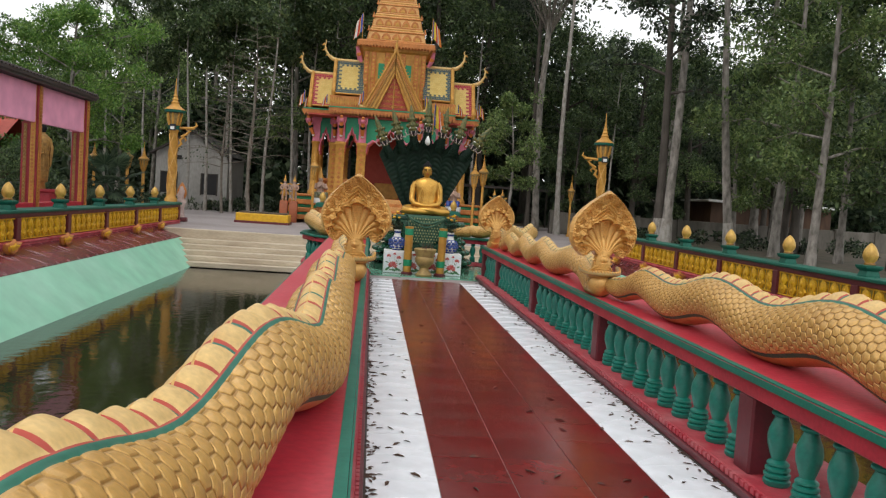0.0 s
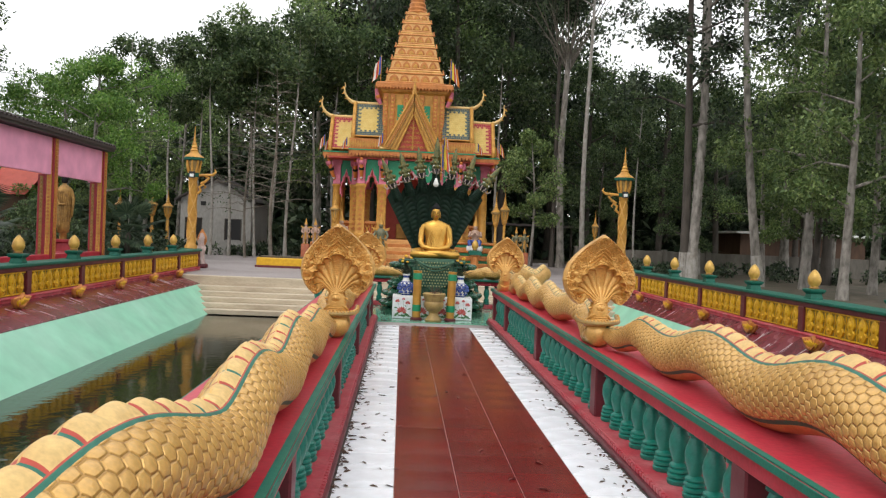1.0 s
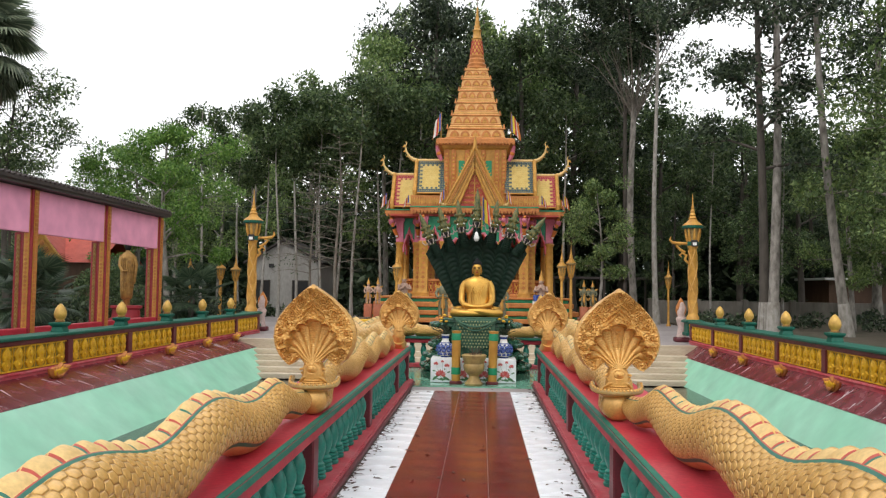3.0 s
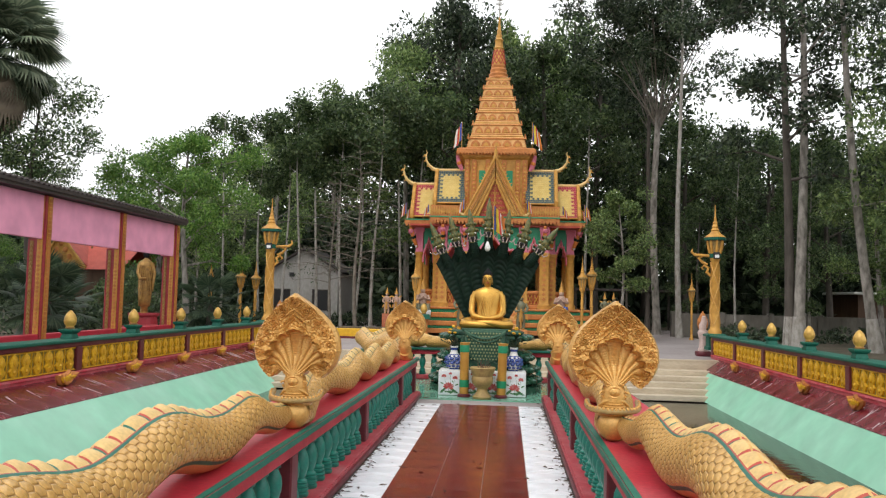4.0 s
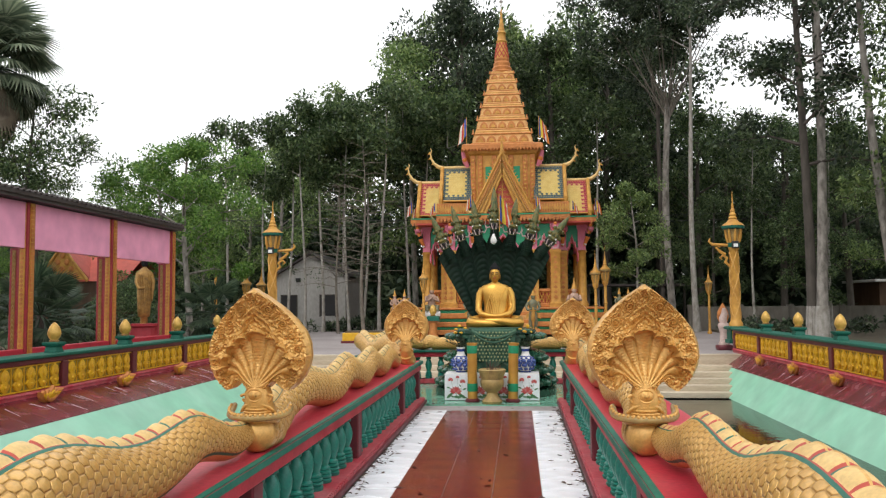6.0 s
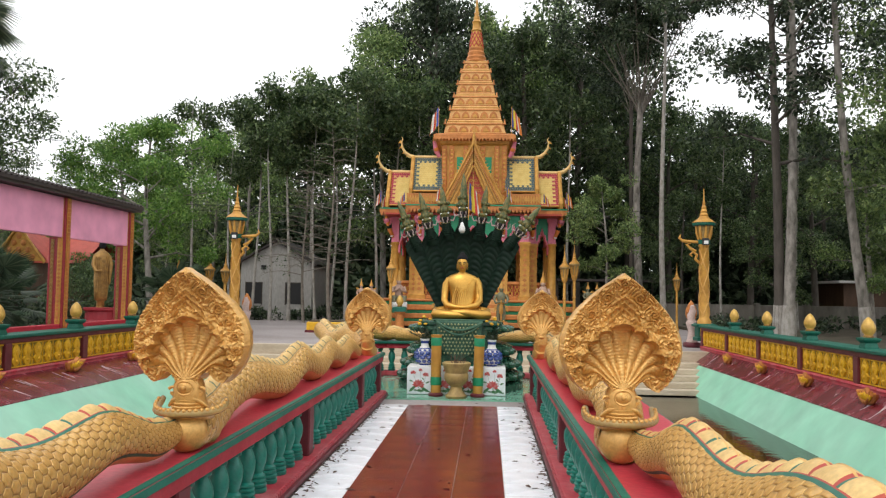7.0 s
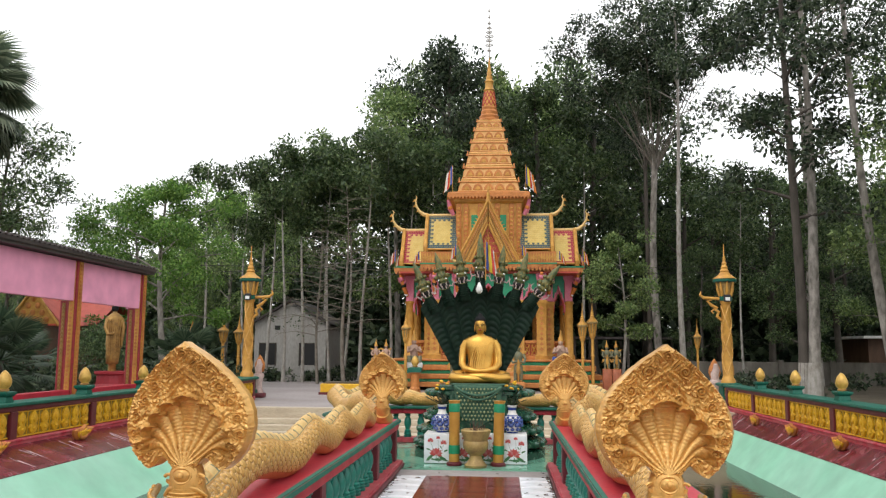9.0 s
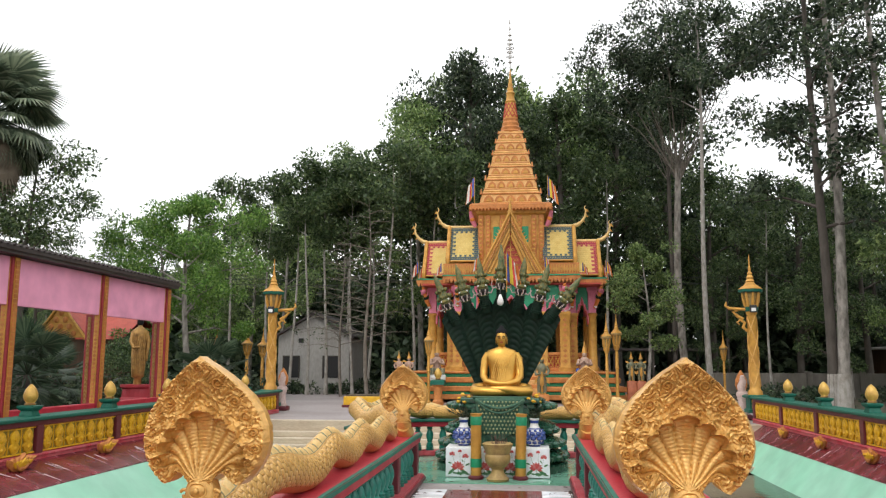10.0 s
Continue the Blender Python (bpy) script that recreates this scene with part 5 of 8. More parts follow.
SPOTS = [(-2.52, -2.8, SHAFT), (2.48, -2.8, SHAFT), (-1.45, -2.8, SHAFT), (1.45, -2.8, SHAFT), (-3.85, -1.6, ROUND), (3.85, -1.6, ROUND), (-2.9, -1.6, SHAFT), (2.9, -1.6, SHAFT),
         (-3.85, 1.6, ROUND), (3.85, 1.6, ROUND), (-2.5, 2.8, SHAFT), (2.5, 2.8, SHAFT), (-1.45, 2.8, SHAFT), (1.45, 2.8, SHAFT)]
for x, y, me in SPOTS:
    c = made("column", me, pav, "golden column carved with lozenges", at=(x, y, 0))
    made("upper_column", UPPER, c, "pink upper shaft")
    b = made("bracket", BRACKET, c, "multicoloured winged figure bracket")
    if y > 0:
        b.matrix_local = Matrix.Rotation(math.pi, 4, "Z")
    elif abs(x) > 3.5:
        b.matrix_local = Matrix.Rotation(math.copysign(0.6, x), 4, "Z")

# pointed arches and green spandrels between the columns
def arch(x0, x1, y, turn=0.0):
    w = (x1 - x0) / 2 - 0.2
    pts = [(-w, 3.5), (-w * 0.95, 3.9), (-w * 0.72, 4.15), (-w * 0.6, 4.10), (-w * 0.4, 4.42), (-w * 0.22, 4.40), (0, 4.75), (w * 0.22, 4.40), (w * 0.4, 4.42), (w * 0.6, 4.10), (w * 0.72, 4.15), (w * 0.95, 3.9), (w, 3.5)]
    T = Matrix.Translation(((x0 + x1) / 2, y, 0)) @ Matrix.Rotation(turn, 4, "Z")
    m = Mesh()
    n = len(pts)
    fr = [(x, -0.05, z) for x, z in pts] + [(x, -0.05, 5.25) for x, z in pts]
    bk = [(x, 0.05, z) for x, _, z in fr]
    m.add(fr + bk, [(i, i + 1, n + i + 1, n + i) for i in range(n - 1)] + [(2 * n + i + 1, 2 * n + i, 3 * n + i, 3 * n + i + 1) for i in range(n - 1)]
          + [(i + 1, i, 2 * n + i, 2 * n + i + 1) for i in range(n - 1)], TEALPANEL, T)
    a = made("arch", m, pav, "emerald green spandrel over a pointed arch")
    made("arch_trim", Mesh().tube([(x, -0.07, z) for x, z in pts], 0.07, PINKCOL, 6, T).tube([(x * 0.93, -0.1, z - 0.06) for x, z in pts], 0.04, BRICKRED, 6, T), a, "pink and red cusped trim")


for x0, x1 in ((-2.52, -1.45), (-1.45, 1.45), (1.45, 2.48)):
    arch(x0, x1, -2.8)
    arch(x0, x1, 2.8)
arch(-3.85, -2.9, -1.6)
arch(2.9, 3.85, -1.6)
for s in (-1, 1):
    arch(s * 3.85 - 1.6, s * 3.85 + 1.6, 0, math.pi / 2)

# low carved railings between the outer columns
def railing(x0, x1, y):
    r = made("railing", Mesh().box(x0, x1, y - 0.06, y + 0.06, 1.24, 1.42, ORANGE, bevel=0.02).box(x0, x1, y - 0.07, y + 0.07, 1.98, 2.12, ORANGE, bevel=0.02), pav, "orange carved railing")
    n = max(2, int((x1 - x0) / 0.3))
    for i in range(n):
        c = x0 + (x1 - x0) * (i + 0.5) / n
        m = Mesh().tube([(c + 0.12 * math.cos(b), y, 1.7 + 0.25 * math.sin(b)) for b in np.linspace(0, 2 * math.pi, 13)], 0.03, ORANGE, 5)
        m.tube([(c - 0.12, y, 1.45), (c, y, 1.7), (c + 0.12, y, 1.95)], 0.03, AMBER, 5).tube([(c + 0.12, y, 1.45), (c, y, 1.7), (c - 0.12, y, 1.95)], 0.03, AMBER, 5)
        made("scroll", m, r)
    made("back_panel", Mesh().box(x0, x1, y + 0.06, y + 0.09, 1.3, 2.0, BRICKRED), r)


railing(-2.3, -1.65, -2.8)
railing(1.65, 2.3, -2.8)
railing(-3.65, -3.1, -1.6)
railing(3.1, 3.65, -1.6)
made("inner_wall", Mesh().box(-1.3, 1.3, 1.8, 2.0, 1.24, 5.2, BRICKRED).box(-0.7, 0.7, 1.6, 1.8, 1.24, 2.1, AMBER, bevel=0.05), pav, "shaded red inner wall with a golden altar")
made("soffit", Mesh().box(-4.2, 4.2, -3.1, 3.1, 5.26, 5.34, BRICKRED), pav)


# fascias with hanging leaf edging
def fascia(x0, x1, y, z):
    m = Mesh().box(x0, x1, y - 0.06, y + 0.10, z + 0.10, z + 0.24, ORANGE, bevel=0.02).box(x0, x1, y - 0.09, y + 0.12, z + 0.24, z + 0.30, TEALPANEL)
    m.box(x0, x1, y - 0.05, y + 0.08, z + 0.04, z + 0.10, BRICKRED)
    n = int((x1 - x0) / 0.17)
    for i in range(n):
        c = x0 + (x1 - x0) * (i + 0.5) / n
        m.plate([(c - 0.08, z + 0.12), (c + 0.08, z + 0.12), (c + 0.05, z - 0.02), (c, z - 0.10), (c - 0.05, z - 0.02)], 0.05, ORANGE, Matrix.Translation((0, y - 0.07, 0)))
    return made("fascia", m, pav, "orange fascia with a leaf-shaped hanging edge")


fascia(-4.55, 4.55, -2.25, 5.36)
fascia(-3.2, 3.2, -3.35, 5.42)
made("eave", Mesh().box(-4.5, 4.5, -2.3, 2.3, 5.5, 5.66, ORANGE).box(-3.15, 3.15, -3.4, 3.4, 5.55, 5.72, ORANGE), pav)
for s in (-1, 1):
    m = Mesh().box(s * 4.52 - 0.06, s * 4.52 + 0.06, -2.3, 2.3, 5.44, 5.66, ORANGE)
    made("fascia", m, pav, "orange fascia")
for x0, x1 in ((-3.2, -1.7), (1.7, 3.2)):
    lat = Mesh().box(x0, x1, -3.0, -2.9, 5.72, 6.30, ORANGE)
    for i in range(12):
        c = x0 + (x1 - x0) * (i + 0.5) / 12
        lat.plate([(c - 0.06, 6.0), (c, 6.25), (c + 0.06, 6.0), (c, 5.78)], 0.05, AMBER, Matrix.Translation((0, -3.02, 0)))
    made("frieze", lat, pav, "orange carved frieze")


# tiled roof slopes: small scale tiles in a yellow field with a coloured border
def tiled_slope(x0, x1, y0, z0, y1, z1, border, frame_side):
    d = Vector((0, y1 - y0, z1 - z0))
    L, up = d.length, Vector((0, y1 - y0, z1 - z0)).normalized()
    out = Vector((0, -up.z, up.y))
    roof = made("roof", Mesh().add([(x0, y0, z0), (x1, y0, z0), (x1, y1, z1), (x0, y1, z1), (x0, y0 + 0.1, z0), (x1, y0 + 0.1, z0), (x1, y1 + 0.1, z1), (x0, y1 + 0.1, z1)],
                [(0, 1, 2, 3), (7, 6, 5, 4), (0, 3, 7, 4), (1, 5, 6, 2), (3, 2, 6, 7), (0, 4, 5, 1)], TILEY), pav, "steep roof slope of coloured scale tiles")
    nx, nz = round((x1 - x0) / 0.115), round(L / 0.125)
    m = Mesh()
    for j in range(nz):
        for i in range(nx):
            x = x0 + (x1 - x0) * (i + (0.5 if j % 2 else 0.25)) / nx
            outer = i if frame_side < 0 else nx - 1 - i
            tooth = (i + j) % 2
            if border is TILER:
                edge = outer < 2 + tooth or j > nz - 3 - tooth or j < 1
            else:
                edge = min(i, nx - 1 - i) < 2 + tooth or j > nz - 3 - tooth or j < 2 + tooth
            p = Vector((x, y0, z0)) + up * (L * j / nz)
            w, h = 0.057, 0.17
            q = [p + up * h + Vector((-w, 0, 0)) + out * 0.006, p + up * h + Vector((w, 0, 0)) + out * 0.006, p + up * 0.05 + Vector((w, 0, 0)) + out * 0.05,
                 p + out * 0.065, p + up * 0.05 + Vector((-w, 0, 0)) + out * 0.05]
            m.add(q, [(4, 3, 2, 1, 0)], border if edge else TILEY)
    tagged(made("roof_tiles", m, roof, "yellow scale tiles with a coloured border"), kind="stuff")
    bar = Mesh()
    for x in (x0, x1):
        if (x < 0) == (frame_side < 0) or frame_side == 0:
            if abs(x) == max(abs(x0), abs(x1)):
                bar.tube([Vector((x, y0 - 0.08, z0 - 0.1)), Vector((x, y0 - 0.10, z0 + 0.1)), Vector((x, (y0 + y1) / 2 - 0.10, (z0 + z1) / 2)), Vector((x, y1 - 0.06, z1 + 0.05))], [0.10, 0.11, 0.10, 0.10], AMBER, 8)
    bar.tube([(x0, y1 + 0.03, z1 + 0.05), (x1, y1 + 0.03, z1 + 0.05)], 0.09, RIDGE, 8)
    bar.tube([(x0, y0 - 0.05, z0 + 0.02), (x1, y0 - 0.05, z0 + 0.02)], 0.05, AMBER, 8)
    made("bargeboard", bar, roof, "golden ridge and bargeboard")
    h = Mesh()
    far = x0 if abs(x0) > abs(x1) else x1
    horn(h, Matrix.Translation((far, y1, z1 + 0.05)) @ (Matrix.Rotation(math.pi, 4, "Z") if far < 0 else Matrix.Identity(4)), 1.0)
    made("horn", h, roof, "golden curling horn finial")


for s in (-1, 1):
    a, b = sorted((s * 2.6, s * 4.25))
    tiled_slope(a, b, -2.05, 5.80, -0.95, 7.58, TILER, s)
    a, b = sorted((s * 1.55, s * 3.08))
    tiled_slope(a, b, -2.1, 6.50, -1.05, 8.32, TILEB, s)
    # the rear slopes and the gable ends
    made("gable_end", Mesh().plate([(-2.0, 5.7), (2.0, 5.7), (0.9, 7.45), (-0.9, 7.45)], 0.12, AMBER, Matrix.Translation((s * 4.15, 0, 0)) @ Matrix.Rotation(math.pi / 2, 4, "Z")), pav, "golden gable end")
    made("gable_end", Mesh().plate([(-2.0, 6.6), (2.0, 6.6), (1.0, 8.25), (-1.0, 8.25)], 0.12, AMBER, Matrix.Translation((s * 3.0, 0, 0)) @ Matrix.Rotation(math.pi / 2, 4, "Z")), pav, "golden gable end")
made("rear_roof", Mesh().add([(-4.2, 2.1, 5.8), (4.2, 2.1, 5.8), (4.2, 0.9, 7.45), (-4.2, 0.9, 7.45), (-4.2, -0.9, 7.45), (4.2, -0.9, 7.45)], [(1, 0, 3, 2), (2, 3, 4, 5)], TILEY)
     .add([(-3.05, 2.1, 6.6), (3.05, 2.1, 6.6), (3.05, 1.0, 8.25), (-3.05, 1.0, 8.25), (-3.05, -1.0, 8.25), (3.05, -1.0, 8.25)], [(1, 0, 3, 2), (2, 3, 4, 5)], TILEY), pav)

# tower body behind the front gable
made("tower", Mesh().square([(1.72, 5.7), (1.72, 6.0), (1.62, 6.1), (1.62, 8.85), (1.72, 8.95), (1.75, 9.1)], AMBER), pav, "golden tower body")
for s in (-1, 1):
    made("green_panel", Mesh().plate([(s * 0.30, 8.28), (s * 0.86, 8.28), (s * 0.86, 7.45), (s * 0.62, 7.45)][::s], 0.05, TEALPANEL, Matrix.Translation((0, -1.66, 0))), pav, "emerald panel")
    for x in (0.42, 1.12, 1.48):
        pil = Mesh().box(s * x - 0.12, s * x + 0.12, -1.74, -1.62, 6.1, 8.85, ORANGE, bevel=0.02)
        for z in np.linspace(6.3, 8.6, 12):
            pil.ball((s * x, -1.74, z), 0.07, AMBER, seg=6, scale=(1, 0.5, 1))
        made("pilaster", pil, pav, "orange carved pilaster")
    for t in (-1.55, 1.55):
        fig = Mesh().tube([(s * 1.75, t, 8.3), (s * 1.9, t * 1.05, 8.6), (s * 2.0, t * 1.12, 9.05)], [0.09, 0.13, 0.08], PINKCOL, 8).ball((s * 1.9, t * 1.08, 8.65), 0.13, FLAGS[4], seg=8)
        made("bracket", fig, pav, "pink winged bracket figure")

# front gable: broad carved bands over a red pediment
gab = made("gable", Mesh().plate([(-0.95, 5.75), (0.95, 5.75), (0.52, 6.45), (0.22, 7.1), (0, 7.72), (-0.22, 7.1), (-0.52, 6.45)], 0.1, BRICKRED, Matrix.Translation((0, -3.2, 0))), pav, "red pediment with carved golden foliage")
# foliage scrolls climb in mirrored pairs round a central stem
for k in range(7):
    z = 5.92 + 0.24 * k
    w = 0.78 * (7.6 - z) / 1.85
    for q in range(max(1, int(w / 0.17))):
        for e in (-1, 1):
            x, r = e * (0.10 + 0.17 * q), 0.082 - 0.006 * q
            made("carving", Mesh().tube([(x + e * r * math.cos(b) * (1 - b / 8), -3.27, z + r * math.sin(b) * (1 - b / 8)) for b in np.linspace(-0.6, 5.6, 10)], 0.020, ORANGE if (k + q) % 2 else AMBER, 5), gab)
made("carving", Mesh().tube([(0, -3.27, 5.8), (0, -3.28, 6.6), (0, -3.27, 7.45)], [0.035, 0.03, 0.015], AMBER, 6), gab)
OUTER = lambda t: (1.50 * t ** 1.06, 8.72 - 2.95 * t)
INNER = lambda t: (0.03 + 0.76 * t ** 1.02, 7.52 - 1.78 * t)
for e in (-1, 1):
    ts = np.linspace(0, 1, 9)
    pts = [(e * (x + 0.02), z) for x, z in map(OUTER, ts)] + [(e * x, z) for x, z in map(INNER, ts[::-1])]
    m = Mesh().plate(pts if e > 0 else pts[::-1], 0.22, AMBER, Matrix.Translation((0, -3.28, 0)))
    # two rows of carved leaves between three mouldings
    for t in np.linspace(0.05, 0.96, 25):
        (xo, zo), (xi, zi) = OUTER(t), INNER(t)
        for f in (0.28, 0.70):
            x, z = e * (xo + (xi - xo) * f), zo + (zi - zo) * f
            m.plate([(x - 0.062, z), (x, z + 0.085), (x + 0.062, z), (x, z - 0.055)], 0.09, AMBER if f > 0.5 else ORANGE, Matrix.Translation((0, -3.41, 0)), 0.25)
            m.ball((x, -3.46, z), 0.022, RIDGE, seg=6)
    made("bargeboard", m, gab, "broad golden carved bargeboard")
    for f, r, mat in ((0.0, 0.055, AMBER), (0.49, 0.030, BRONZE), (0.97, 0.050, AMBER)):
        made("moulding", Mesh().tube([(e * (a[0] + (b[0] - a[0]) * f), -3.40, a[1] + (b[1] - a[1]) * f) for a, b in ((OUTER(t), INNER(t)) for t in ts)], r, mat, 7), gab, "golden gable moulding")
    edge = Mesh()
    for t in np.linspace(0.03, 0.97, 20):
        x, z = OUTER(t)
        edge.plate([(e * (x - 0.02), z - 0.08), (e * (x + 0.15), z + 0.11), (e * (x + 0.03), z + 0.07)][::e], 0.10, AMBER, Matrix.Translation((0, -3.25, 0)))
    made("flame_edge", edge, gab, "golden flame-shaped edge")
    made("foot_scroll", Mesh().tube([(e * 1.42, -3.36, 5.80), (e * 1.60, -3.38, 5.80), (e * 1.70, -3.38, 5.94), (e * 1.62, -3.38, 6.06)], [0.09, 0.08, 0.06, 0.02], RIDGE, 8), gab, "golden curling gable foot")
made("apex_finial", Mesh().lathe([(0.1, 8.5), (0.14, 8.7), (0.06, 8.85), (0.09, 8.95), (0.03, 9.2), (0.005, 9.5)], AMBER, Matrix.Translation((0, -3.3, 0)), 10), gab, smooth=True)
made("front_roof", Mesh().add([(-1.5, -3.2, 5.75), (-1.5, -1.6, 5.75), (0, -1.6, 8.6), (0, -3.2, 8.6), (1.5, -3.2, 5.75), (1.5, -1.6, 5.75)], [(0, 3, 2, 1), (4, 5, 2, 3)], AMBER), pav)

# spire
corn = Mesh().square([(1.75, 9.08), (2.02, 9.14), (2.02, 9.34), (1.9, 9.42), (1.7, 9.46)], ORANGE)
for k in range(24):
    c = -2.0 + 4.0 * (k + 0.5) / 24
    for a in range(4):
        corn.plate([(c - 0.08, 9.2), (c + 0.08, 9.2), (c, 9.0)], 0.04, ORANGE, Matrix.Rotation(a * math.pi / 2, 4, "Z") @ Matrix.Translation((0, -2.03, 0)))
made("cornice", corn, pav, "orange cornice with a leaf-shaped edge")
levels = [(1.55, 9.46, 10.12), (1.32, 10.12, 10.78), (1.13, 10.78, 11.38), (0.96, 11.38, 11.98), (0.79, 11.98, 12.55), (0.64, 12.55, 12.95)]
for k, (w, z0, z1) in enumerate(levels):
    h = z1 - z0
    st = made("spire_tier", Mesh().square([(w, z0), (w, z0 + h * 0.10), (w * 0.97, z0 + h * 0.14), (w * 0.925, z0 + h * 0.62), (w * 0.945, z0 + h * 0.66), (w * 0.945, z0 + h * 0.74), (w * 0.90, z0 + h * 0.80), (w * 0.865, z1)], PEACH), pav, "stepped golden spire tier")
    trim = Mesh().square([(w * 0.93, z0 + h * 0.645), (w * 0.962, z0 + h * 0.70), (w * 0.935, z0 + h * 0.76)], ORANGE).square([(w * 0.995, z0), (w * 1.012, z0 + h * 0.05), (w * 0.985, z0 + h * 0.12)], ORANGE)
    trim.square([(w * 0.885, z0 + h * 0.84), (w * 0.905, z0 + h * 0.88), (w * 0.875, z0 + h * 0.93)], AMBER)
    n = (5, 5, 4, 4, 3, 3)[k]
    for a in range(4):
        R = Matrix.Rotation(a * math.pi / 2, 4, "Z")
        for i in range(n):
            c = w * 0.88 * (2 * (i + 0.5) / n - 1)
            q = w * 0.80 / n
            half = [(c + q * u, z0 + h * (0.15 + v)) for u, v in ((-1, 0), (1, 0), (0.93, 0.16), (0.70, 0.30), (0.36, 0.40), (0, 0.46), (-0.36, 0.40), (-0.70, 0.30), (-0.93, 0.16))]
            trim.plate(half, 0.06, ORANGE, R @ Matrix.Translation((0, -w * 0.955, 0)), 0.12)
            trim.plate([(c + (x - c) * 0.55, z0 + h * 0.16 + (z - z0 - h * 0.16) * 0.58) for x, z in half], 0.05, AMBER, R @ Matrix.Translation((0, -w * 0.975, 0)), 0.12)
        for e in (-1, 1):
            trim.plate([(e * w * 0.97 - 0.06, z0 + h * 0.66), (e * w * 0.97 + 0.06, z0 + h * 0.66), (e * w * 0.95, z0 + h * 1.02)], 0.06, ORANGE, R @ Matrix.Translation((0, -w * 0.95, 0)))
    made("antefix_trim", trim, st, "deep orange antefix leaves and mouldings")
made("spire_rings", Mesh().lathe([(0.56, 12.9), (0.6, 13.0), (0.5, 13.08), (0.52, 13.2), (0.43, 13.28), (0.45, 13.42), (0.38, 13.5), (0.40, 13.6), (0.36, 13.66)], ORANGE, seg=20), pav, smooth=40)
cone = made("spire_cone", Mesh().lathe([(0.37, 13.66), (0.33, 13.9), (0.25, 14.4)], AMBER, seg=20), pav, "golden cone with a red lattice", smooth=40)
for s in (-1, 1):
    for k in range(10):
        a0 = 2 * math.pi * k / 10
        made("lattice", Mesh().tube([((0.375 - 0.12 * t) * math.cos(a0 + s * 1.3 * t), (0.375 - 0.12 * t) * math.sin(a0 + s * 1.3 * t), 13.68 + 0.7 * t) for t in np.linspace(0, 1, 8)], 0.026, BRICKRED, 5), cone)
made("spire_top", Mesh().lathe([(0.25, 14.4), (0.30, 14.46), (0.22, 14.55), (0.20, 14.8), (0.25, 14.86), (0.15, 14.98), (0.17, 15.08), (0.11, 15.18), (0.13, 15.28), (0.08, 15.4), (0.09, 15.5), (0.05, 15.65), (0.06, 15.75), (0.02, 16.1)], AMBER, seg=16), pav, smooth=50)
TIN = material("dull_silver_metal", (0.42, 0.40, 0.37), 0.45, 0.3, (0.3, 0.27, 0.22), 8, 0.6, 40, 0.1)
nd = Mesh().tube([(0, 0, 16.0), (0, 0, 18.5)], [0.035, 0.014], TIN, 6)
for z, r in ((16.35, 0.10), (16.62, 0.20), (16.84, 0.17), (17.04, 0.22), (17.24, 0.16), (17.44, 0.12), (17.66, 0.08), (17.95, 0.05), (18.25, 0.035)):
    nd.tube([(r * math.cos(a), r * math.sin(a), z) for a in np.linspace(0, 2 * math.pi, 13)], 0.016, TIN, 4)
    for a in range(6):
        x, y = r * math.cos(a * 1.047), r * math.sin(a * 1.047)
        nd.tube([(0, 0, z - 0.03), (x, y, z), (x * 1.12, y * 1.12, z + 0.11)], [0.012, 0.014, 0.006], TIN, 4)
made("needle", nd, pav, "thin silvery tiered needle")
for ob in pav.children:
    if ob.name.split(".")[0] in ("spire_tier", "spire_rings", "spire_cone", "spire_top", "needle"):
        ob.matrix_local = Matrix.Translation((0, 0, -0.145 * 9.46)) @ Matrix.Diagonal((1, 1, 1.145, 1))
pav.location.z = 0.0

for x, y, z, h in ( (-4.75, 42.5, 5.7, 0.8), (4.2, 42.5, 5.7, 0.8), (-1.75, 41.4, 5.85, 0.75), (1.3, 41.4, 5.85, 0.75), (-3.6, 42.4, 5.8, 0.6), (3.1, 42.4, 5.8, 0.6), (-4.55, 43.1, 5.7, 0.7), (4.05, 43.1, 5.7, 0.7)):
    flag(x, y, z, h, 0 if x > 0 else 170, 0.24)
flag(-2.05, 42.95, 9.4, 1.35, 150, 0.42)
flag(1.55, 42.95, 9.4, 1.35, 20, 0.42)


# ---- guardian figures, small lanterns and planters before the pavilion ----
def kneeling_figure(x, y, z, k, turn, mats, base):
    m = Mesh()
    T = pose(x, y, z, 0, 0, turn) @ Matrix.Diagonal((k, k, k, 1))
    m.box(-0.32, 0.32, -0.35, 0.35, 0, 0.22, base, T, 0.03)
    m.ball((0, 0.05, 0.36), 0.26, mats[0], T, 12, (1.1, 1.2, 0.6))
    m.lathe([(0.2, 0.35), (0.15, 0.55), (0.2, 0.78), (0.12, 0.88), (0.06, 0.92)], mats[1], T, 12)
    for s in (-1, 1):
        m.tube([(s * 0.2, 0, 0.8), (s * 0.26, -0.1, 0.62), (s * 0.08, -0.24, 0.68), (0, -0.26, 0.78)], [0.06, 0.055, 0.045, 0.03], mats[1], 8, T)
        m.tube([(s * 0.1, 0, 0.35), (s * 0.22, -0.3, 0.4), (s * 0.2, -0.32, 0.22)], [0.1, 0.09, 0.07], mats[0], 8, T)
    m.ball((0, -0.02, 1.0), 0.11, mats[1], T, 12, (0.9, 1, 1.15))
    m.lathe([(0.12, 1.05), (0.1, 1.12), (0.08, 1.2), (0.05, 1.3), (0.01, 1.5)], mats[2], T, 10)
    return made("guardian_statue", m, None, "painted kneeling guardian statue on a small plinth", "statue", "guardian statues", smooth=50)


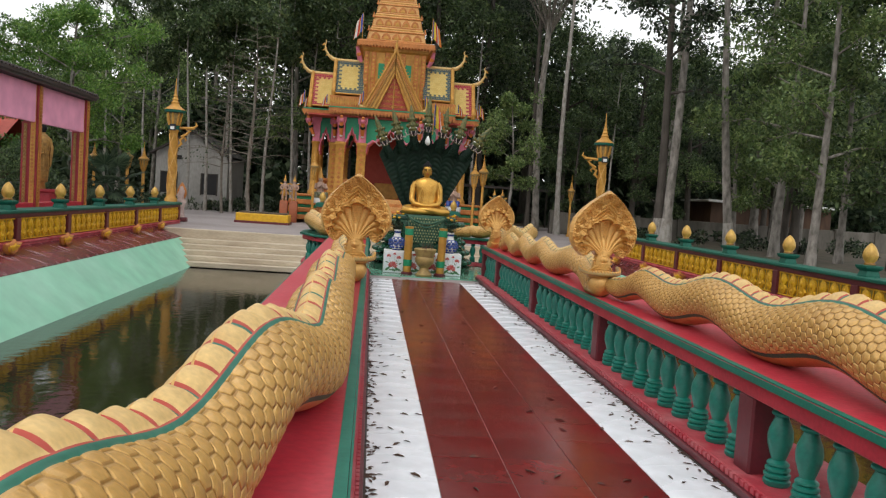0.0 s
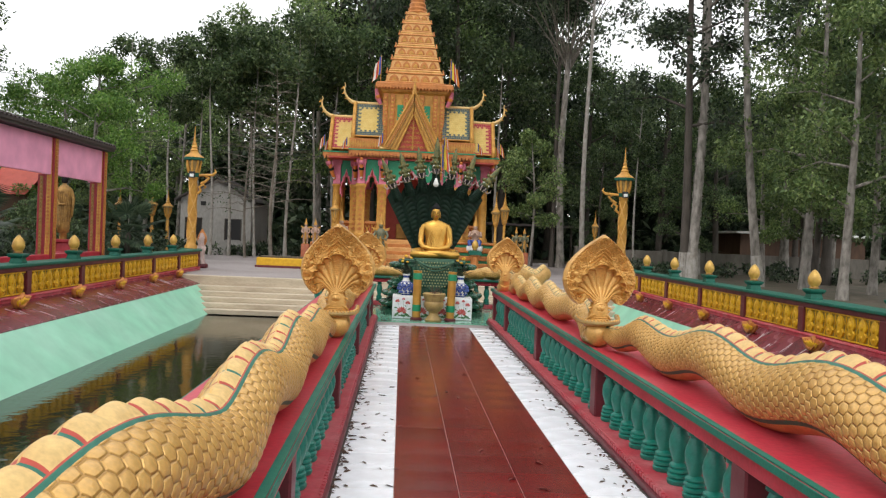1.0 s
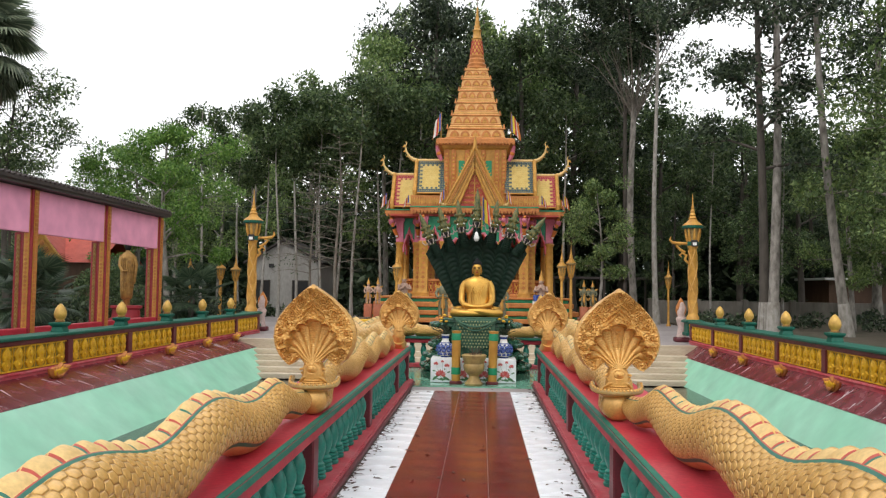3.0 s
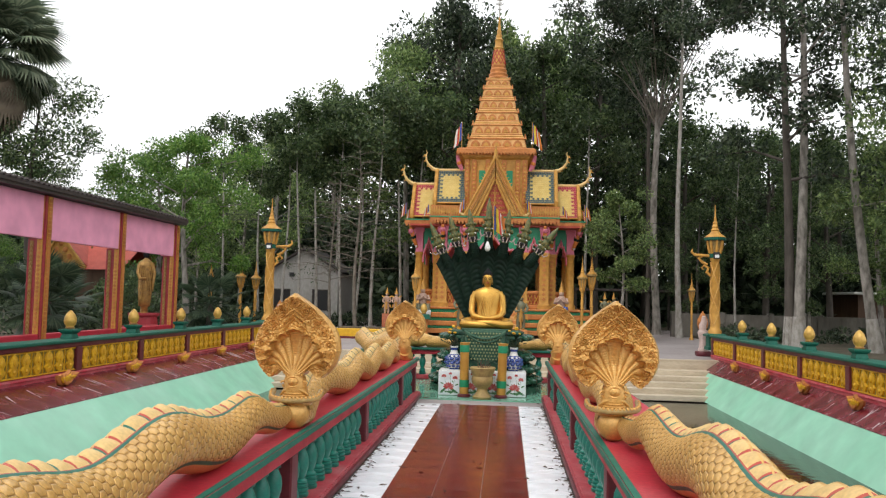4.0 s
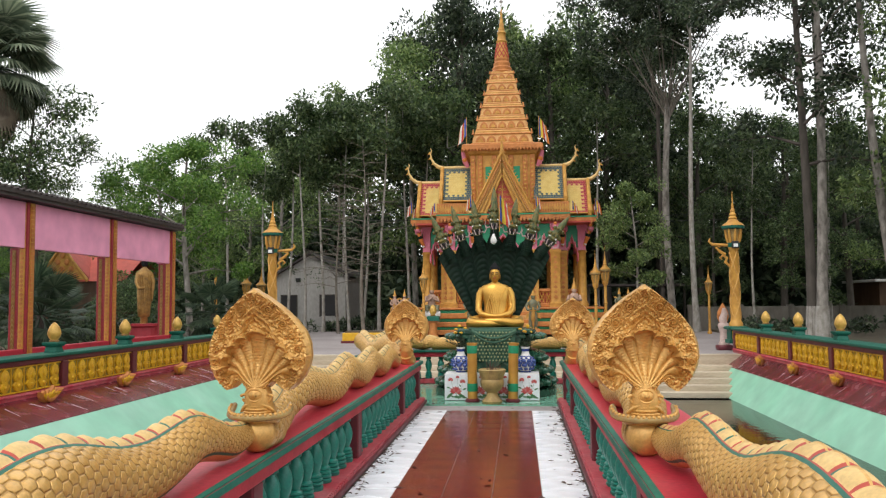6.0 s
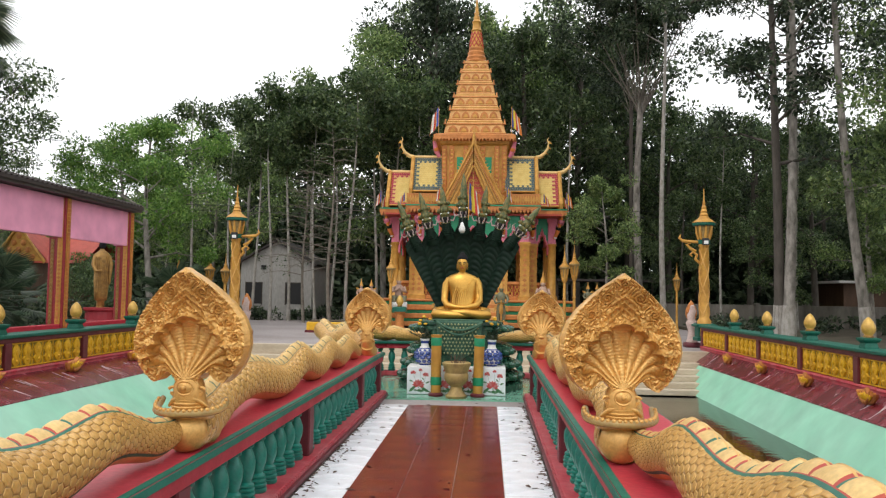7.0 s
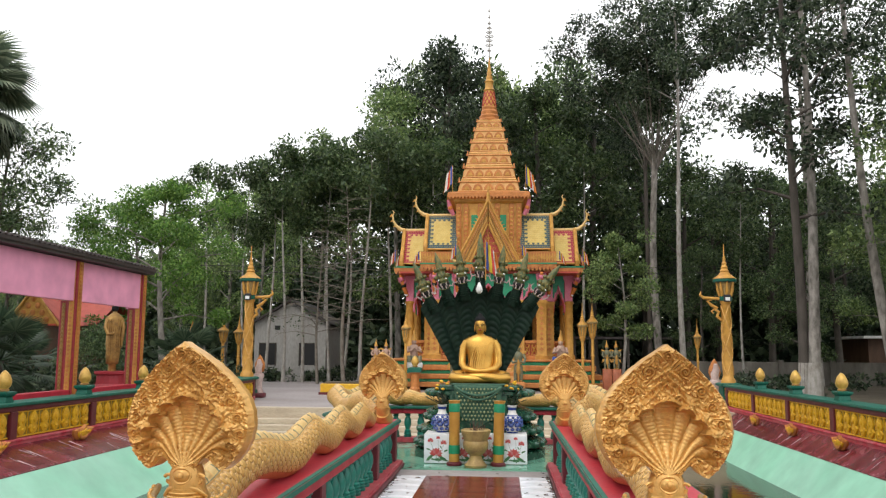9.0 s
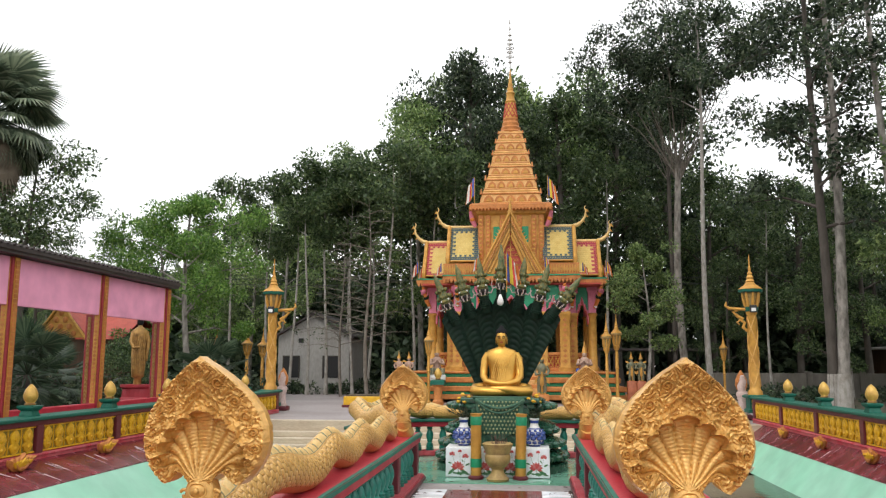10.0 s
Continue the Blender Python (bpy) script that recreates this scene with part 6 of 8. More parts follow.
def standing_figure(x, y, z, k, mats, label):
    """A guardian: base, boots, flared skirt, sash, breastplate, winged shoulders, mask and tiered crown."""
    m = Mesh()
    T = pose(x, y, z) @ Matrix.Diagonal((k, k, k, 1))
    m.box(-0.3, 0.3, -0.3, 0.3, (GZ - z) / k, 0.2, mats[0], T, 0.03)
    for e in (-1, 1):
        m.tube([(e * 0.12, -0.02, 0.18), (e * 0.13, 0.0, 0.45), (e * 0.10, 0.0, 0.8)], [0.075, 0.085, 0.11], mats[1], 9, T)
        m.ball((e * 0.12, -0.08, 0.23), 0.07, mats[2], T, 8, (0.9, 1.6, 0.6))
        m.plate([(e * 0.08, 0.98), (e * 0.30, 0.86), (e * 0.34, 0.62), (e * 0.22, 0.72), (e * 0.12, 0.66)][::e], 0.10, mats[2], T, 0.1)
        m.tube([(e * 0.20, 0, 1.42), (e * 0.31, -0.03, 1.20), (e * 0.24, -0.2, 1.04), (e * 0.05, -0.25, 1.10)], [0.075, 0.065, 0.055, 0.04], mats[1], 8, T)
        m.plate([(e * 0.16, 1.40), (e * 0.36, 1.46), (e * 0.40, 1.58), (e * 0.26, 1.54), (e * 0.15, 1.50)][::e], 0.10, mats[2], T, 0.1)
    m.lathe([(0.20, 0.66), (0.22, 0.80), (0.16, 0.98), (0.15, 1.05)], mats[1], T, 14, 0.75)
    m.lathe([(0.165, 1.0), (0.175, 1.03), (0.165, 1.07)], mats[2], T, 14, 0.78)
    m.lathe([(0.15, 1.05), (0.20, 1.28), (0.21, 1.42), (0.1, 1.52), (0.06, 1.56)], mats[1], T, 14, 0.72)
    m.plate([(-0.07, 0.98), (0.07, 0.98), (0.09, 0.60), (0, 0.48), (-0.09, 0.60)], 0.04, mats[2], T @ Matrix.Translation((0, -0.18, 0)), 0.1)
    m.tube([(0, -0.29, 0.22), (0, -0.28, 0.7), (0, -0.27, 1.18)], [0.022, 0.026, 0.03], mats[2], 6, T)
    m.ball((0, -0.01, 1.66), 0.12, mats[1], T, 12, (0.9, 1, 1.15))
    m.lathe([(0.135, 1.70), (0.14, 1.75), (0.10, 1.79), (0.11, 1.84), (0.07, 1.89), (0.075, 1.93), (0.04, 2.0), (0.012, 2.2)], mats[2], T, 10)
    return made("guardian_statue", m, None, label, "statue", "guardian statues", smooth=50)


REDPOST = material("faded_vermilion_post_paint", (0.36, 0.10, 0.04), 0.6, 0, (0.24, 0.07, 0.03), 6, 0.7, 30, 0.2)
FLESH = material("faded_pink_statue_paint", (0.46, 0.30, 0.24), 0.6, 0, (0.30, 0.20, 0.12), 14, 0.8, 40, 0.2)
NAGAGREY = material("greenish_grey_armour_paint", (0.10, 0.13, 0.09), 0.5, 0.1, (0.26, 0.18, 0.07), 14, 0.8, 40, 0.2)
kneeling_figure(-3.55, 40.0, 0.85, 1.15, 10, (NAGAGREY, FLESH, AMBER), WHITEPAINT)
kneeling_figure(2.95, 40.0, 0.85, 1.15, -10, (BLUE, FLESH, AMBER), WHITEPAINT)
for x in (-5.2, -4.75, 4.9, 5.3):
    standing_figure(x, 39.6, 0.75, 0.62, (REDPOST, FLESH if x < 0 else NAGAGREY, AMBER), "orange guardian figure standing on a red post")
standing_figure(-1.6, 38.3, GZ + 0.3, 1.05, (ORANGE, NAGAGREY, AMBER), "dark green guardian figure with a golden crown before the stair")
standing_figure(1.05, 38.3, GZ + 0.3, 0.95, (ORANGE, NAGAGREY, AMBER), "dark green guardian figure with a golden crown before the stair")
for x in (-3.3, 2.8):
    m = Mesh().lathe([(0.34, 0), (0.34, 0.2), (0.26, 0.3), (0.26, 0.9), (0.4, 1.0)], ORANGE, seg=12)
    p = thing("ornamental_post", Matrix.Translation((x, 38.2, GZ)) @ Matrix.Diagonal((0.7, 0.7, 0.85, 1)), "orange post with a green cap and golden egg", "post", "egg posts")
    made("shaft", m, p)
    made("cap", Mesh().square([(0.42, 1.0), (0.42, 1.2), (0.3, 1.25)], CAPGREEN), p)
    made("egg", FINIAL, p, at=Matrix.Translation((0, 0, 1.25)) @ Matrix.Diagonal((1.8, 1.8, 1.5, 1)))
made("planter", Mesh().box(-6.85, -4.6, 36.0, 37.2, GZ, 0.28, YELLOW, bevel=0.03).box(-6.9, -4.55, 35.96, 37.24, GZ, GZ + 0.1, MAROON).box(-6.75, -4.7, 36.1, 37.1, 0.2, 0.34, SOIL), None,
     "low yellow planter bed with a maroon foot on the plaza", "planter")


# ---- lamp posts ----
def lamp_post(x, y, z, k, bracket, label, big=True):
    t = thing("lamp_post", Matrix.Translation((x, y, z)) @ Matrix.Diagonal((k, k, k, 1) if big or x < -10 else (k * 0.72, k * 0.72, k, 1)), label, "lamp post", "golden lamp posts")
    sh = Mesh().lathe([(0.26, 0), (0.26, 0.12), (0.2, 0.2), (0.185, 0.3), (0.165, 2.9), (0.2, 2.95), (0.2, 3.02)] if big else [(0.24, 0), (0.24, 0.12), (0.16, 0.2), (0.13, 0.3), (0.115, 1.9), (0.17, 1.96), (0.12, 2.02), (0.11, 2.9), (0.18, 2.95), (0.18, 3.02)], AMBER, seg=16)
    body = made("shaft", sh, t, "golden shaft", smooth=40)
    if big:
        for s in (-1, 1):
            for q in range(3):
                made("serpent_coil", Mesh().tube([((0.19 - 0.007 * a) * math.cos(s * a * 1.6 + q * 2.1), (0.19 - 0.007 * a) * math.sin(s * a * 1.6 + q * 2.1), 0.3 + a * 0.8) for a in np.linspace(0, 3.2, 40)], 0.022, GOLD, 5), body)
    if big:
        made("pedestal", Mesh().square([(0.34, -0.62), (0.34, -0.5), (0.28, -0.48), (0.28, -0.12), (0.38, -0.08), (0.38, -0.02), (0.3, 0.02)], CAPGREEN).box(-0.22, 0.22, -0.30, -0.28, -0.45, -0.15, YELLOW), t, "red and green pedestal")
    made("collar", Mesh().lathe([(0.22, 3.02), (0.24, 3.06), (0.24, 3.16), (0.2, 3.2)], CAPGREEN if big else AMBER, seg=12), t, smooth=40)
    ln = Mesh().lathe([(0.19, 3.2), (0.21, 3.35), (0.25, 3.6), (0.30, 3.7)], URN, seg=8)
    bowl = made("lantern", ln, t, "carved golden lantern bowl")
    for a in range(8):
        b = a * math.pi / 4
        made("lantern_rib", Mesh().tube([(0.2 * math.cos(b), 0.2 * math.sin(b), 3.2), (0.26 * math.cos(b), 0.26 * math.sin(b), 3.42), (0.31 * math.cos(b), 0.31 * math.sin(b), 3.72)], [0.05, 0.055, 0.03], AMBER, 6), bowl)
    made("roof_rim", Mesh().lathe([(0.40, 3.72), (0.44, 3.75), (0.44, 3.82), (0.4, 3.85)], CAPGREEN if big else URN, seg=8), t)
    made("roof", Mesh().lathe([(0.44, 3.84), (0.32, 3.93), (0.22, 4.0), (0.15, 4.1), (0.17, 4.14), (0.11, 4.22), (0.13, 4.27), (0.08, 4.37), (0.095, 4.42), (0.05, 4.52), (0.06, 4.57), (0.028, 4.72), (0.012, 5.15)], AMBER, seg=12), t, "tiered golden lantern roof and spike", smooth=30)
    if bracket:
        s = bracket
        b = Mesh().tube([(s * 0.15, 0, 3.1), (s * 0.5, 0, 3.12), (s * 0.8, 0, 3.14), (s * 0.92, 0, 3.25), (s * 0.88, 0, 3.38)], [0.06, 0.055, 0.06, 0.05, 0.02], AMBER, 8)
        b.tube([(s * 0.16, 0, 2.3), (s * 0.32, 0, 2.45), (s * 0.26, 0, 2.62), (s * 0.42, 0, 2.72), (s * 0.52, 0, 2.62), (s * 0.44, 0, 2.55)], [0.05, 0.06, 0.06, 0.05, 0.04, 0.02], AMBER, 8)
        b.tube([(s * 0.3, 0, 2.75), (s * 0.5, 0, 2.85), (s * 0.66, 0, 3.02), (s * 0.5, 0, 3.05)], [0.05, 0.06, 0.05, 0.03], AMBER, 8)
        made("bracket", b, t, "scrolled golden bracket", smooth=40)
        fl = made("floodlight", Mesh().box(-0.12, 0.12, -0.30, -0.2, 2.98, 3.24, BLACK, bevel=0.01), t, "small black floodlight")
        made("lens", Mesh().box(-0.08, 0.08, -0.315, -0.302, 3.02, 3.14, WHITEPAINT), fl, "white lens")
    return t


lamp_post(-8.85, 32.9, 0.62, 0.93, 1, "tall golden lamp post wound with a serpent on the parapet end")
lamp_post(7.5, 30.3, 0.65, 0.86, -1, "tall golden lamp post wound with a serpent on the parapet end")
for x, y, k in ((-14.4, 46.0, 0.72), (-13.55, 46.0, 0.70), (-3.85, 39.4, 0.72), (3.85, 39.4, 0.76), (4.32, 39.8, 0.80), (9.8, 44.0, 0.66), (-16.5, 47, 0.7)):
    lamp_post(x, y, GZ, k, 0, "slim golden lantern post on the plaza", False)

PALEPINK = material("pale_pink_plaster", (0.55, 0.42, 0.38), 0.7, 0, (0.4, 0.28, 0.24), 6, 0.7, 20, 0.2)
# small naga-shaped stair ends where the parapets stop
for x, y in ((-8.62, 33.6), (7.28, 31.0)):
    m = Mesh()
    T = pose(x, y, 0.0)
    m.box(-0.24, 0.24, -0.24, 0.24, GZ, 0.02, MAROON, T, 0.03)
    m.lathe([(0.17, 0.0), (0.19, 0.06), (0.15, 0.14), (0.13, 0.4), (0.17, 0.55), (0.20, 0.66), (0.16, 0.74)], PALEPINK, T, 14)
    m.tube([(0, 0.02, 0.7), (-0.03, 0.0, 0.9), (0.03, -0.02, 1.08), (0.0, -0.06, 1.24)], [0.12, 0.13, 0.11, 0.06], PALEPINK, 10, T)
    m.plate([(-0.13, 0.78), (0.13, 0.78), (0.19, 0.95), (0.17, 1.12), (0.08, 1.3), (0.0, 1.42), (-0.08, 1.3), (-0.17, 1.12), (-0.19, 0.95)], 0.10, ORANGE, T @ Matrix.Translation((0, 0.09, 0)), 0.12)
    for q in range(5):
        m.ball((-0.12 + 0.06 * q, 0.03, 1.02 + 0.1 * (2 - abs(q - 2))), 0.04, ORANGE, T, 8)
    made("stair_end_statue", m, None, "pale pink serpent stair end with an orange hood", "statue", "stair ends", smooth=50)

# ---- the pink gallery beside the pond ----
gal = thing("gallery", (0, 0, 0), "open pink gallery with red and gold posts and a dark roof", "gallery")
GX0, GX1, GY1 = -10.0, -10.75, 26.45
gp = Mesh().box(-0.11, 0.11, -0.13, 0.13, GZ, 3.72, GALRED, bevel=0.012)
gp.box(0.112, 0.13, -0.075, 0.075, 0.1, 3.7, AMBER).box(-0.06, 0.06, -0.148, -0.128, 0.1, 3.7, AMBER)
for z in np.linspace(0.2, 3.6, 36):
    gp.plate([(-0.06, z - 0.04), (0.06, z - 0.04), (0.06, z + 0.04), (-0.06, z + 0.04)], 0.02, ORANGE, Matrix.Translation((0.135, 0, 0)) @ Matrix.Rotation(math.pi / 2, 4, "Z"))
    gp.plate([(-0.045, z), (0.0, z + 0.045), (0.045, z), (0.0, z - 0.045)], 0.02, ORANGE, Matrix.Translation((0, -0.152, 0)))
GP = gp.data("post")
side = Mesh().box(-0.06, 0.14, -0.05, 0.05, 0.35, 2.75, GALRED, bevel=0.01).box(0.0, 0.08, -0.062, -0.05, 0.4, 2.7, BRONZE)
for z in np.linspace(0.5, 2.6, 22):
    side.plate([(-0.035, z - 0.03), (0.0, z + 0.03), (0.035, z - 0.03), (0, z + 0.05)], 0.02, URN, Matrix.Translation((0.04, -0.066, 0)))
SIDE = side.data("reveal")
k = 0
while GY1 - 3.55 * k > -9:
    y = GY1 - 3.55 * k
    made("post", GP, gal, "red post with a carved golden strip", at=(GX0, y, 0))
    made("reveal", SIDE, gal, "golden carved reveal", at=(GX0 - 0.26, y - 0.03, 0))
    if k:
        made("fascia", Mesh().box(GX0 - 0.06, GX0 + 0.05, y + 0.13, y + 3.42, 2.74, 3.72, PINK, bevel=0.01), gal, "smooth pink painted wall band")
        made("sill", Mesh().box(GX0 - 0.12, GX0 + 0.08, y + 0.13, y + 3.42, 0.30, 0.62, RED, bevel=0.015), gal, "red painted sill")
        made("sill_wall", Mesh().box(GX0 - 0.10, GX0 + 0.06, y + 0.13, y + 3.42, GZ, 0.30, RED), gal)
    k += 1
made("roof", Mesh().box(-10.9, -9.72, -9, 26.70, 3.74, 3.80, ROOFDARK).box(-10.9, -9.68, -9, 26.74, 3.80, 3.92, ROOFDARK, bevel=0.02), gal, "thin dark tin roof")
corr = Mesh()
for i in range(178):
    corr.tube([(-10.85, -8.9 + 0.2 * i, 3.93), (-9.64, -8.9 + 0.2 * i, 3.92)], 0.035, ROOFDARK, 5)
tagged(made("roof_ribs", corr, gal), kind="stuff")
made("gable_strip", Mesh().box(-10.4, -10.05, GY1 - 0.04, GY1 + 0.05, 2.74, 3.72, PINK), gal)

# gilded standing statue on a red plinth, one plain mesh
st = Mesh()
for rings in ([(0.13, 0.13, 0, 0, 0.0), (0.12, 0.12, 0, 0, 0.22), (0.20, 0.17, 0, 0, 0.26), (0.22, 0.19, 0, 0, 0.5), (0.25, 0.2, 0, 0, 0.9), (0.24, 0.19, 0, 0, 1.2), (0.22, 0.17, 0, 0, 1.45), (0.25, 0.17, 0, 0, 1.7), (0.25, 0.15, 0, 0, 1.85), (0.14, 0.11, 0, 0, 1.95), (0.07, 0.07, 0, 0, 2.0), (0.065, 0.065, 0, 0, 2.07)],):
    st.rings([[(cx + rx * math.cos(a) * (1 + 0.05 * math.sin(a * 9 + z * 4)), cy + ry * math.sin(a) * (1 + 0.05 * math.sin(a * 9 + z * 4)), z) for a in [2 * math.pi * q / 40 for q in range(40)]] for rx, ry, cx, cy, z in rings], BRONZE)
st.ball((0, 0, 2.17), 0.13, HAIR, None, 14, (0.9, 1, 1.25))
st.tube([(-0.22, 0, 1.82), (-0.29, -0.04, 1.5), (-0.24, -0.2, 1.25), (-0.05, -0.26, 1.28)], [0.075, 0.075, 0.06, 0.045], BRONZE, 10)
st.tube([(0.22, 0, 1.82), (0.29, -0.03, 1.5), (0.25, -0.1, 1.2), (0.24, -0.1, 0.8)], [0.075, 0.08, 0.07, 0.03], BRONZE, 10)
for q in range(7):
    st.tube([(0.2 - 0.07 * q, -0.16, 1.75), (0.12 - 0.06 * q, -0.20, 1.2), (0.16 - 0.06 * q, -0.20, 0.7 - 0.03 * q)], 0.018, BRONZE, 5)
made("gilded_statue", st, None, "dark gilded standing robed statue on a red plinth", "statue", at=Matrix.Translation((-12.98, 31.0, 0.84)) @ Matrix.Rotation(0.7, 4, "Z"), smooth=60)
made("plinth", Mesh().box(-0.75, 0.75, -0.6, 0.6, GZ, 0.35, GALRED, bevel=0.03).lathe([(0.56, 0.35), (0.5, 0.42), (0.48, 0.7), (0.56, 0.76), (0.56, 0.84)], GALRED, None, 20), None, "deep red painted round plinth on a step", "plinth", at=(-12.98, 31.0, 0))

# ---- shrine with a red roof, seen through the gallery ----
shr = thing("shrine", (-22.5, 46.0, GZ), "small golden shrine with red tiled roof and gable", "shrine")
made("wall", Mesh().box(-3.2, 2.2, -2, 3, 0, 3.0, TIMBER, bevel=0.03), shr)
gab = made("gable", Mesh().plate([(-2.4, 3.0), (0.2, 3.0), (-1.1, 4.7)], 0.15, AMBER, Matrix.Translation((0, -2.3, 0))), shr, "golden carved gable")
for s, q in ((-1, -2.55), (1, 0.35)):
    made("barge_board", Mesh().tube([(q, -2.42, 2.92), (-1.1 + s * 0.62, -2.42, 3.95), (-1.1, -2.42, 4.85)], [0.10, 0.08, 0.06], AMBER, 6), gab, "golden barge board")
for q in range(4):
    for r in range(4 - q):
        made("carving", Mesh().ball((-1.85 + 0.5 * r + 0.25 * q, -2.39, 3.2 + 0.36 * q), 0.15, ORANGE, None, 8, (1, 0.5, 1.1)), gab)
hs = Mesh()
horn(hs, Matrix.Translation((-1.1, -2.35, 4.75)), 0.8)
made("horn", hs, shr)
made("roof", Mesh().add([(-2.7, -2.3, 2.9), (-1.1, -2.3, 4.75), (-1.1, 3, 4.75), (-2.7, 3, 2.9), (0.5, -2.3, 2.9), (0.5, 3, 2.9)], [(0, 1, 2, 3), (1, 4, 5, 2)], ROOFRED)
     .add([(-1.0, 0.2, 4.55), (2.4, 0.2, 4.55), (2.4, -2.5, 2.9), (-0.2, -2.5, 2.9)], [(0, 3, 2, 1)], ROOFRED).add([(-1.0, 0.2, 4.55), (2.4, 0.2, 4.55), (2.4, 3, 2.9), (-1.0, 3, 2.9)], [(0, 1, 2, 3)], ROOFRED), shr, "red tiled roof")

# ---- pale house among the trunks ----
hse = thing("house", (-11.85, 53.0, GZ), "weathered grey white house with a low gable", "house")
wall = Mesh()
W, H, A, D = 2.1, 3.3, 4.5, 3.0
wall.add([(-W, -D, 0), (W, -D, 0), (W, -D, H), (0, -D, A), (-W, -D, H), (-W, D, 0), (W, D, 0), (W, D, H), (0, D, A), (-W, D, H)],
         [(0, 1, 2, 3, 4), (9, 8, 7, 6, 5), (1, 6, 7, 2), (5, 0, 4, 9)], HOUSEWALL)
made("wall", wall, hse)
for s in (-1, 1):
    made("roof", Mesh().add([(s * (W + 0.3), -D - 0.3, H - 0.18), (0, -D - 0.3, A + 0.05), (0, D, A + 0.05), (s * (W + 0.3), D, H - 0.18), (s * (W + 0.3), -D - 0.3, H - 0.06), (0, -D - 0.3, A + 0.17), (0, D, A + 0.17), (s * (W + 0.3), D, H - 0.06)],
         [(0, 1, 2, 3), (4, 7, 6, 5), (0, 4, 5, 1)], ROOFDARK), hse, "thin dark roof sheet")
for x in (-1.3, 1.05):
    w = made("window", Mesh().box(x - 0.45, x + 0.45, -D - 0.03, -D - 0.005, 0.9, 2.1, BLACK), hse, "dark open window")
    made("window_frame", Mesh().box(x - 0.5, x - 0.44, -D - 0.08, -D, 0.85, 2.15, BARKD).box(x + 0.44, x + 0.5, -D - 0.08, -D, 0.85, 2.15, BARKD).box(x - 0.5, x + 0.5, -D - 0.08, -D, 2.1, 2.16, BARKD), w)
made("vent", Mesh().box(-0.9, -0.6, -D - 0.03, -D - 0.005, 2.9, 3.15, BLACK), hse)

# ---- wall and low roofs at the right ----
for x0, x1, y in ((9.5, 22, 47.5), (22.05, 60, 47.5)):
    w = Mesh().box(x0, x1, y, y + 0.25, GZ - 0.05, 1.15, OLDWALL, bevel=0.02)
    for q in range(int((x1 - x0) / 2.6)):
        w.box(x0 + 2.6 * q, x0 + 2.6 * q + 0.28, y - 0.08, y + 0.33, GZ - 0.05, 1.25, OLDWALL, bevel=0.02)
    made("boundary_wall", w, label="weathered grey boundary wall streaked with moss", category="wall", kind="structure")
shed = thing("shed", (27.5, 58.0, GZ), "low shed with a pale tin roof among the trees", "shed")
made("wall", Mesh().box(-4.5, 4.5, -2, 2, 0, 2.7, TIMBER), shed)
made("roof", Mesh().box(-5, 5, -2.6, 2.6, 2.7, 2.86, WHITEPAINT, bevel=0.03), shed, "pale tin roof")
shed = thing("shed", (7.5, 52.0, GZ), "dark open shelter under the trees", "shelter")
made("roof", Mesh().box(-3.2, 3.2, -1.6, 1.6, 2.5, 2.62, ROOFDARK), shed)
for x in (-3, 0, 3):
    for y in (-1.4, 1.4):
        made("post", Mesh().box(x - 0.06, x + 0.06, y - 0.06, y + 0.06, 0, 2.5, BARKD), shed)
cable = Mesh()
for z, y in ((6.6, 47.0), (6.3, 47.1)):
    cable.tube([(-30 + 4.0 * i, y, z - 0.6 * math.sin(math.pi * i / 15)) for i in range(16)], 0.012, BLACK, 5)
made("power_cable", cable, None, "thin black cables hanging before the trees", "cable")


# ---- trees ----
def leaf_cloud(rn, clumps, per, size, leaf_mat, flat=0.75, long=1.7):
    """Leaves as small bent blades gathered in uneven clumps (centre, radius)."""
    n = per * len(clumps)
    C = np.repeat(np.array([c for c, r in clumps], float), per, axis=0)
    R = np.repeat(np.array([r for c, r in clumps], float), per)
    d = rn.normal(size=(n, 3))
    d /= np.linalg.norm(d, axis=1)[:, None]
    rad = R * rn.uniform(0.25, 1.0, n) ** 0.45
    P = C + d * rad[:, None] * np.array([1, 1, flat])
    ax = rn.normal(size=(n, 3)) + d * 0.7 + np.array([0, 0, -0.25])
    ax /= np.linalg.norm(ax, axis=1)[:, None]
    sd = np.cross(ax, rn.normal(size=(n, 3)) * 0.6 + np.array([0, 0, 1.0]))
    sd /= np.linalg.norm(sd, axis=1)[:, None] + 1e-9
    s = size * rn.uniform(0.6, 1.35, n)[:, None]
    V = np.stack([P, P + ax * s * long * 0.5 + sd * s * 0.42, P + ax * s * long, P + ax * s * long * 0.5 - sd * s * 0.42], 1).reshape(-1, 3)
    me = bpy.data.meshes.new("crown")
    me.vertices.add(len(V))
    me.vertices.foreach_set("co", V.ravel())
    me.loops.add(len(V))
    me.loops.foreach_set("vertex_index", np.arange(len(V)))
    me.polygons.add(n)
    me.polygons.foreach_set("loop_start", np.arange(0, 4 * n, 4))
    me.polygons.foreach_set("loop_total", np.full(n, 4))
    me.materials.append(leaf_mat)
    me.update(calc_edges=True)
    return me


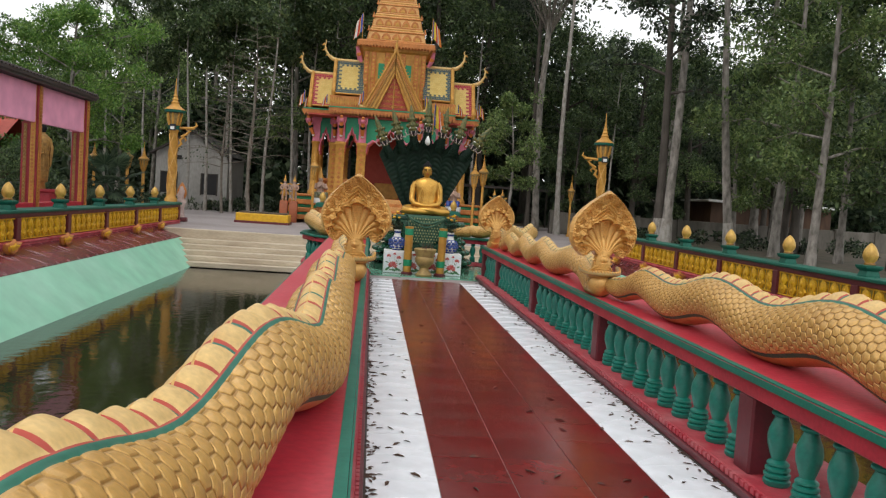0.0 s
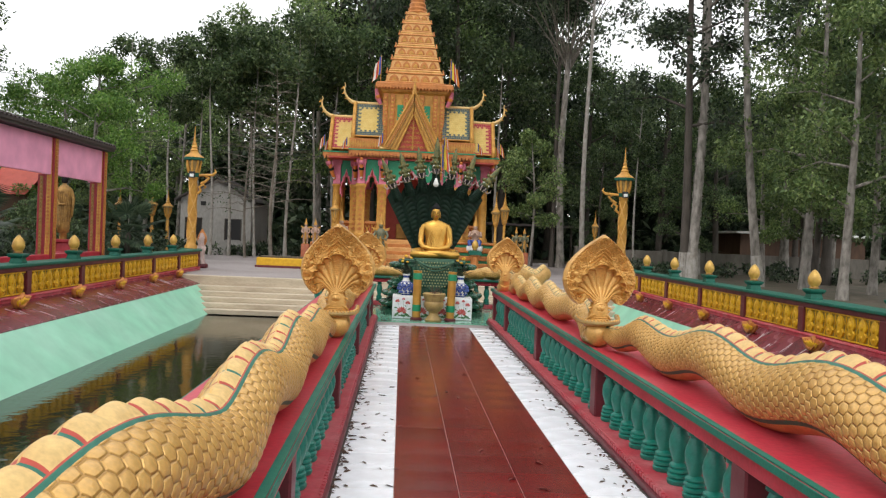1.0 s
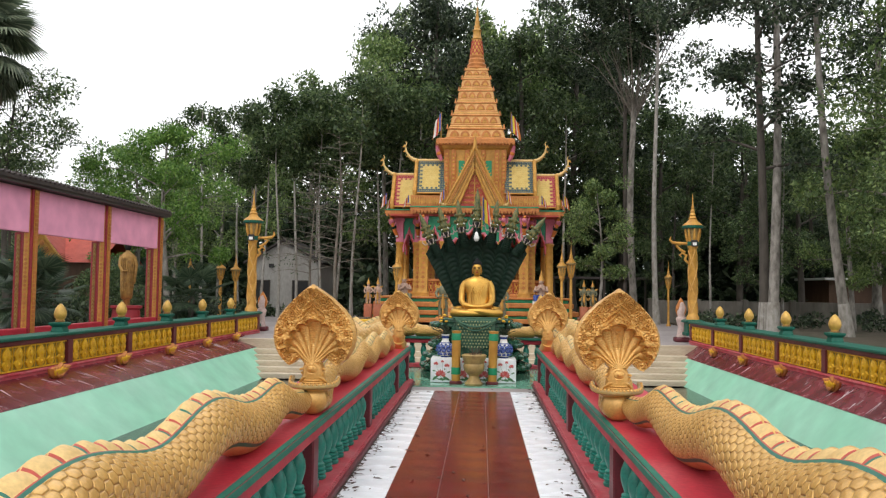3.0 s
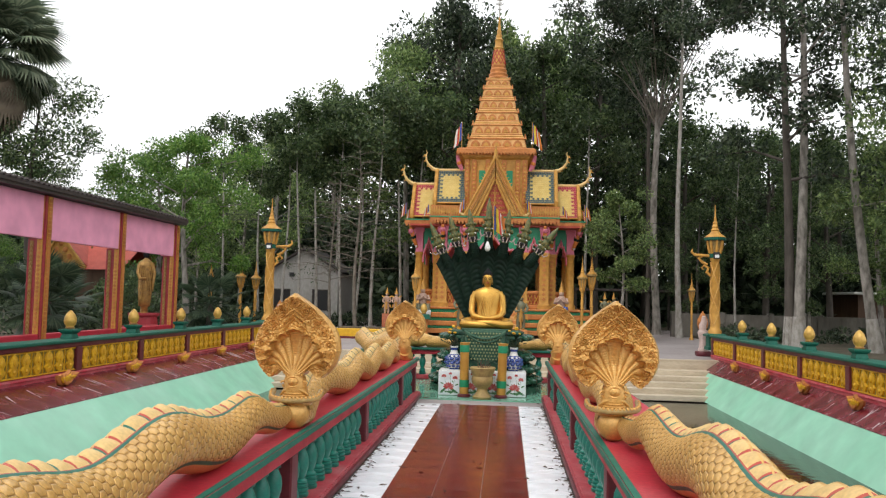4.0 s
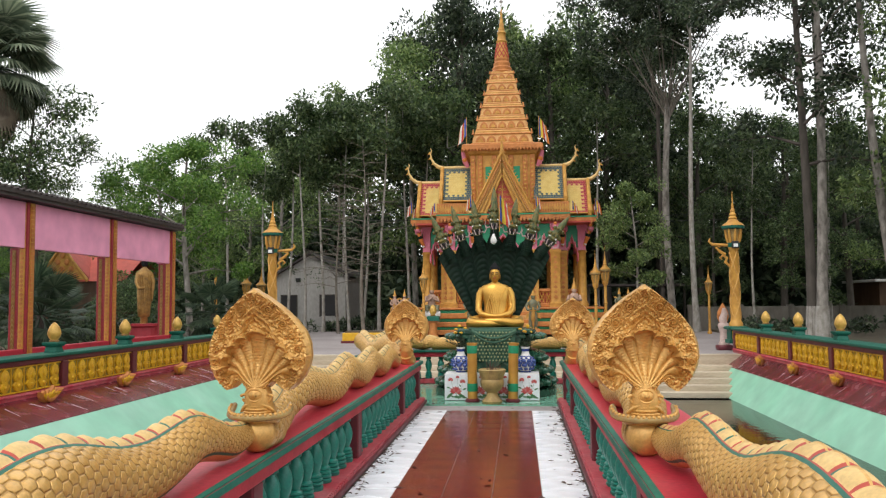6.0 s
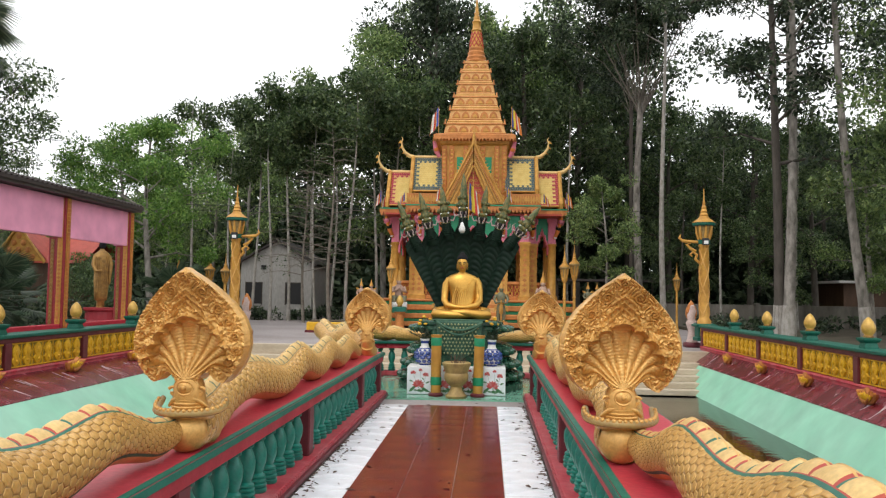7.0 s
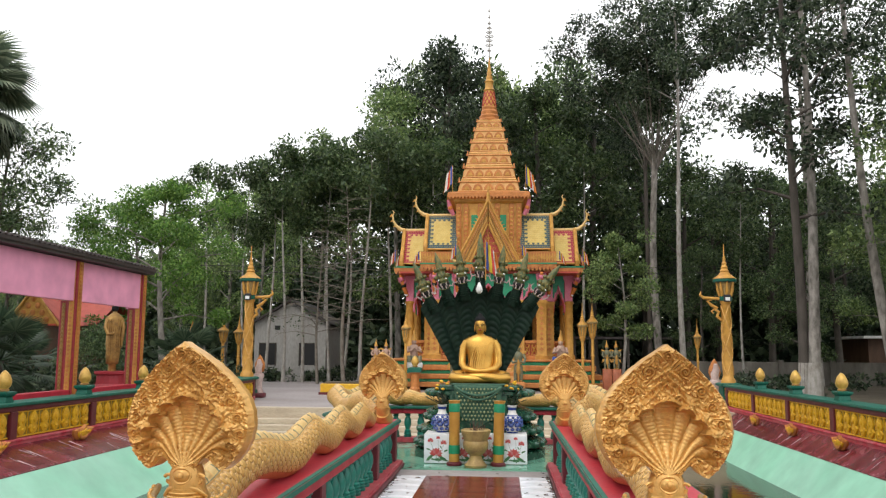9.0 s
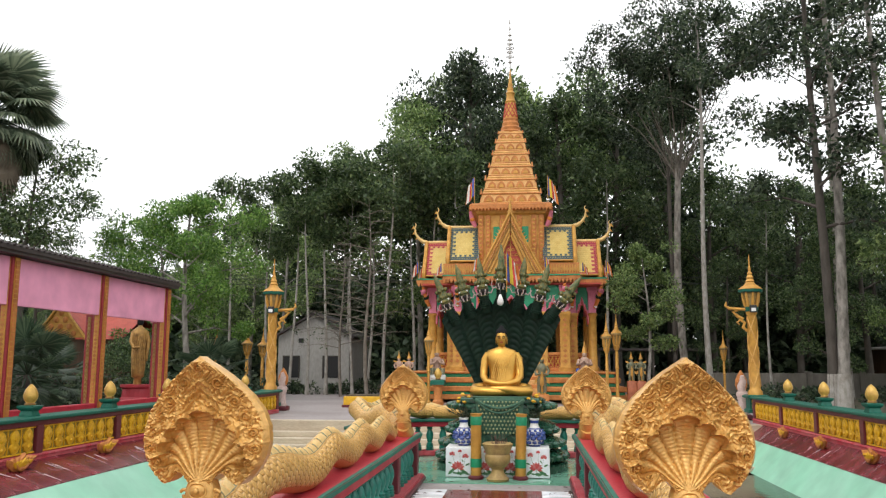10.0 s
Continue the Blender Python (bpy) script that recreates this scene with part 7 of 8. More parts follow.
def tree_parts(seed, height, trunk_r, crown_z, spread, bark, leaf_mat, clumps, per, size, limbs=9, lean=0.0, clump_r=0.9, sag=0.0):
    """Trunk with limbs, and a crown whose clumps sit on the limbs."""
    rn, pr = np.random.default_rng(seed), random.Random(seed)
    m = Mesh()
    bend = lambda t: Vector((lean * height * t + 0.15 * math.sin(t * 5 + seed), 0.15 * math.sin(t * 4 + 2 * seed), height * t))
    m.tube([bend(t) for t in np.linspace(0, 0.96, 14)], [trunk_r * (1.35 if t < 0.02 else 1) * (1 - 0.82 * t) for t in np.linspace(0, 0.96, 14)], bark, 9)
    cl = []
    for k in range(limbs):
        t = crown_z + (0.95 - crown_z) * (k + 0.5) / limbs
        a = k * 2.4 + pr.uniform(-0.5, 0.5)
        fall = math.sin(math.pi * min(1, max(0.12, (t - crown_z) / (1 - crown_z) * 0.85 + 0.18)))
        L = spread * fall * pr.uniform(0.75, 1.15)
        b = bend(t)
        rise = L * pr.uniform(0.15, 0.55) - sag * L
        e = b + Vector((L * math.cos(a), L * math.sin(a), rise))
        mid = b.lerp(e, 0.5) + Vector((0, 0, 0.10 * L))
        r0 = trunk_r * (1 - 0.8 * t) * 0.5
        m.tube([b, mid, e], [r0, r0 * 0.6, r0 * 0.2], bark, 5)
        for q in range(3):
            s0 = mid.lerp(e, pr.uniform(0, 1))
            tw = s0 + Vector((pr.uniform(-1, 1), pr.uniform(-1, 1), pr.uniform(0.1, 0.9))) * L * 0.3
            m.tube([s0, tw], [r0 * 0.3, r0 * 0.1], bark, 4)
            cl.append((tuple(tw), clump_r * pr.uniform(0.6, 1.2)))
        cl.append((tuple(e), clump_r * pr.uniform(0.7, 1.3)))
        cl.append((tuple(mid), clump_r * pr.uniform(0.6, 1.0)))
    top = bend(0.97)
    for q in range(max(1, clumps - len(cl))):
        p = Vector((pr.gauss(0, 0.45), pr.gauss(0, 0.45), pr.uniform(-0.6, 0.1))) * spread
        cl.append((tuple(top + p), clump_r * pr.uniform(0.6, 1.2)))
    return m.data("trunk", 60), (leaf_cloud(rn, cl, per, size, leaf_mat) if per else None)


def vase_tree(seed, height, trunk_r, fork, spread, bark, leaf_mat, limbs, per, size):
    """A clear trunk that forks into rising limbs, each dividing twice, with leaf tufts at the twig ends."""
    rn, pr = np.random.default_rng(seed), random.Random(seed)
    m, cl = Mesh(), []
    m.tube([(0.12 * math.sin(z * 0.4 + seed), 0.1 * math.sin(z * 0.3), z) for z in np.linspace(0, fork, 9)], [trunk_r * (1.3 if i == 0 else 1.02 - 0.035 * i) for i in range(9)], bark, 10)
    root = Vector((0.12 * math.sin(fork * 0.4 + seed), 0.1 * math.sin(fork * 0.3), fork))
    for k in range(limbs):
        a, out = k * 2.4 + pr.uniform(-0.4, 0.4), spread * pr.uniform(0.35, 1.0)
        b = root - Vector((0, 0, pr.uniform(0, 1.0)))
        e = Vector((out * math.cos(a), out * math.sin(a), height - 0.22 * out - pr.uniform(0.5, 6.5) * (0.4 + out / spread)))
        mid = b.lerp(e, 0.45) + Vector((0, 0, 0.03 * height))
        r0 = trunk_r * pr.uniform(0.15, 0.27)
        m.tube([b, b.lerp(mid, 0.5), mid, e], [r0, r0 * 0.75, r0 * 0.5, r0 * 0.15], TWIG, 6)
        for q in range(5):
            s0 = mid.lerp(e, pr.uniform(0.0, 0.95))
            tw = s0 + Vector((pr.uniform(-1, 1), pr.uniform(-1, 1), pr.uniform(0.0, 1.0))) * spread * 0.34
            m.tube([s0, s0.lerp(tw, 0.5) + Vector((0, 0, 0.12)), tw], [r0 * 0.3, r0 * 0.2, r0 * 0.07], TWIG, 4)
            cl.append((tuple(tw), pr.uniform(0.45, 0.95)))
            cl.append((tuple(s0.lerp(tw, 0.6)), pr.uniform(0.35, 0.7)))
        cl.append((tuple(e), pr.uniform(0.6, 1.0)))
    return m.data("trunk", 60), leaf_cloud(rn, cl, per, size, leaf_mat)


def twig_tree(seed, height, trunk_r, bark):
    """A leafless tree: a straight stem with tiers of thin level branches and fine twigs, a few leaves left."""
    rn, pr = np.random.default_rng(seed), random.Random(seed)
    m, cl = Mesh(), []
    stem = lambda z: Vector((0.10 * math.sin(z * 0.7 + seed), 0.08 * math.sin(z * 0.5), z))
    m.tube([stem(z) for z in np.linspace(0, height, 12)], [trunk_r * (1 - 0.085 * i) for i in range(12)], bark, 8)
    for k in range(34):
        z = height * (0.30 + 0.68 * k / 34)
        a, L = k * 2.4 + pr.uniform(-0.4, 0.4), (0.36 - 0.26 * k / 34) * height * pr.uniform(0.65, 1.1)
        d = Vector((math.cos(a), math.sin(a), 0))
        b = stem(z)
        pts = [b, b + d * L * 0.5 + Vector((0, 0, 0.10 * L)), b + d * L + Vector((0, 0, pr.uniform(-0.02, 0.16) * L))]
        m.tube(pts, [0.026, 0.016, 0.006], bark, 5)
        for q in range(6):
            s0 = pts[1].lerp(pts[2], q / 6) if q > 2 else pts[0].lerp(pts[1], 0.4 + q * 0.2)
            tw = s0 + d * L * 0.16 + Vector((-d.y, d.x, 0)) * L * (0.22 if q % 2 else -0.22) + Vector((0, 0, pr.uniform(-0.1, 0.14) * L))
            m.tube([s0, tw], [0.011, 0.004], bark, 4)
            if pr.random() < 0.35:
                cl.append((tuple(tw), 0.22))
    return m.data("trunk", 60), leaf_cloud(rn, cl, 9, 0.08, LEAF)


def plant_tree(parts, x, y, turn, k, label, category="tree", group="trees", kz=None):
    t = thing("tree", pose(x, y, GZ, 0, 0, turn) @ Matrix.Diagonal((k, k, kz or k, 1)), label, category, group)
    made("trunk", parts[0], t)
    if parts[1]:
        made("crown", parts[1], t)
    return t


def lime_wash(tree, r, lean, seed, height):
    """A painted white band round the foot of a trunk."""
    made("lime_wash", Mesh().tube([(lean * z + 0.15 * math.sin(5 * z / height + seed), 0.15 * math.sin(4 * z / height + 2 * seed), z) for z in (0.0, 0.5, 1.0, 1.4)], [r * 1.38, r * 1.26, r * 1.13, r * 1.02], BARKW, 12), tree, "white lime wash", smooth=60)


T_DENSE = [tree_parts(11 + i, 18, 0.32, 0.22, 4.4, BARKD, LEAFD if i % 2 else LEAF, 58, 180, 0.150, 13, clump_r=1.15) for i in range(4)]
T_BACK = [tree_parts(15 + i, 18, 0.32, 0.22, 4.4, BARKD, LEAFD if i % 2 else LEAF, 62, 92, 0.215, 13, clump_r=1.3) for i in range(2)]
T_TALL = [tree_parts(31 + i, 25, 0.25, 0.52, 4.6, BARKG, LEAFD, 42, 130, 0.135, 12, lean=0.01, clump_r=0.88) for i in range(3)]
T_SLIM = [tree_parts(51 + i, 13, 0.095, 0.6, 2.2, BARKW, LEAF, 20, 130, 0.13, 6, clump_r=0.75) for i in range(3)]
T_BRIGHT = tree_parts(71, 8.2, 0.15, 0.30, 3.5, BARKG, LEAFB, 84, 260, 0.075, 17, clump_r=0.52, sag=0.12)
T_YOUNG = tree_parts(81, 7.2, 0.09, 0.30, 1.55, BARKG, LEAFM, 46, 120, 0.085, 13, clump_r=0.40)
T_SPARSE = tree_parts(95, 24, 0.23, 0.35, 4.2, BARKD, LEAFD, 34, 100, 0.135, 14, clump_r=0.85)

T_LIGHT = [tree_parts(111 + i, 18, 0.20, 0.20, 4.0, BARKG, LEAFM, 60, 150, 0.135, 14, clump_r=1.05) for i in range(2)]
T_PALE = [tree_parts(111 + i, 18, 0.24, 0.20, 4.0, BARKG, LEAFM, 58, 92, 0.18, 13, clump_r=1.15) for i in range(2)]
T_OPEN = tree_parts(97, 11, 0.16, 0.46, 3.3, BARKD, LEAF, 40, 120, 0.105, 13, clump_r=0.62)
T_SIDE2 = tree_parts(133, 15, 0.22, 0.18, 3.6, BARKG, LEAFM, 50, 170, 0.12, 13, clump_r=0.9, sag=0.2)
T_SIDE = tree_parts(131, 15, 0.22, 0.18, 3.6, BARKD, LEAF, 52, 150, 0.14, 13, clump_r=0.95, sag=0.2)
skyline = lambda x: float(np.interp(x, [-60, -40, -28, -24, -20, -14, -11, -8.8, -5.4, -2.3, 1.1, 3, 4.5, 8, 12, 16, 22, 30, 60], [9, 8.2, 8.4, 9.4, 12.0, 15.6, 18.2, 20, 23.6, 23.6, 23.0, 22.4, 23.0, 21.5, 16.5, 14.5, 14.0, 14.5, 15]))
fr = random.Random(21)
dense = "tall dark green broadleaf tree in the grove behind the plaza"
for row, (y0, k0) in enumerate(((56.5, 1.0), (62, 1.07), (69, 1.16))):
    x = -46.0
    while x < (40 if row else 36):
        xx, yy = x + fr.uniform(-1, 1), y0 + fr.uniform(-2, 2)
        h = skyline(xx * 54 / (yy - 4)) * (yy - 4) / 54 * fr.uniform(0.9, 1.04)
        if not (-16 < xx < -8 and yy < 62):
            plant_tree((T_PALE if row else T_LIGHT)[fr.randrange(2)] if (xx < -6 and fr.random() < (0.95 if row == 0 else 0.75)) or fr.random() < 0.12 else (T_BACK[fr.randrange(2)] if row else T_DENSE[fr.randrange(4)]), xx, yy, fr.uniform(0, 360), h / 18.6 * 1.0 if h < 20 else 1.1, dense, kz=h / 18.6)
        x += (4.6 if row < 2 else 6.4) + fr.uniform(-0.6, 0.9)
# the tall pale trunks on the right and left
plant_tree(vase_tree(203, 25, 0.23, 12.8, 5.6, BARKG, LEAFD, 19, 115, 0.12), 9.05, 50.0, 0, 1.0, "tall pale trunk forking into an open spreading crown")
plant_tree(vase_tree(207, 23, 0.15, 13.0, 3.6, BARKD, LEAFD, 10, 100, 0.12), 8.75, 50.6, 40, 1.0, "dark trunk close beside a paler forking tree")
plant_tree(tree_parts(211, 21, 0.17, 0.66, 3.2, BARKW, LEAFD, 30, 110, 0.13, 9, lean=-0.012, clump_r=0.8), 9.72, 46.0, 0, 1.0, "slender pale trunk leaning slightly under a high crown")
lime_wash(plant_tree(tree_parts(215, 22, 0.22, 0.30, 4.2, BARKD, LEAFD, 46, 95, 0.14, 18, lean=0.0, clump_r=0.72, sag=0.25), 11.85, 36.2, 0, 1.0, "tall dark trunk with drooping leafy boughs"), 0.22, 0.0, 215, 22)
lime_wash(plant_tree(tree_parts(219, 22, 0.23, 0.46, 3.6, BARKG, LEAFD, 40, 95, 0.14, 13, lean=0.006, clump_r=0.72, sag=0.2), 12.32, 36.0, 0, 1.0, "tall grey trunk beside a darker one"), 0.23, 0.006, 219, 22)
lime_wash(plant_tree(tree_parts(223, 21, 0.205, 0.80, 3.0, BARKG, LEAFD, 24, 100, 0.14, 7, lean=-0.082, clump_r=0.8), 14.6, 34.4, 0, 1.0, "tall bare grey trunk leaning over the pond wall"), 0.205, -0.082, 223, 21)
for i, (x, y, k) in enumerate(((17.5, 50.5, 1.0), (21, 45, 1.0))):
    plant_tree(T_TALL[i % 3], x, y, i * 70, k, "very tall tree with a straight pale grey trunk")
for i, (x, y, k) in enumerate(((19.5, 38.0, 1.0), (18, 28, 0.85))):
    plant_tree(T_SPARSE, x, y, i * 50 + 20, k, "tall tree with sparse open crown beside the pond")
for i, (x, y, k) in enumerate(((-11.8, 48, 1.0), (-10.8, 48.2, 1.05), (-9.3, 48.4, 0.95), (-7.1, 47.6, 1.1), (-12.8, 49, 1.0), (-8.6, 50.2, 1.0), (-6.2, 50.6, 1.1), (-14.8, 50.5, 0.95), (-5.0, 51.8, 1.1), (-3.9, 52.5, 1.15), (-10.2, 50.8, 1.1), (-17, 50, 1.0), (5.2, 51.5, 1.1), (12.6, 46, 0.8), (16, 45, 0.85))):
    plant_tree(T_SLIM[i % 3], x, y, i * 47, k, "slender tree with a whitish trunk")
plant_tree(twig_tree(91, 10.2, 0.12, TWIG), -7.6, 44.5, 30, 1.0, "half bare grey tree with twiggy spreading branches")
plant_tree(twig_tree(94, 8.4, 0.09, TWIG), -9.3, 46.0, 200, 1.0, "half bare grey tree with twiggy spreading branches")
plant_tree(T_YOUNG, 5.7, 40.3, 0, 1.0, "young slender tree with tiers of light green leaves")
for i, (x, y, k) in enumerate(((-14.6, 38.5, 1.15), (-18.0, 43, 1.1), (-26.0, 40, 0.9))):
    plant_tree(T_BRIGHT, x, y, i * 120 + 40, k, "spreading tree with feathery bright green leaves")
plant_tree(T_OPEN, -20.6, 36.0, 80, 1.0, "open tree with rounded dark leaves behind the gallery")
plant_tree(T_OPEN, -24.0, 38.0, 10, 0.95, "open tree with rounded dark leaves behind the gallery")
for i, (x, y, k) in enumerate(((17.5, 31.0, 0.75), (20.5, 26.5, 0.85), (16.8, 26.0, 0.85), (18.5, 22.0, 0.85), (18.0, 36.0, 0.8), (20.8, 40.0, 0.85), (16.2, 33.2, 0.95), (22.5, 46.0, 1.25), (17.0, 39.5, 0.62), (14.8, 44.5, 0.55), (14.2, 27.0, 0.78), (21.0, 43.0, 0.7), (11.2, 48.6, 0.5), (24.0, 48.5, 0.75))):
    plant_tree(T_SIDE2 if i % 5 in (0, 1, 3) else T_SIDE, x, y, i * 77, k, "leafy green tree crowding beside the pond wall")
plant_tree(T_OPEN, -27, 47, 80, 0.85, "open tree with rounded dark leaves behind the gallery")
plant_tree(T_LIGHT[0], -32, 44, 10, 0.5, dense)

# far woods closing the view, and shaded undergrowth
ur = np.random.default_rng(4)
cl = []
for i in range(1300):
    x = ur.uniform(-60, 60)
    cl.append(((x, ur.uniform(73, 80), ur.uniform(0.0, 0.78) * skyline(x * 54 / 72) * 1.25), ur.uniform(1.6, 2.6)))
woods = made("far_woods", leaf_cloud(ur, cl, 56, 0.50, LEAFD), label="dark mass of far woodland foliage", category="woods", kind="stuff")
low = [((ur.uniform(-70, 70), ur.uniform(66, 78), ur.uniform(0.0, 8.0)), ur.uniform(1.3, 2.2)) for i in range(1250)]
low += [((ur.uniform(-60, 60), ur.uniform(60, 65), ur.uniform(0.0, 3.0)), ur.uniform(0.9, 1.6)) for i in range(240)]
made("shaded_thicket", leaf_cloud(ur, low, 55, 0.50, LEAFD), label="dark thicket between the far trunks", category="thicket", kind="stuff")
cl = [((ur.uniform(9.8, 40), ur.uniform(37, 47.2), ur.uniform(0.0, 0.5)), ur.uniform(0.3, 0.75)) for i in range(60)]
cl += [((ur.uniform(-24, -5.5), ur.uniform(48.6, 49.7), ur.uniform(0.0, 0.45)), ur.uniform(0.25, 0.6)) for i in range(64)]
cl += [((ur.uniform(-30, -12), ur.uniform(30, 46), ur.uniform(0.0, 0.9)), ur.uniform(0.4, 0.9)) for i in range(60)]
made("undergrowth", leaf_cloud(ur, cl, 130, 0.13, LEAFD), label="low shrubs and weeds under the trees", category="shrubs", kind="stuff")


# ---- palms ----
def fan_frond(m, T, blades, length, mat, hang=0.22):
    for k in range(blades):
        a = radians(-125 + 250 * k / (blades - 1))
        L = length * (0.8 + 0.2 * math.cos(a))
        dx, dz = math.sin(a), math.cos(a)
        w = 0.045 * length
        droop = -hang * L
        m.add([(0, 0, 0), (dx * L * 0.55 + dz * w, droop * 0.25, dz * L * 0.55 - dx * w), (dx * L, droop, dz * L), (dx * L * 0.55 - dz * w, droop * 0.25, dz * L * 0.55 + dx * w)], [(0, 1, 2, 3)], mat, T)


def fan_palm(x, y, height, fronds, size, label, seed, trunk_r=0.2, dead=0):
    pr = random.Random(seed)
    t = thing("palm", (x, y, GZ), label, "palm", "fan palms")
    made("trunk", Mesh().tube([(0.1 * math.sin(z * 0.5), 0, z) for z in np.linspace(0, height, 10)], [trunk_r * (1.2 - 0.03 * i) for i in range(10)], BARKD, 10), t)
    for k in range(fronds):
        a = k * 2.4
        e = radians(82 - 162 * (k / fronds) + pr.uniform(-8, 8))
        L = size * pr.uniform(0.7, 1.0)
        d = Vector((math.cos(a) * math.cos(e), math.sin(a) * math.cos(e), math.sin(e)))
        top = Vector((0.1 * math.sin(height * 0.5), 0, height))
        tip = top + d * L * 0.8
        m = Mesh().tube([top, top.lerp(tip, 0.5) + Vector((0, 0, 0.06)), tip], [0.035, 0.025, 0.015], STRAW if k > fronds - dead else LEAFP2, 5)
        z = d
        xax = z.cross(Vector((0, 0, 1)))
        xax = xax.normalized() if xax.length > 0.1 else Vector((1, 0, 0))
        yax = z.cross(xax)
        if yax.z < 0:
            xax, yax = -xax, -yax
        R = Matrix((xax, yax, z)).transposed().to_4x4()
        fan_frond(m, Matrix.Translation(tip) @ R, 34, L * 0.62, STRAW if k > fronds - dead else (LEAFP3 if dead else LEAFP2), 0.55 if dead else 0.22)
        made("frond", m, t)
    return t


fan_palm(-21.1, 33.5, 11.6, 110, 2.6, "tall sugar palm with stiff fan leaves and hanging dead fronds", 3, 0.26, 26)
for i, (x, y, h) in enumerate(((-13.6, 25.6, 1.4), (-14.6, 22.5, 1.6), (-12.2, 35.5, 1.3), (-13.4, 19.5, 1.1), (-15.5, 36, 1.2), (-12.6, 16.5, 1.0), (-15.0, 28.4, 1.0), (-17.6, 33.5, 1.2))):
    fan_palm(x, y, h, 26, 1.4, "low fan palm behind the gallery", 10 + i, 0.12)
cl = []
for i in range(90):
    a, e = ur.uniform(0, 2 * math.pi), math.asin(ur.uniform(-0.15, 1.0))
    cl.append(((-14.6 + 1.25 * math.cos(a) * math.cos(e), 33.0 + 1.25 * math.sin(a) * math.cos(e), 0.55 + 1.75 * math.sin(e)), 0.36))
made("clipped_shrub", leaf_cloud(ur, cl, 110, 0.055, LEAF), None, "rounded dense green shrub behind the gallery", "shrub")


# ---- floor tiles, laid last ----
floor = made("floor", Mesh().box(-1.03, 1.03, NEAR, 14.64, -0.021, -0.006, GROUT), label="glossy wet walkway floor of dark red and white tiles", category="floor", kind="structure")
red = Mesh().box(-0.1975, 0.1975, -0.1985, 0.1985, -0.006, 0.0, REDTILE, bevel=0.001).data("tile")
pale = Mesh().box(-0.193, 0.193, -0.1995, 0.1995, -0.006, 0.0, WHITETILE, bevel=0.001).data("tile")
for e in (-1, 1):
    made("gutter", Mesh().box(min(e * 0.972, e * 0.992), max(e * 0.972, e * 0.992), NEAR, 14.66, -0.006, 0.0035, GUTTER), floor, "dark damp gutter strip")
lay = random.Random(17)
for k in range(58):
    y = 14.44 - 0.4 * k
    for x in (-0.4, 0.0, 0.4):
        made("tile", red, floor, at=pose(x, y, 0, lay.gauss(0, 0.16), lay.gauss(0, 0.12), 0))
    for x in (-0.795, 0.795):
        made("tile", pale, floor, at=pose(x, y, 0, lay.gauss(0, 0.05), lay.gauss(0, 0.05), 0))

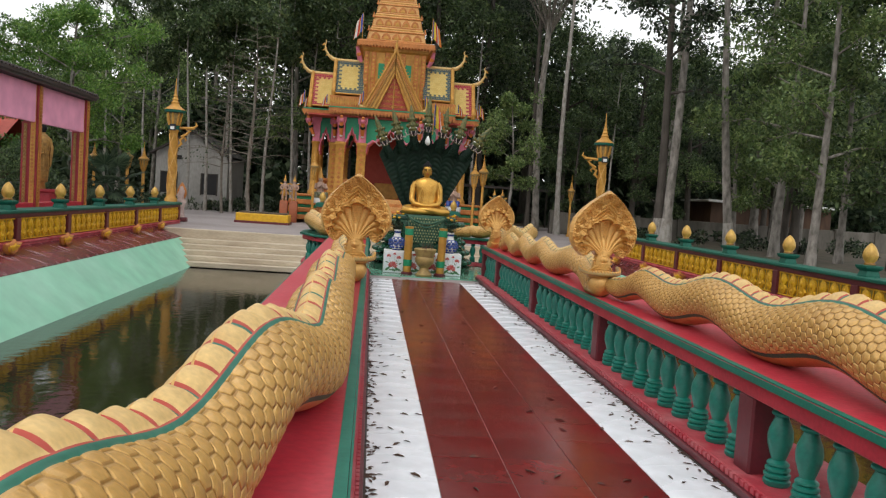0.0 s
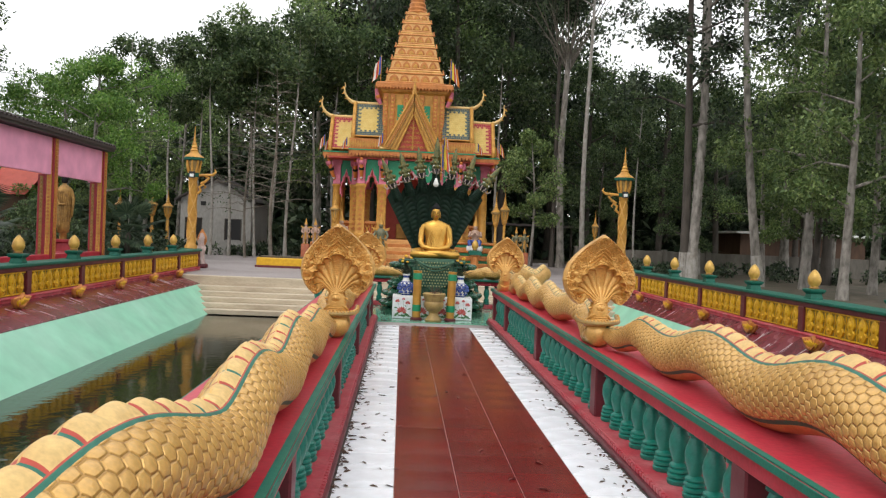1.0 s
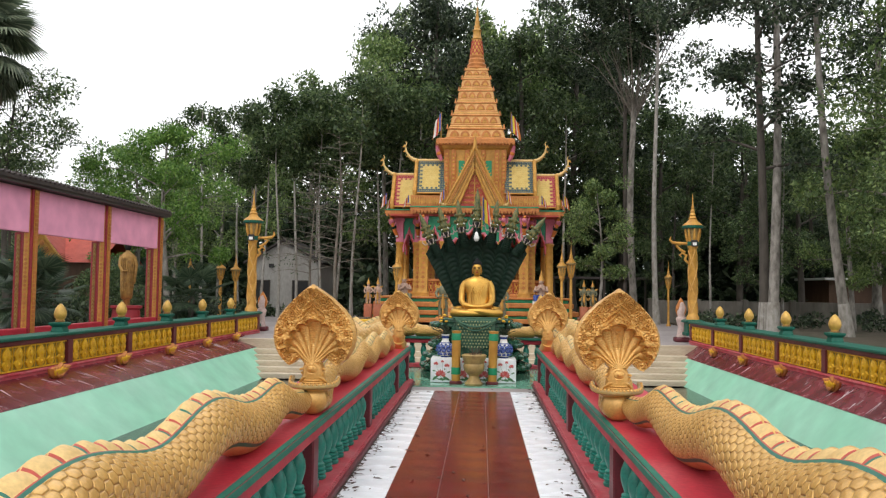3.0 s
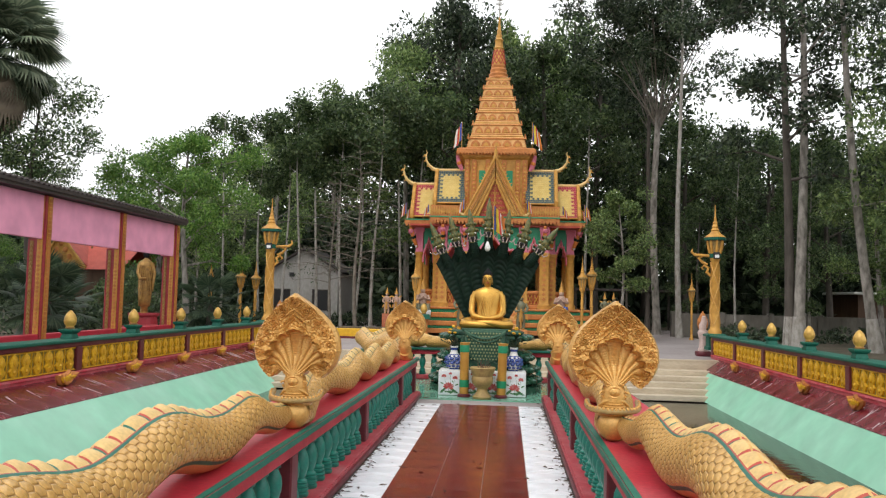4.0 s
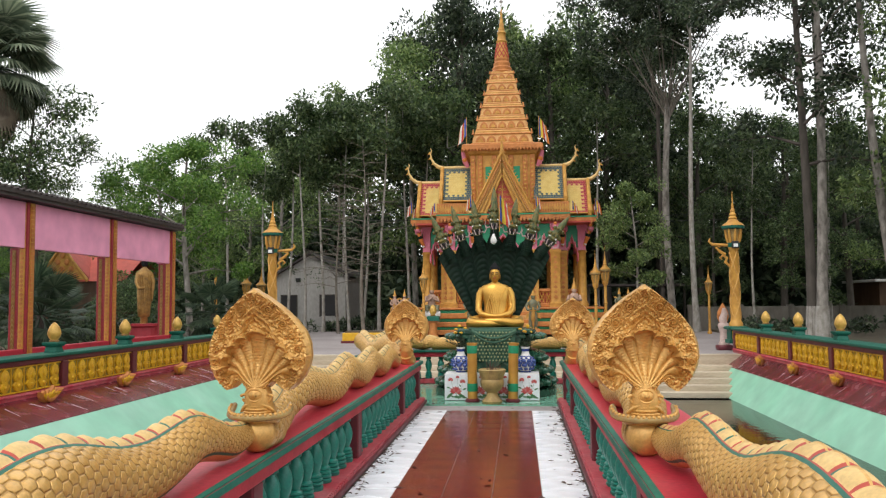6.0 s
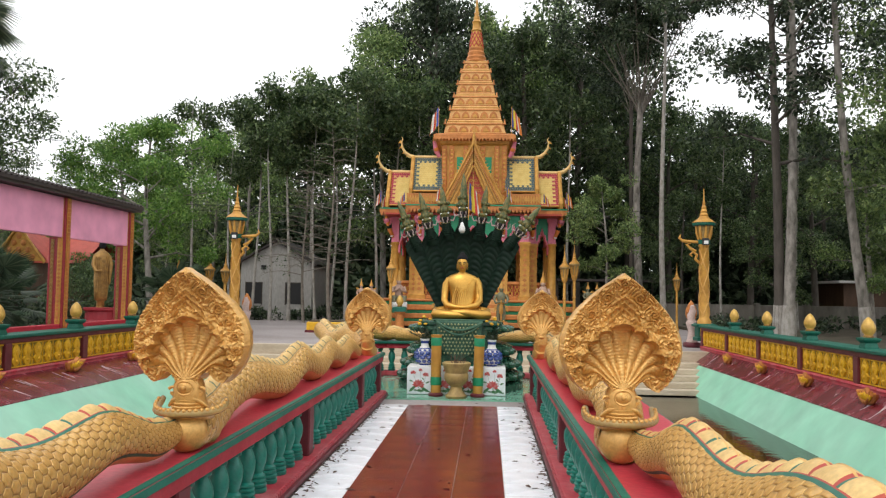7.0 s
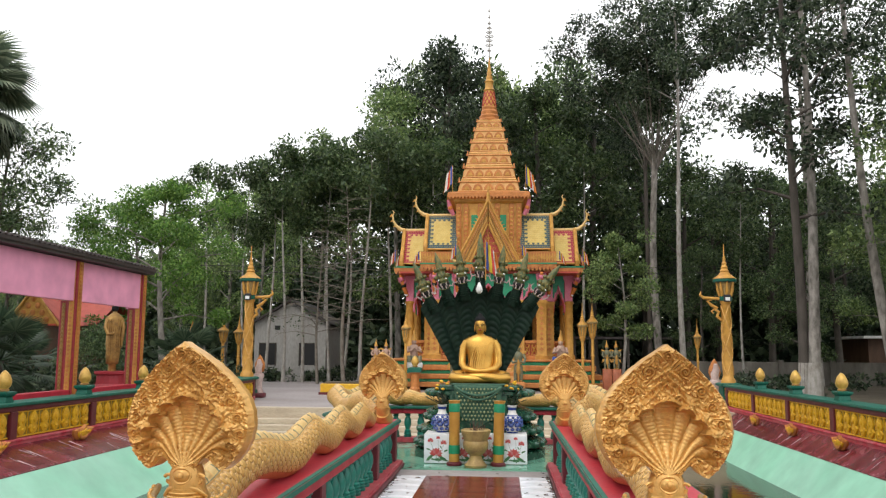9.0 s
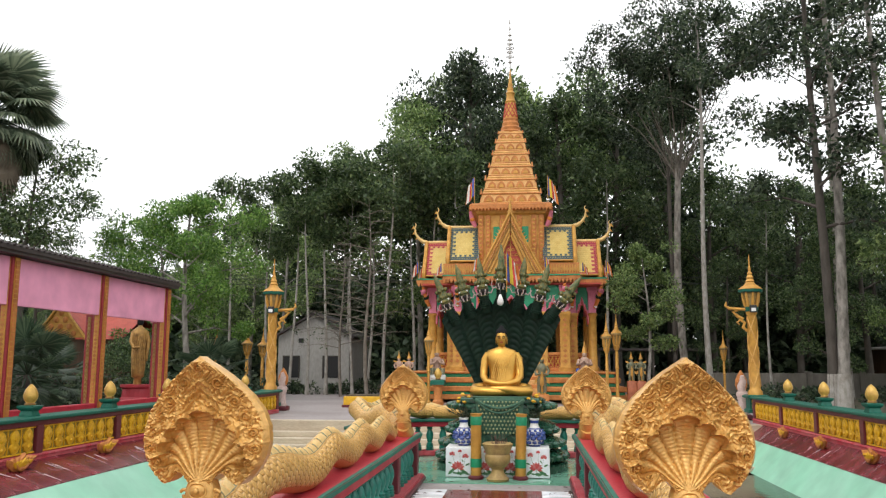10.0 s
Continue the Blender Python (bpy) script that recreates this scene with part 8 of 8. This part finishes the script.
# fallen leaves on the walkway
lrnd = random.Random(11)
shapes = []
for k in range(4):
    a = lrnd.uniform(0.5, 0.9)
    m = Mesh()
    m.add([(-0.05, 0, 0.004), (-0.015, 0.018 * a, 0.016), (0.03, 0.014 * a, 0.012), (0.055, 0, 0.004), (0.03, -0.014 * a, 0.010), (-0.015, -0.018 * a, 0.004), (0.0, 0, 0.002)],
          [(0, 6, 1), (1, 6, 2), (2, 6, 3), (3, 6, 4), (4, 6, 5), (5, 6, 0)], DRYLEAF)
    shapes.append(m)
litter = Mesh()
for k in range(330):
    edge = lrnd.random()
    side = lrnd.choice((-1, 1))
    x = side * (1.0 - abs(lrnd.gauss(0, 0.16))) if edge < 0.62 else lrnd.uniform(-0.98, 0.98)
    y = lrnd.uniform(-2, 15.4)
    s = lrnd.uniform(0.35, 0.85)
    litter.add(shapes[k % 4].v, shapes[k % 4].f, DRYLEAF, pose(x, y, 0.0, 0, 0, lrnd.uniform(0, 360)) @ Matrix.Diagonal((s, s, s, 1)))
# the damp gutters along the base rails hold the most
for k in range(950):
    side = lrnd.choice((-1, 1))
    x = side * (0.978 - abs(lrnd.gauss(0, 0.022)) - (abs(lrnd.gauss(0, 0.06)) if lrnd.random() < 0.22 else 0))
    s = lrnd.uniform(0.22, 0.62)
    litter.add(shapes[k % 4].v, shapes[k % 4].f, DRYLEAF, pose(x, lrnd.uniform(-1, 14.8), 0.001, lrnd.uniform(-9, 9), lrnd.uniform(-9, 9), lrnd.uniform(0, 360)) @ Matrix.Diagonal((s, s * 1.2, s, 1)))
made("fallen_leaves", litter, label="dry brown leaves scattered on the wet walkway", category="leaves", kind="stuff")

slope_tiles("tile_apron_west", -7.40, -0.43, LX + 0.02, -0.12, NEAR, END + 1.5)
slope_tiles("tile_apron_east", 6.75, -0.50, RX - 0.02, -0.12, NEAR, END)
# thin pale streaks along the joints of the aprons
lime = random.Random(8)
for x0, z0, x1, z1, owner in ((-7.40, -0.43, LX + 0.02, -0.12, "tile_apron_west"), (6.75, -0.50, RX - 0.02, -0.12, "tile_apron_east")):
    run, n = Mesh(), Vector((z0 - z1, 0, x1 - x0)).normalized()
    n = -n if n.z < 0 else n
    for k in range(90):
        y, a, w = NEAR + 0.6 * lime.randrange(8, 62) + lime.gauss(0, 0.10), lime.uniform(0.0, 0.5), lime.uniform(0.006, 0.030)
        b = a + lime.uniform(0.25, 0.75) * (1 - a)
        pa, pb = Vector((x0 + (x1 - x0) * a, y, z0 + (z1 - z0) * a)) + n * 0.018, Vector((x0 + (x1 - x0) * b, y + lime.gauss(0, 0.06), z0 + (z1 - z0) * b)) + n * 0.018
        run.add([pa + Vector((0, w * 0.4, 0)), pa - Vector((0, w * 0.4, 0)), pb - Vector((0, w, 0)), pb + Vector((0, w, 0))], [(0, 1, 2, 3)], STREAK)
    tagged(made("lime_runs", run, bpy.data.objects[owner]), kind="stuff")
